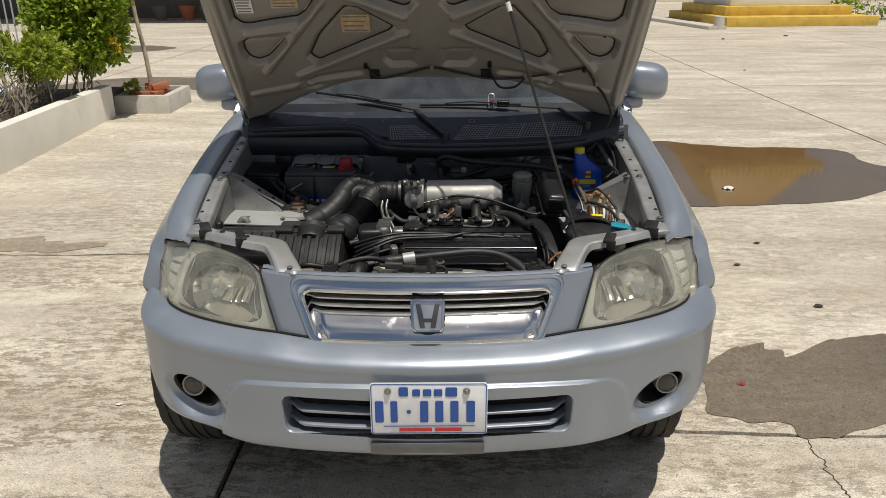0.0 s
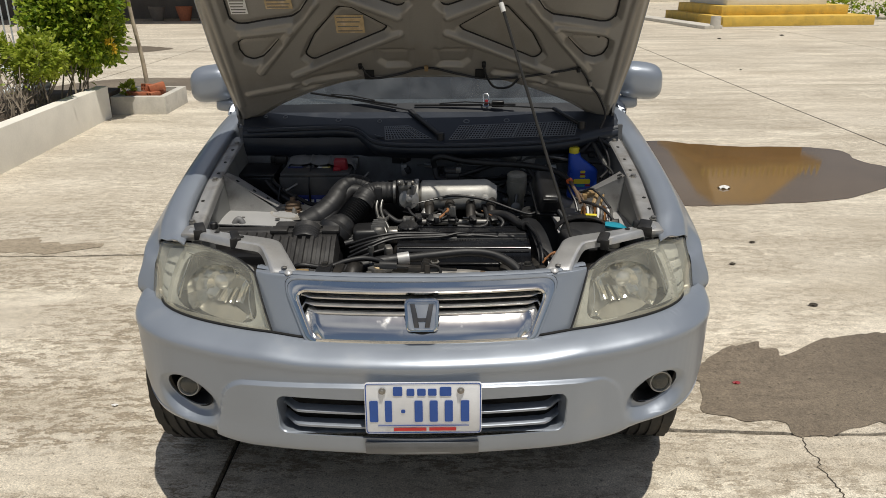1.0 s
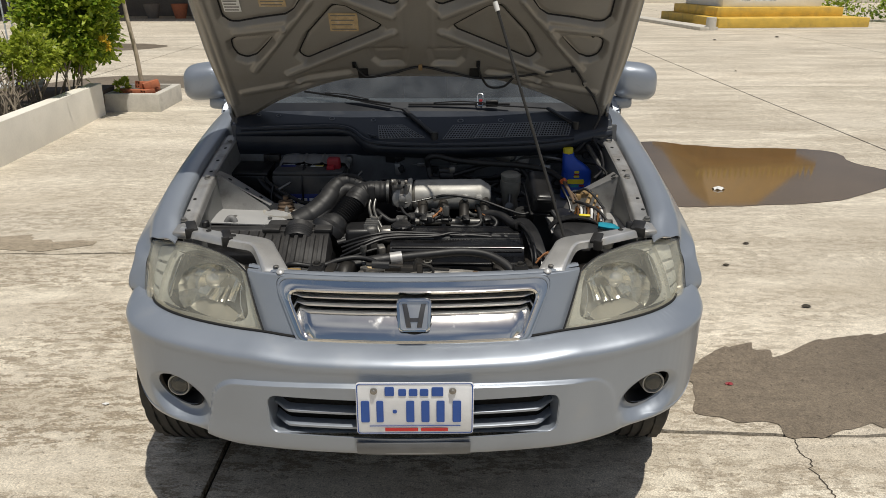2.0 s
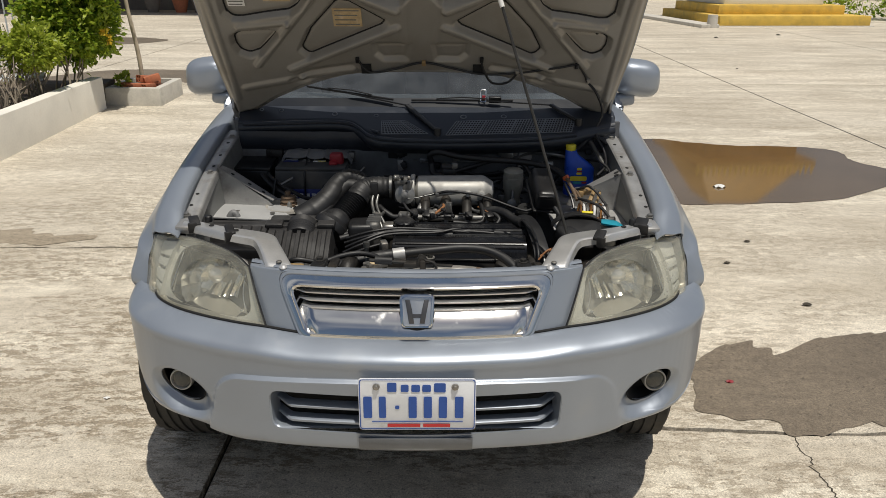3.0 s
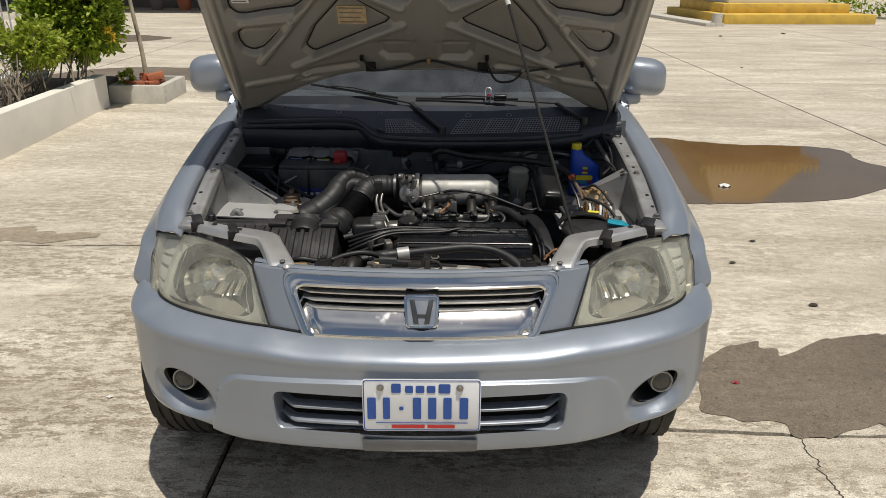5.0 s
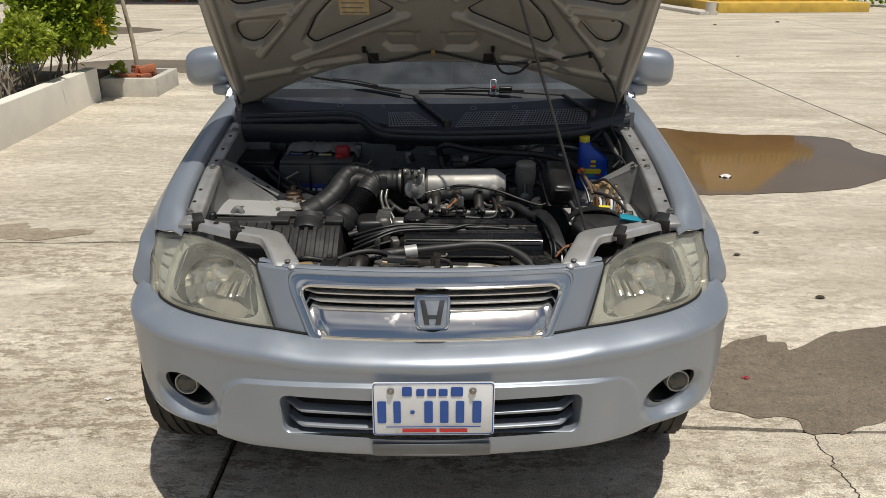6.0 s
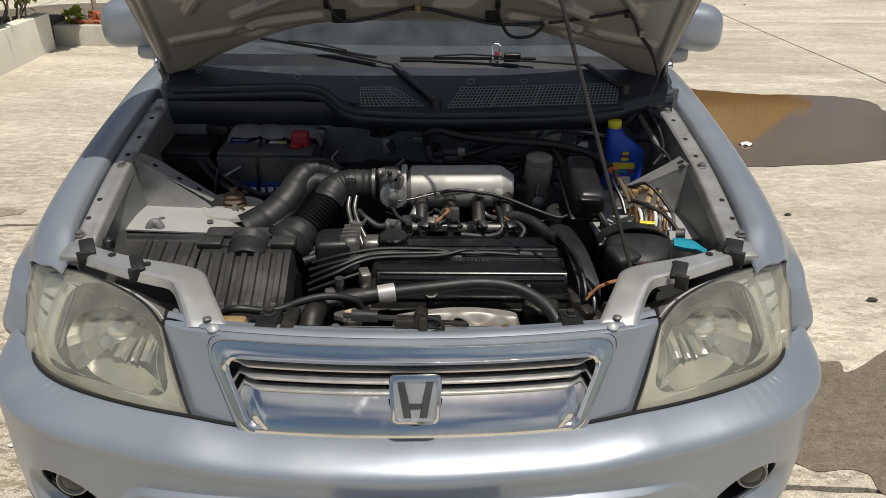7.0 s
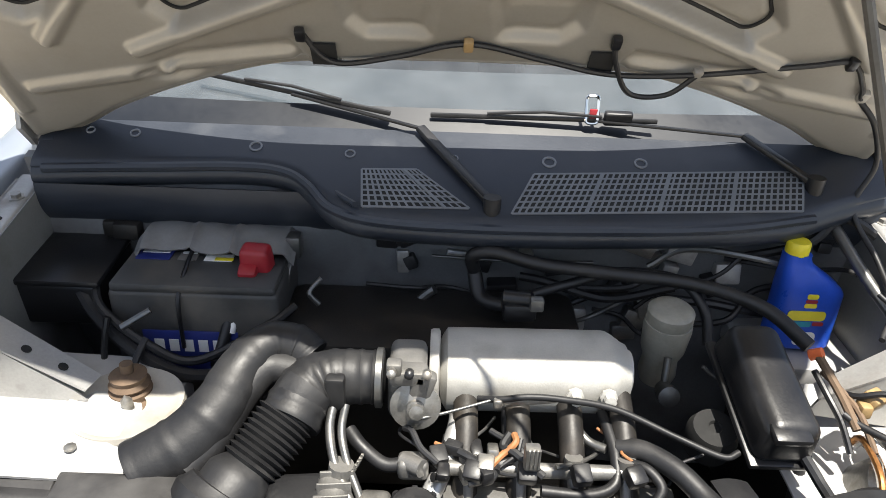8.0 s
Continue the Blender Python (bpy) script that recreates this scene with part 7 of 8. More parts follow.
# air cleaner
bm = bmesh.new()


def lid(u, v):
    x = -0.488 + 0.212 * u + 0.006 * (1 - v)
    y = 2.222 + 0.200 * v
    z = 0.766 + 0.058 * smooth(0.0, 0.95, v)
    ribs = 0.010 * smooth(-0.2, 0.2, math.cos(2 * math.pi * u * 8.0)) * smooth(0.05, 0.11, v) * (1 - smooth(0.78, 0.84, v))
    edge = min(u, 1 - u)
    z += ribs * smooth(0.04, 0.09, edge)
    return Vector((x, y, z - 0.06 * (1 - smooth(0, 0.035, edge)) - 0.05 * (1 - smooth(0.0, 0.05, v))))


sheet(bm, lid, 120, 64, 0.004)
ab = part("air_cleaner", bm, LID, car, "dusty black ribbed air cleaner box")
bm = bmesh.new()


def lid2(u, v):
    x = -0.692 + 0.198 * u
    y = 2.440 - 0.075 * u + (0.065 + 0.075 * u) * v
    ribs = 0.009 * smooth(-0.2, 0.2, math.cos(2 * math.pi * u * 6)) * smooth(0.25, 0.32, u) * smooth(0.08, 0.15, v) * (1 - smooth(0.74, 0.80, v))
    return Vector((x, y, 0.776 + 0.034 * v + ribs + 0.008 * smooth(0.84, 0.88, v) - 0.05 * (1 - smooth(0, 0.04, min(u, 1 - u))) - 0.04 * (1 - smooth(0.0, 0.06, v))))


sheet(bm, lid2, 90, 34, 0.004)
part("side_box", bm, LID, ab)
# half-round ridged barrel lying in the recess of the rear step
bm = bmesh.new()
ridges = [(0.049 if k % 2 else 0.0455, 0.006 + 0.0045 * k) for k in range(9)]
lathe(bm, [(0.001, -0.004), (0.030, -0.002), (0.044, 0.001)] + ridges + [(0.046, 0.060)], (-0.380, 2.393, 0.797), (0, 0.88, 0.47), 48)
part("boss", bm, LID, ab)
bm = bmesh.new()
box(bm, (-0.384, 2.468, 0.824), (0.206, 0.052, 0.032), 0.006, (3, 0, 0))
box(bm, (-0.384, 2.428, 0.818), (0.212, 0.030, 0.030), 0.006, (8, 0, 0))
box(bm, (-0.384, 2.497, 0.812), (0.218, 0.012, 0.040), 0.003)
for x in (-0.466, -0.302):
    box(bm, (x, 2.420, 0.833), (0.056, 0.034, 0.018), 0.005, (12, 0, 0))
part("lid_flange", bm, LID, ab)
bm = bmesh.new()
box(bm, (-0.384, 2.4425, 0.8385), (0.214, 0.0030, 0.0040), 0.0008)
part("split_line", bm, DARK, ab)
bm = bmesh.new()
box(bm, (-0.376, 2.345, 0.66), (0.206, 0.24, 0.19), 0.015)
box(bm, (-0.59, 2.43, 0.67), (0.18, 0.12, 0.19), 0.015)
part("base", bm, BLACK, ab)
for k in range(7):
    bm = bmesh.new()
    box(bm, (-0.466 + 0.030 * k, 2.222, 0.716), (0.006, 0.012, 0.070), 0.002)
    part("front_rib", bm, DUSTY, ab)
bm = bmesh.new()
tube(bm, [(-0.642, 2.512, 0.800), (-0.635, 2.515, 0.824), (-0.622, 2.518, 0.838), (-0.610, 2.516, 0.826), (-0.606, 2.512, 0.80)], 0.011, 10)
part("grommet", bm, BLANKET, ab)

# intake: bellows from the cleaner, elbow to the throttle, resonator
bm = bmesh.new()
prof = []
for k in range(19):
    prof.append((0.041 if k % 2 else 0.034, 0.018 + 0.0042 * k))
prof = [(0.046, -0.055), (0.046, 0.0), (0.040, 0.010)] + prof + [(0.037, 0.102), (0.037, 0.140)]
lathe(bm, prof, (-0.275, 2.508, 0.822), (0.50, 0.62, 0.50), 30)
part("bellows", bm, DUSTY, car, "black corrugated intake bellows")
bm = bmesh.new()
lathe(bm, [(0.056, -0.01), (0.060, 0.0), (0.060, 0.014), (0.056, 0.018), (0.050, 0.03)], (-0.302, 2.475, 0.800), (0.50, 0.62, 0.60), 30)
part("duct_collar", bm, DUSTY, car)
bm = bmesh.new()
tube(bm, [(-0.222, 2.565, 0.868), (-0.205, 2.600, 0.890), (-0.178, 2.618, 0.898), (-0.135, 2.622, 0.899), (-0.105, 2.622, 0.899)], 0.038, 20, 8, lambda k: 0.040 - 0.006 * k + 0.0018 * (math.sin(k * 60) > 0.6))
box(bm, (-0.165, 2.588, 0.900), (0.026, 0.02, 0.050), 0.005)
part("throttle_duct", bm, DRUM_BLACK, car)
bm = bmesh.new()
lathe(bm, [(0.037, -0.004), (0.040, -0.003), (0.040, 0.005), (0.037, 0.006)], (-0.112, 2.622, 0.899), (1, 0, 0), 28)
part("hose_clamp", bm, ZINC, car)
bm = bmesh.new()
tube(bm, [(-0.205, 2.650, 0.905), (-0.228, 2.662, 0.918), (-0.262, 2.655, 0.924), (-0.292, 2.622, 0.908), (-0.314, 2.580, 0.876), (-0.352, 2.545, 0.842), (-0.405, 2.520, 0.815)], 0.034, 20, 12,
     lambda k: 0.028 + 0.016 * smooth(0.3, 1.0, k) + 0.0012 * (math.sin(k * 46) > 0.7))
tube(bm, [(-0.225, 2.635, 0.895), (-0.262, 2.628, 0.902), (-0.288, 2.598, 0.884), (-0.315, 2.552, 0.850), (-0.345, 2.518, 0.825)], 0.024, 16, 8)
part("resonator", bm, DRUM_BLACK, car, "black moulded intake resonator")

# plenum, throttle body and runners
bm = bmesh.new()


def plenum(u, v):
    a = 2 * math.pi * v
    x = -0.042 + 0.274 * u
    end = min(1.0, smooth(-0.03, 0.08, u) * 1.0, 1.0 - 0.35 * smooth(0.88, 1.02, u))
    ry, rz = 0.062 * end, 0.049 * end
    cy, cz = math.cos(a), math.sin(a)
    k = (abs(cy) ** 2.6 + abs(cz) ** 2.6) ** (-1 / 2.6)
    return Vector((x, 2.688 + ry * k * cy, 0.869 + rz * k * cz + 0.004 * u))


sheet(bm, plenum, 40, 44)
bmesh.ops.remove_doubles(bm, verts=bm.verts[:], dist=0.0003)
bmesh.ops.holes_fill(bm, edges=bm.edges[:], sides=0)
pl = part("plenum", bm, CAST, car, "cast aluminium intake plenum")
bm = bmesh.new()
lathe(bm, [(0.054, 0), (0.056, 0.004), (0.056, 0.012), (0.052, 0.014)], (-0.046, 2.682, 0.872), (1, 0, 0), 32)
part("flange", bm, CAST, pl)
bm = bmesh.new()
rod(bm, (0.224, 2.688, 0.873), (0.237, 2.688, 0.873), 0.035, 0.030, seg=24)
part("end_cap", bm, CAST, pl)
bm = bmesh.new()
box(bm, (-0.074, 2.632, 0.892), (0.050, 0.085, 0.078), 0.012, seg=3)
box(bm, (-0.072, 2.595, 0.927), (0.050, 0.030, 0.022), 0.006)
box(bm, (-0.090, 2.590, 0.940), (0.020, 0.020, 0.020), 0.004)
box(bm, (-0.055, 2.59, 0.910), (0.03, 0.02, 0.05), 0.006, (0, 15, 0))
tb = part("throttle_body", bm, ALLOY, car, "grimy cast throttle body")
bm = bmesh.new()
lathe(bm, [(0.031, 0), (0.033, 0.003), (0.033, 0.008), (0.024, 0.010), (0.012, 0.013), (0.011, 0.018), (0.001, 0.019)], (-0.062, 2.588, 0.885), (0, -1, 0.25), 26)
part("throttle_wheel", bm, STEEL, tb)
bm = bmesh.new()
lathe(bm, [(0.010, 0), (0.010, 0.010), (0.001, 0.012)], (-0.060, 2.572, 0.888), (0, -1, 0.25), 12)
part("nut", bm, STEEL, tb)
for x, dx in ((-0.092, 0.0), (-0.07, 0), (-0.048, 0)):
    bm = bmesh.new()
    lathe(bm, [(0.006, 0), (0.006, 0.018), (0.004, 0.02), (0.001, 0.021)], (x, 2.578, 0.942), (0, -1, 0.5), 10)
    part("screw", bm, BLACK if x == -0.07 else STEEL, tb)
for k in range(4):
    bm = bmesh.new()
    x = 0.005 + 0.070 * k
    tube(bm, [(x, 2.645, 0.862), (x, 2.600, 0.845), (x, 2.560, 0.815), (x, 2.525, 0.775)], 0.017, 12)
    part("intake_runner", bm, GREASE, car)
bm = bmesh.new()
box(bm, (0.115, 2.525, 0.775), (0.33, 0.06, 0.03), 0.008)
part("head_flange", bm, ALLOY, car)
bm = bmesh.new()
rod(bm, (-0.02, 2.545, 0.818), (0.25, 2.545, 0.818), 0.010, seg=14)
part("fuel_rail", bm, ALLOY, car)
for k in range(4):
    x = 0.008 + 0.068 * k
    bm = bmesh.new()
    rod(bm, (x, 2.545, 0.812), (x, 2.520, 0.785), 0.010, 0.008, seg=12)
    rod(bm, (x, 2.548, 0.818), (x, 2.552, 0.836), 0.012, seg=14)
    inj = part("injector", bm, ALLOY, car)
    bm = bmesh.new()
    box(bm, (x + 0.006, 2.525, 0.832), (0.024, 0.026, 0.020), 0.004, (25, 0, 12 * k - 15))
    part("connector", bm, BLACK if k != 1 else DUSTY, inj)
bm = bmesh.new()
box(bm, (0.085, 2.522, 0.862), (0.020, 0.018, 0.034), 0.004)
for k in range(4):
    box(bm, (0.078 + 0.005 * k, 2.513, 0.866), (0.0022, 0.003, 0.030))
part("sensor", bm, STEEL, car)
PIPES = [  # pale and dark pipes in front of the plenum: path, radius, material
    ([(-0.003, 2.640, 0.827), (-0.006, 2.600, 0.838), (-0.020, 2.560, 0.815), (-0.040, 2.515, 0.795)], 0.0135, ARM),
    ([(0.062, 2.625, 0.847), (0.062, 2.605, 0.832), (0.066, 2.580, 0.825), (0.070, 2.555, 0.800)], 0.0085, RUBBER),
    ([(0.190, 2.625, 0.850), (0.196, 2.595, 0.842), (0.200, 2.560, 0.830), (0.195, 2.530, 0.812), (0.16, 2.515, 0.808), (0.10, 2.515, 0.812)], 0.0080, RUBBER),
    ([(0.145, 2.625, 0.854), (0.150, 2.610, 0.844), (0.168, 2.590, 0.830), (0.19, 2.575, 0.830)], 0.0065, ZINC),
    ([(-0.168, 2.585, 0.882), (-0.170, 2.560, 0.862), (-0.160, 2.525, 0.840), (-0.138, 2.490, 0.815), (-0.125, 2.465, 0.79)], 0.0060, ZINC),
    ([(-0.152, 2.585, 0.882), (-0.155, 2.560, 0.860), (-0.145, 2.528, 0.840), (-0.126, 2.495, 0.815), (-0.112, 2.47, 0.79)], 0.0055, ZINC),
    ([(-0.148, 2.580, 0.844), (-0.130, 2.560, 0.835), (-0.100, 2.545, 0.820), (-0.072, 2.545, 0.822)], 0.0095, RUBBER),
    ([(0.205, 2.575, 0.832), (0.235, 2.562, 0.840), (0.270, 2.530, 0.840), (0.300, 2.490, 0.830), (0.318, 2.45, 0.835)], 0.0145, RUBBER),
    ([(0.215, 2.55, 0.830), (0.235, 2.535, 0.835), (0.250, 2.515, 0.825), (0.24, 2.50, 0.810)], 0.0070, RUBBER),
    ([(0.020, 2.612, 0.877), (0.050, 2.600, 0.887), (0.085, 2.598, 0.894), (0.130, 2.600, 0.890), (0.200, 2.600, 0.877), (0.280, 2.575, 0.854), (0.335, 2.555, 0.842), (0.358, 2.562, 0.844)], 0.0045, RUBBER),
    ([(-0.055, 2.572, 0.874), (-0.02, 2.585, 0.875), (0.035, 2.60, 0.884)], 0.0022, ZINC),
    ([(0.02, 2.880, 0.918), (0.015, 2.870, 0.953), (0.05, 2.860, 0.966), (0.12, 2.850, 0.953), (0.24, 2.845, 0.943), (0.36, 2.830, 0.938), (0.45, 2.78, 0.930), (0.50, 2.72, 0.905)], 0.0110, RUBBER),
    ([(0.02, 2.880, 0.918), (0.03, 2.855, 0.888), (0.06, 2.835, 0.885), (0.11, 2.830, 0.890)], 0.0120, RUBBER),
    ([(0.10, 2.85, 0.893), (0.17, 2.86, 0.913), (0.25, 2.87, 0.933), (0.34, 2.85, 0.933), (0.375, 2.81, 0.903), (0.38, 2.78, 0.860)], 0.0080, RUBBER),
    ([(-0.62, 2.965, 0.973), (-0.3, 2.97, 0.963), (0.1, 2.97, 0.953), (0.5, 2.97, 0.960)], 0.0035, ZINC),
    ([(-0.05, 2.93, 0.918), (0.10, 2.93, 0.913), (0.22, 2.93, 0.916)], 0.0030, ZINC),
    ([(-0.225, 2.86, 0.908), (-0.240, 2.850, 0.893), (-0.242, 2.845, 0.885), (-0.228, 2.845, 0.868)], 0.0045, ZINC),
    ([(0.345, 2.70, 0.878), (0.36, 2.695, 0.867), (0.385, 2.685, 0.858)], 0.0030, ZINC),
    ([(0.500, 2.60, 0.882), (0.515, 2.585, 0.877), (0.545, 2.55, 0.877), (0.580, 2.515, 0.867), (0.605, 2.47, 0.842)], 0.0050, RUBBER),
    ([(0.455, 2.585, 0.830), (0.452, 2.575, 0.79), (0.448, 2.56, 0.74)], 0.0085, RUBBER),
    ([(0.62, 2.79, 0.955), (0.645, 2.75, 0.935), (0.640, 2.70, 0.910), (0.60, 2.66, 0.877)], 0.0040, RUBBER),
    ([(0.585, 2.985, 1.030), (0.600, 2.960, 1.010), (0.630, 2.86, 0.953), (0.655, 2.79, 0.915)], 0.0095, ZINC),
    ([(0.585, HINGE.y - 0.11, 1.21), (0.618, 2.93, 1.17), (0.648, 2.945, 1.10), (0.625, 2.93, 1.03), (0.648, 2.86, 0.973), (0.640, 2.78, 0.940), (0.60, 2.72, 0.920)], 0.0045, RUBBER),
]
for pts, r, m in PIPES:
    bm = bmesh.new()
    tube(bm, pts, r, 10)
    part("pipe" if m in (ZINC, ARM) else "hose", bm, m, car)
bm = bmesh.new()
box(bm, (-0.062, 2.542, 0.822), (0.040, 0.030, 0.030), 0.008, seg=3)
rod(bm, (-0.075, 2.545, 0.828), (-0.050, 2.527, 0.832), 0.012, seg=12)
part("idle_valve", bm, ALLOY, car)
bm = bmesh.new()
box(bm, (0.085, 2.60, 0.885), (0.075, 0.006, 0.010), 0.002, (0, -8, 0))
box(bm, (0.045, 2.598, 0.882), (0.012, 0.012, 0.014), 0.003)
part("cable_bracket", bm, STEEL, car)
for x in (0.150, 0.195):
    bm = bmesh.new()
    lathe(bm, [(0.012, 0), (0.012, 0.005), (0.008, 0.006), (0.008, 0.018), (0.001, 0.019)], (x, 2.622, 0.880), (0, -1, 0.2), 8)
    part("bolt", bm, CAST, pl)
bm = bmesh.new()
box(bm, (0.085, 2.79, 0.912), (0.05, 0.05, 0.03), 0.006)
rod(bm, (0.06, 2.785, 0.930), (0.10, 2.78, 0.930), 0.012, seg=14)
part("purge_valve", bm, BLACK, car)
bm = bmesh.new()
box(bm, (0.105, 2.745, 0.945), (0.020, 0.016, 0.020), 0.003)
part("cap", bm, ZINC, car)

rnd = random.Random(31)
for k in range(16):
    bm = bmesh.new()
    x, y, z = -0.04 + 0.27 * rnd.random(), 2.515 + 0.03 * rnd.random(), 0.818 + 0.02 * rnd.random()
    pts = [(x, y, z)]
    for _ in range(3):
        x, y, z = x + rnd.uniform(-0.045, 0.045), y + rnd.uniform(0.008, 0.03), z + rnd.uniform(-0.012, 0.018)
        pts.append((x, y, z))
    tube(bm, pts, rnd.choice((0.0022, 0.003, 0.0045, 0.006)), 8, 6)
    part("wire", bm, (RUBBER, DUSTY, ZINC, RUBBER, WIRE_BROWN)[k % 5], car)
for k in range(9):
    bm = bmesh.new()
    x, y = -0.05 + 0.29 * rnd.random(), 2.515 + 0.05 * rnd.random()
    box(bm, (x, y, 0.826 + 0.012 * rnd.random()), (rnd.uniform(0.012, 0.024), rnd.uniform(0.012, 0.026), rnd.uniform(0.012, 0.022)), 0.003, (rnd.uniform(-20, 20), 0, rnd.uniform(-40, 40)))
    part("clip", bm, (BLACK, STEEL, DUSTY)[k % 3], car)

# ---- battery corner ----
bm = bmesh.new()
box(bm, (-0.415, 2.885, 0.7990), (0.262, 0.165, 0.215), 0.008, seg=3)
battery = part("battery", bm, BATTERY, car, "black battery with a navy label")
bm = bmesh.new()
box(bm, (-0.415, 2.880, 0.9120), (0.255, 0.155, 0.016), 0.006)
part("battery_lid", bm, BATTERY, battery)
bm = bmesh.new()
box(bm, (-0.425, 2.8005, 0.7960), (0.150, 0.003, 0.085), 0.001)
lb = part("sticker", bm, NAVY, battery)
for x in (-0.475, -0.452, -0.429, -0.406, -0.383):
    bm = bmesh.new()
    box(bm, (x, 2.7985, 0.8120), (0.015, 0.0012, 0.022))
    part("bar", bm, WHITE, lb)
bm = bmesh.new()
box(bm, (-0.385, 2.7985, 0.79), (0.05, 0.0012, 0.012))
part("bar", bm, BLUE, lb)
for x, sx, m in ((-0.500, 0.055, NAVY), (-0.395, 0.045, WHITE), (-0.445, 0.03, INK)):
    bm = bmesh.new()
    box(bm, (x, 2.895, 0.9212), (sx, 0.030, 0.0014))
    st = part("sticker", bm, m, battery)
    bm = bmesh.new()
    box(bm, (x, 2.904, 0.9224), (sx * 0.8, 0.007, 0.001))
    part("bar", bm, WHITE if m is not WHITE else INK, st)
bm = bmesh.new()
box(bm, (-0.385, 2.885, 0.9224), (0.03, 0.009, 0.001))
part("bar", bm, YELLOW, battery)
bm = bmesh.new()


def blanket(u, v):
    """Crumpled grey heat blanket lying over the rear half of the battery."""
    x = -0.537 + 0.262 * u
    fold = 0.006 * math.exp(-((u - 0.36) / 0.018) ** 2) + 0.005 * math.exp(-((u - 0.62) / 0.02) ** 2)
    return Vector((x, 2.888 + 0.100 * v + 0.006 * math.sin(7 * u), 0.926 + 0.026 * math.sin(math.pi * (0.08 + 0.75 * v)) + fold + 0.002 * math.sin(23 * u + 5 * v) - 0.02 * (1 - smooth(0.0, 0.06, min(u, 1 - u)))))


sheet(bm, blanket, 60, 24, 0.003)
part("battery_blanket", bm, BLANKET, battery, "crumpled grey heat blanket")
bm = bmesh.new()
box(bm, (-0.328, 2.868, 0.934), (0.050, 0.040, 0.050), 0.008, (8, 0, -6), seg=3, taper=(0.92, 0.8))
box(bm, (-0.338, 2.850, 0.916), (0.030, 0.026, 0.034), 0.006, (25, 0, 0))
part("terminal_cap", bm, RED, battery, "red plastic terminal cap")
bm = bmesh.new()
tube(bm, [(-0.340, 2.846, 0.910), (-0.345, 2.832, 0.892), (-0.353, 2.815, 0.866), (-0.360, 2.80, 0.838)], 0.0062, 10)
part("cable", bm, WHITE, battery)
bm = bmesh.new()
tube(bm, [(-0.362, 2.82, 0.8660), (-0.372, 2.79, 0.8240), (-0.38, 2.775, 0.79), (-0.36, 2.77, 0.74)], 0.0095, 10)
part("cable", bm, RUBBER, battery)
bm = bmesh.new()
box(bm, (-0.280, 2.930, 0.9290), (0.024, 0.030, 0.040), 0.004)
tube(bm, [(-0.285, 2.92, 0.9140), (-0.290, 2.89, 0.8840), (-0.300, 2.85, 0.8440), (-0.31, 2.81, 0.7840)], 0.0075, 8)
part("clamp", bm, ZINC, battery)
bm = bmesh.new()
tube(bm, [(-0.440, 2.90, 0.9290), (-0.437, 2.86, 0.9260), (-0.436, 2.80, 0.8990), (-0.434, 2.79, 0.8140)], 0.0035, 8)
part("cable", bm, BLACK, battery)
bm = bmesh.new()
box(bm, (-0.632, 2.895, 0.870), (0.130, 0.150, 0.080), 0.010, (4, 0, 0), seg=3)
box(bm, (-0.632, 2.893, 0.912), (0.138, 0.158, 0.012), 0.005, (4, 0, 0))
fb = part("fuse_box", bm, BLACK, car)
for x, y in ((-0.585, 2.965), (-0.565, 2.955)):
    bm = bmesh.new()
    box(bm, (x, y, 0.935), (0.045, 0.03, 0.03), 0.006)
    part("connector", bm, GREASE, fb)
for pts, r, m in (([(-0.60, 2.83, 0.89), (-0.565, 2.80, 0.86), (-0.50, 2.76, 0.83), (-0.42, 2.74, 0.80), (-0.33, 2.75, 0.80)], 0.011, RUBBER),
                  ([(-0.58, 2.84, 0.90), (-0.55, 2.79, 0.88), (-0.47, 2.755, 0.84), (-0.40, 2.75, 0.82), (-0.30, 2.79, 0.86), (-0.26, 2.82, 0.88)], 0.007, RUBBER),
                  ([(-0.515, 2.765, 0.865), (-0.495, 2.775, 0.875), (-0.475, 2.785, 0.885)], 0.0055, ZINC),
                  ([(-0.545, 2.75, 0.80), (-0.54, 2.76, 0.85), (-0.535, 2.77, 0.88)], 0.005, BLACK),
                  ([(-0.49, 2.70, 0.80), (-0.485, 2.73, 0.83), (-0.478, 2.76, 0.85)], 0.006, RUBBER)):
    bm = bmesh.new()
    tube(bm, pts, r, 8)
    part("loom", bm, m, car)
bm = bmesh.new()
box(bm, (-0.05, 2.86, 0.70), (0.50, 0.20, 0.30), 0.03)
part("gearbox_bracket", bm, GREASE, car)

# ---- right side of the bay ----
bm = bmesh.new()
lathe(bm, [(0.026, -0.075), (0.030, -0.060), (0.027, -0.030), (0.034, -0.010), (0.037, 0.030), (0.036, 0.040), (0.030, 0.042)], (0.315, 2.790, 0.858), (0, -0.1, 1), 28)
rs = part("fluid_reservoir", bm, RESERVOIR, car, "smoky translucent fluid reservoir")
bm = bmesh.new()
lathe(bm, [(0.034, 0.040), (0.035, 0.044), (0.035, 0.060), (0.031, 0.064), (0.018, 0.066), (0.001, 0.064)], (0.315, 2.790, 0.858), (0, -0.1, 1), 28)
part("cap", bm, RESERVOIR, rs)
bm = bmesh.new()
lathe(bm, [(0.012, -0.01), (0.013, 0.010), (0.016, 0.012), (0.016, 0.026), (0.006, 0.028), (0.001, 0.028)], (0.306, 2.722, 0.815), (0, -1, 0.3), 18)
rod(bm, (0.308, 2.735, 0.82), (0.312, 2.75, 0.855), 0.006, seg=10)
part("banjo_fitting", bm, ZINC, car)
bm = bmesh.new()
box(bm, (0, 0, 0), (0.084, 0.195, 0.066), 0.018, seg=4, taper=(0.84, 0.92))
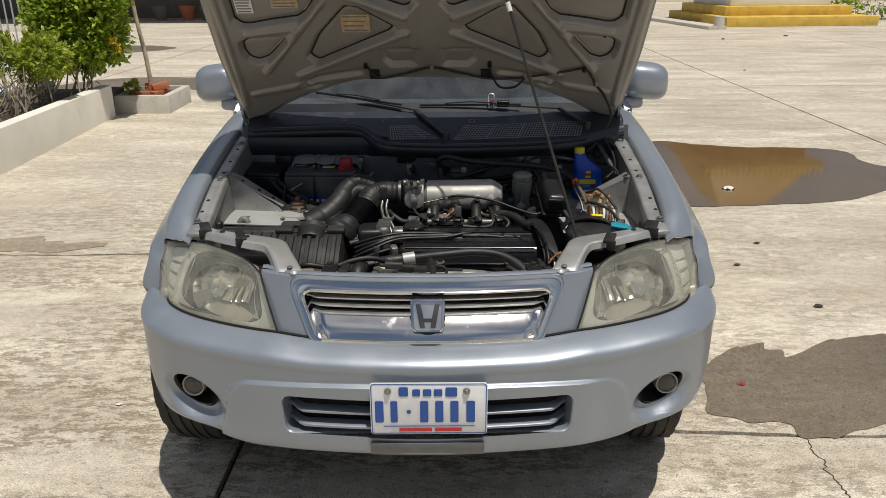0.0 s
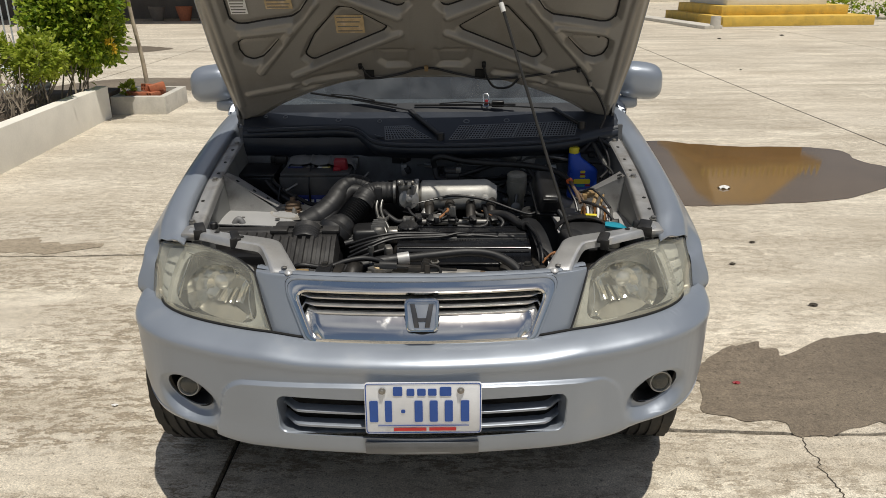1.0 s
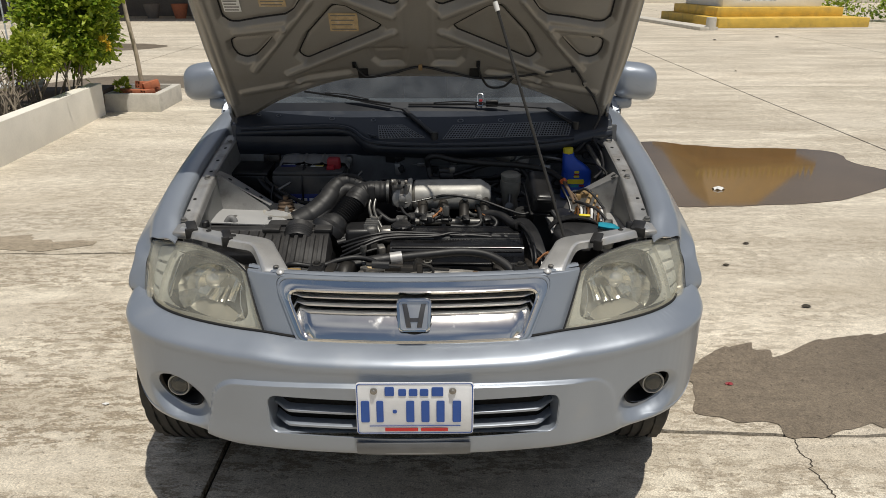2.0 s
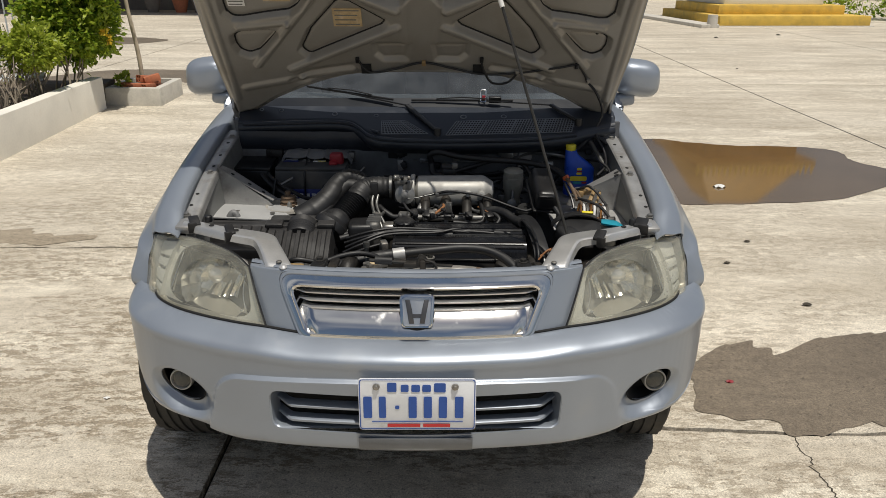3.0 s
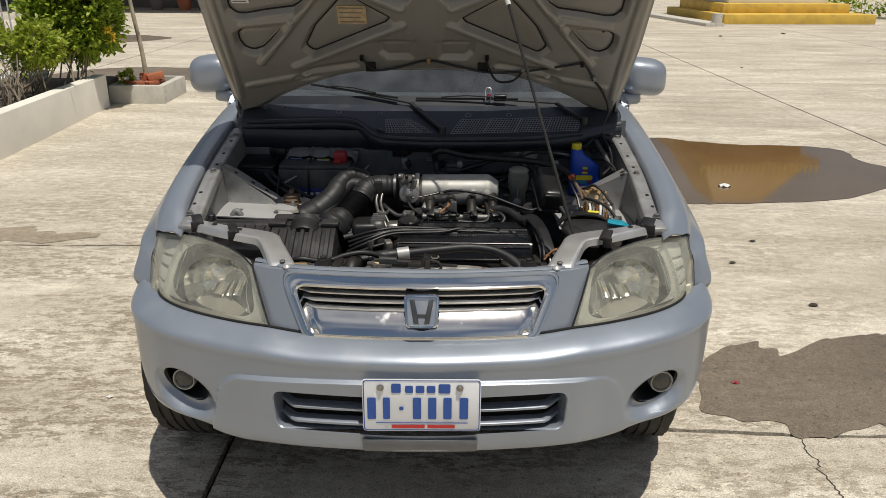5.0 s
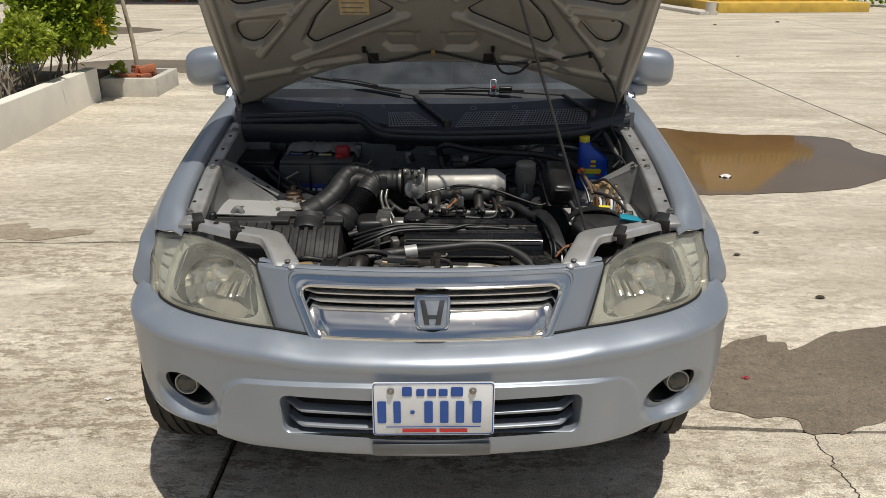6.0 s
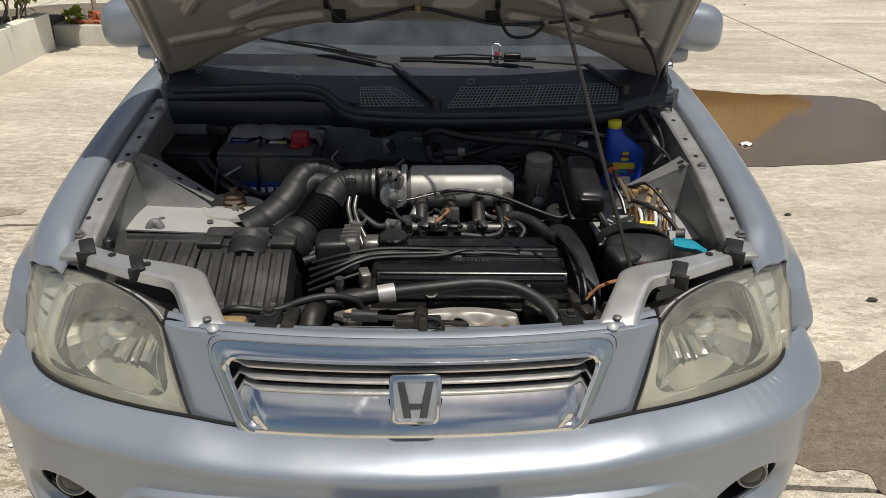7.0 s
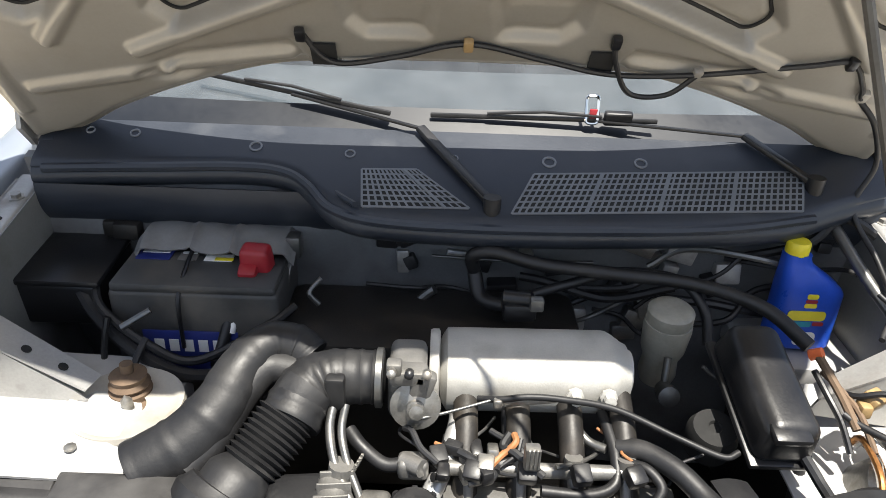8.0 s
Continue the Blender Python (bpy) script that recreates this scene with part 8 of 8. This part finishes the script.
box(bm, (0, 0, -0.032), (0.090, 0.203, 0.010), 0.004)
box(bm, (-0.008, -0.085, 0.022), (0.050, 0.030, 0.014), 0.005)
place(bm, bm.verts[:], (0.404, 2.626, 0.900), (16, 4, 4))
part("relay_box", bm, BLACK, car, "black moulded relay cover")
bm = bmesh.new()
lathe(bm, [(0.034, -0.03), (0.036, 0.0), (0.030, 0.016), (0.010, 0.018), (0.008, 0.012), (0.001, 0.012)], (0.350, 2.630, 0.815), (0, -0.3, 1), 22)
part("hydraulic_mount", bm, DARK, car)
# black actuator drum with its strap, wound coil behind
DRUM = Vector((0.506, 2.432, 0.838))
bm = bmesh.new()
lathe(bm, [(0.066, -0.120), (0.074, -0.090), (0.078, -0.050), (0.078, -0.022), (0.074, -0.010), (0.064, -0.003), (0.044, 0.001), (0.020, 0.002), (0.001, 0.002)], DRUM, (0.03, -0.26, 1), 44)
box(bm, DRUM + Vector((-0.046, -0.030, -0.045)), (0.070, 0.070, 0.080), 0.014, (12, 0, 20), seg=3)
dr = part("actuator_drum", bm, DRUM_BLACK, car, "matt black plastic actuator housing")
for k in range(9):
    bm = bmesh.new()
    a = math.pi * (1.05 + 0.9 * k / 8)
    o = DRUM + Vector((0.0785 * math.cos(a), 0.0785 * math.sin(a), 0.010 * math.sin(a) * -1))
    rod(bm, o + Vector((0, 0.014, -0.070)), o + Vector((0, 0.006, -0.034)), 0.003, seg=8)
    part("ridge", bm, DRUM_BLACK, dr)
bm = bmesh.new()
box(bm, (0.520, 2.3555, 0.790), (0.030, 0.004, 0.008), 0.001, (-14, 0, 8))
part("sticker", bm, LID, dr)
bm = bmesh.new()
box(bm, (0.530, 2.478, 0.862), (0.036, 0.010, 0.006), 0.002, (20, 0, -12))
part("sticker", bm, YELLOW, dr)
bm = bmesh.new()
sheet(bm, lambda u, v: Vector((0.500, 2.462, 0.812)) + Vector((0.086 * math.cos(0.55 + 2.4 * u), -0.01 + 0.035 * v, 0.050 * math.sin(0.55 + 2.4 * u))), 24, 4, 0.004)
part("bracket", bm, DUSTY, dr)
bm = bmesh.new()
lathe(bm, [(0.030, -0.05), (0.048, -0.045), (0.050, 0.0), (0.050, 0.020), (0.042, 0.028), (0.020, 0.030), (0.001, 0.030)], (0.552, 2.535, 0.805), (0.25, -0.5, 0.8), 30)
al = part("alternator", bm, STEEL, car, "alternator with copper windings showing")
for k in range(9):
    bm = bmesh.new()
    x = 0.515 + 0.011 * k
    tube(bm, [(x - 0.004, 2.492, 0.838), (x, 2.512, 0.862 - 0.0005 * (k - 4) ** 2), (x + 0.004, 2.545, 0.868 - 0.0005 * (k - 4) ** 2), (x + 0.006, 2.582, 0.858), (x + 0.006, 2.60, 0.83)], 0.0042, 8)
    part("winding", bm, (COPPER, WHITE, STEEL)[k % 3], al)
bm = bmesh.new()
rod(bm, (0.600, 2.475, 0.835), (0.618, 2.468, 0.838), 0.014, seg=16)
part("stud", bm, ZINC, al)
bm = bmesh.new()
box(bm, (0.545, 2.618, 0.893), (0.034, 0.024, 0.022), 0.004, (20, 10, 35))
box(bm, (0.565, 2.598, 0.884), (0.014, 0.060, 0.012), 0.004, (25, 0, -25))
box(bm, (0.528, 2.606, 0.887), (0.016, 0.022, 0.020), 0.004)
box(bm, (0.582, 2.585, 0.876), (0.008, 0.070, 0.010), 0.003, (22, 0, -22))
part("connector_block", bm, AMBER, car, "yellowed plastic connector block")
bm = bmesh.new()
rod(bm, (0.480, 2.680, 0.918), (0.492, 2.672, 0.928), 0.008, seg=12)
part("terminal_boot", bm, ORANGE, car)
for k, (pts, r, m) in enumerate((([(0.488, 2.672, 0.922), (0.495, 2.645, 0.910), (0.505, 2.615, 0.892), (0.512, 2.58, 0.872)], 0.006, RUST),
                                 ([(0.478, 2.655, 0.91), (0.485, 2.62, 0.895), (0.495, 2.59, 0.875), (0.500, 2.56, 0.85)], 0.0045, BLACK),
                                 ([(0.492, 2.66, 0.905), (0.503, 2.635, 0.90), (0.52, 2.60, 0.885), (0.525, 2.55, 0.86)], 0.0045, RUST),
                                 ([(0.505, 2.64, 0.89), (0.52, 2.615, 0.90), (0.55, 2.60, 0.915), (0.575, 2.575, 0.90), (0.60, 2.53, 0.87)], 0.0042, BLACK),
                                 ([(0.43, 2.55, 0.86), (0.445, 2.52, 0.84), (0.450, 2.48, 0.83), (0.442, 2.45, 0.80)], 0.0075, RUBBER),
                                 ([(0.355, 2.245, 0.800), (0.390, 2.255, 0.818), (0.425, 2.262, 0.824), (0.47, 2.262, 0.828), (0.535, 2.275, 0.836)], 0.0030, WIRE_BROWN),
                                 ([(0.35, 2.24, 0.79), (0.375, 2.25, 0.815), (0.41, 2.265, 0.822), (0.45, 2.27, 0.826), (0.49, 2.272, 0.838)], 0.0028, WIRE_BROWN),
                                 ([(0.318, 2.46, 0.84), (0.330, 2.40, 0.845), (0.345, 2.33, 0.835), (0.352, 2.26, 0.80), (0.345, 2.23, 0.74)], 0.0045, BLACK),
                                 ([(0.352, 2.30, 0.81), (0.368, 2.255, 0.79), (0.365, 2.225, 0.76), (0.355, 2.20, 0.72)], 0.005, BLACK))):
    bm = bmesh.new()
    tube(bm, pts, r, 8)
    part("wire", bm, m, car)
bm = bmesh.new()
box(bm, (0.482, 2.276, 0.848), (0.034, 0.014, 0.014), 0.004, (0, 12, 12))
part("connector", bm, RED, car)
for x, y, z, sx in ((0.345, 2.215, 0.77, 0.03), (0.37, 2.235, 0.745, 0.04), (0.33, 2.19, 0.755, 0.025), (0.41, 2.25, 0.76, 0.05)):
    bm = bmesh.new()
    box(bm, (x, y, z), (sx, 0.03, 0.035), 0.006, (15, 10, 30))
    part("connector", bm, GREASE, car)
bm = bmesh.new()
sheet(bm, lambda u, v: Vector((0.543 + 0.072 * u + 0.006 * v, 2.318 + (0.052 - 0.020 * u) * v * math.sin(math.pi * (0.16 + 0.72 * u)) ** 0.6 + 0.008 * math.sin(math.pi * u) * (v - 1), 0.880 - 0.008 * u - 0.010 * smooth(0.62, 1.0, u) + 0.005 * math.sin(math.pi * v))), 20, 10, 0.006)
wc = part("washer_cap", bm, TEAL, car, "turquoise washer bottle cap")
bm = bmesh.new()
lathe(bm, [(0.022, -0.06), (0.026, -0.02), (0.030, 0.0)], (0.575, 2.342, 0.866), (0, 0, 1), 20)
part("neck", bm, RESERVOIR, wc)

# oil bottle standing on the bay's shelf
bottle = thing("oil_bottle", (0.575, 2.885, 0.796), "blue plastic engine oil bottle with a yellow cap", "bottle")


def bottle_point(u, v):
    a = 2 * math.pi * u
    z = 0.797 + 0.176 * v
    wx = 0.054 * (1 - 0.62 * smooth(0.60, 0.98, v)) * smooth(-0.01, 0.05, v)
    wy = 0.030 * (1 - 0.40 * smooth(0.62, 0.98, v)) * smooth(-0.01, 0.05, v)
    k = (abs(math.cos(a)) ** 3.5 + abs(math.sin(a)) ** 3.5) ** (-1 / 3.5)
    lean = 0.0335 * smooth(0.60, 0.98, v)
    return Vector((0.566 - lean + wx * k * math.cos(a), 2.885 + wy * k * math.sin(a), z))


bm = bmesh.new()
sheet(bm, bottle_point, 36, 30)
bmesh.ops.remove_doubles(bm, verts=bm.verts[:], dist=0.0002)
bmesh.ops.holes_fill(bm, edges=bm.edges[:], sides=0)
part("body", bm, BLUE, bottle)
bm = bmesh.new()
lathe(bm, [(0.0175, 0), (0.0185, 0.002), (0.0185, 0.020), (0.0165, 0.023), (0.001, 0.0235)], (0.531, 2.885, 0.970), (0, 0, 1), 24)
part("cap", bm, YELLOW, bottle, "yellow screw cap")
for x, z, sx, sz, m in ((0.560, 0.872, 0.062, 0.018, YELLOW), (0.556, 0.856, 0.030, 0.010, TEAL), (0.582, 0.857, 0.018, 0.007, RED), (0.562, 0.908, 0.018, 0.009, YELLOW), (0.562, 0.899, 0.019, 0.006, RED), (0.562, 0.891, 0.020, 0.008, YELLOW), (0.566, 0.828, 0.036, 0.026, WHITE)):
    bm = bmesh.new()
    prism(bm, rounded([(-sx / 2, -sz / 2), (sx / 2, -sz / 2), (sx / 2, sz / 2), (-sx / 2, sz / 2)], sz * 0.4), (x, 2.8555, z), (1, 0, 0), (0, 0, 1), 0.0012)
    part("print", bm, m, bottle)


# ---- scuttle, wipers ----
def cowl_low(x):
    return lerp_table([(-0.70, 2.945), (-0.52, 2.955), (-0.34, 2.962), (-0.27, 2.945), (-0.205, 2.885), (-0.12, 2.866), (0.15, 2.862), (0.50, 2.886), (0.60, 2.92), (0.70, 2.95)], x)


def cowl_z(y):
    return 1.055 + (y - 2.955) * math.tan(radians(25))


def cowl_point(u, v):
    x = -0.70 + 1.40 * u
    lo = cowl_low(x)
    if v > 0.30:
        t = (v - 0.30) / 0.70
        y = lo + (3.040 - lo) * t
        return Vector((x, y, cowl_z(y) + 0.006 * smooth(0.0, 0.1, t) - 0.006))
    t = 1 - v / 0.30
    drop = 0.055
    return Vector((x, lo + 0.004 - 0.012 * math.sin(math.pi * min(1, t * 1.2)) + 0.05 * t * t, cowl_z(lo) - 0.006 - drop * t))


bm = bmesh.new()
sheet(bm, cowl_point, 110, 40, 0.004)
cowl = part("scuttle_panel", bm, COWL, car, "black plastic scuttle panel with intake meshes")
# bulge in the shade above the battery
bm = bmesh.new()
tube(bm, [(x, cowl_low(x) - 0.004, cowl_z(cowl_low(x)) - 0.004) for x in (-0.68, -0.52, -0.36, -0.29, -0.25, -0.21, -0.14, 0.0, 0.2, 0.4, 0.55)], 0.008, 8)
part("lip", bm, COWL, cowl)
bm = bmesh.new()
tube(bm, [(x, cowl_low(x) + 0.030, cowl_z(cowl_low(x) + 0.030) - 0.002) for x in (-0.68, -0.52, -0.36, -0.29, -0.25, -0.21)] + [(-0.17, 2.872, 1.034)], 0.005, 8)
part("bead", bm, COWL, cowl)
bm = bmesh.new()
sheet(bm, lambda u, v: Vector((-0.70 + 1.4 * u, 2.945 + 0.05 * v - 0.02 * math.sin(math.pi * v), 1.02 - 0.10 * v)), 40, 8, 0.004)
part("seal_wall", bm, COWL, cowl)


def vent(tl, tr, br, bl, cols, rows):
    """A cast grid over a dark opening, between four corners (x, y) on the scuttle."""
    def at(u, v, h):
        x = (tl[0] * (1 - u) + tr[0] * u) * (1 - v) + (bl[0] * (1 - u) + br[0] * u) * v
        y = (tl[1] * (1 - u) + tr[1] * u) * (1 - v) + (bl[1] * (1 - u) + br[1] * u) * v
        return Vector((x, y, cowl_z(y) + h))

    bm = bmesh.new()
    sheet(bm, lambda u, v: at(u, v, 0.0035), 6, 4, 0.002)
    op = part("vent_opening", bm, DARK, cowl)
    bm = bmesh.new()
    w = 0.0017
    for i in range(cols + 1):
        k = 2.4 if i % 11 == 0 and 0 < i < cols else 1.0
        a, b = at(i / cols, 0, 0.0045), at(i / cols, 1, 0.0045)
        box(bm, (a + b) / 2, (2 * w * k, (a - b).length, 0.003), 0, (math.degrees(math.atan2(a.z - b.z, math.hypot(a.x - b.x, a.y - b.y))), 0, math.degrees(math.atan2(b.x - a.x, a.y - b.y))))
    for j in range(rows + 1):
        a, b = at(0, j / rows, 0.0046), at(1, j / rows, 0.0046)
        box(bm, (a + b) / 2, ((a - b).length, 2 * w, 0.003), 0, (25, -math.degrees(math.atan2(b.z - a.z, math.hypot(b.x - a.x, b.y - a.y))), math.degrees(math.atan2(b.y - a.y, b.x - a.x))))
    part("vent_mesh", bm, VENT, op, sharp=20)


vent((-0.168, 2.954), (-0.079, 2.957), (0.006, 2.886), (-0.161, 2.883), 14, 7)
vent((0.111, 2.956), (0.555, 2.980), (0.532, 2.903), (0.072, 2.879), 44, 7)
for x, y, r in ((-0.346, 2.993, 0.011), (0.137, 2.982, 0.012), (0.288, 2.986, 0.011), (-0.19, 2.985, 0.009), (-0.02, 2.982, 0.008), (-0.55, 3.012, 0.009), (-0.625, 3.015, 0.008)):
    bm = bmesh.new()
    lathe(bm, [(r, 0.0), (r, 0.003), (r * 0.75, 0.0035), (r * 0.7, 0.001), (0.001, 0.001)], (x, y, cowl_z(y) + 0.0032), (0, -0.42, 0.9), 18)
    part("plug", bm, VENT, cowl)


def strip(bm, pts, width, height):
    """A flat bar through points, for wiper arms and blades."""
    for a, b in zip(pts, pts[1:]):
        a, b = Vector(a), Vector(b)
        d = b - a
        box(bm, (a + b) / 2, (d.length + width * 0.4, width, height), min(width, height) * 0.25,
            (0, -math.degrees(math.atan2(d.z, math.hypot(d.x, d.y))), math.degrees(math.atan2(d.y, d.x))))


for pivot, knee, tip, blade in (((0.041, 2.887, 1.036), (-0.076, 3.028, 1.106), (-0.30, 3.085, 1.140), ((-0.47, 3.135, 1.158), (-0.13, 3.048, 1.124))),
                                ((0.563, 2.947, 1.064), (0.470, 3.036, 1.110), (0.22, 3.060, 1.120), ((-0.06, 3.060, 1.120), (0.325, 3.064, 1.121)))):
    bm = bmesh.new()
    strip(bm, [pivot, knee], 0.017, 0.010)
    rod(bm, (pivot[0], pivot[1], pivot[2] - 0.02), (pivot[0], pivot[1], pivot[2] + 0.012), 0.014, seg=18)
    wp = part("wiper", bm, BLACK, car)
    bm = bmesh.new()
    strip(bm, [knee, tip], 0.008, 0.005)
    part("wiper_arm", bm, BLACK, wp)
    bm = bmesh.new()
    a, b = Vector(blade[0]), Vector(blade[1])
    strip(bm, [a, b], 0.007, 0.008)
    strip(bm, [a.lerp(b, 0.25) + Vector((0, -0.004, 0.007)), a.lerp(b, 0.5) + Vector((0, -0.006, 0.013)), a.lerp(b, 0.75) + Vector((0, -0.004, 0.007))], 0.007, 0.004)
    part("wiper_blade", bm, RUBBER, wp)
for s in (-1, 1):
    bm = bmesh.new()
    box(bm, (s * 0.690, 3.018, 1.066), (0.036, 0.055, 0.040), 0.010, (20, 0, 0), seg=3)
    part("corner_trim", bm, COWL, car)

# key ring and black remote left on the foot of the windscreen
keys = thing("key_ring", (0.225, 3.06, 1.105), "steel key ring with a black remote by the windscreen", "keys")
bm = bmesh.new()
ringp = [(0.213 + x, 3.064 + 0.3 * z, 1.138 + z) for x, z in rounded([(-0.010, -0.022), (0.010, -0.022), (0.010, 0.022), (-0.010, 0.022)], 0.007, 4)]
tube(bm, ringp + ringp[:1], 0.0030, 8, 2)
part("ring", bm, CHROME, keys)
bm = bmesh.new()
box(bm, (0.215, 3.062, 1.130), (0.013, 0.004, 0.020), 0.002)
part("tag", bm, RED, keys)
bm = bmesh.new()
box(bm, (0.258, 3.062, 1.125), (0.048, 0.014, 0.026), 0.004, (20, 0, 0), seg=3)
part("remote", bm, BLACK, keys)
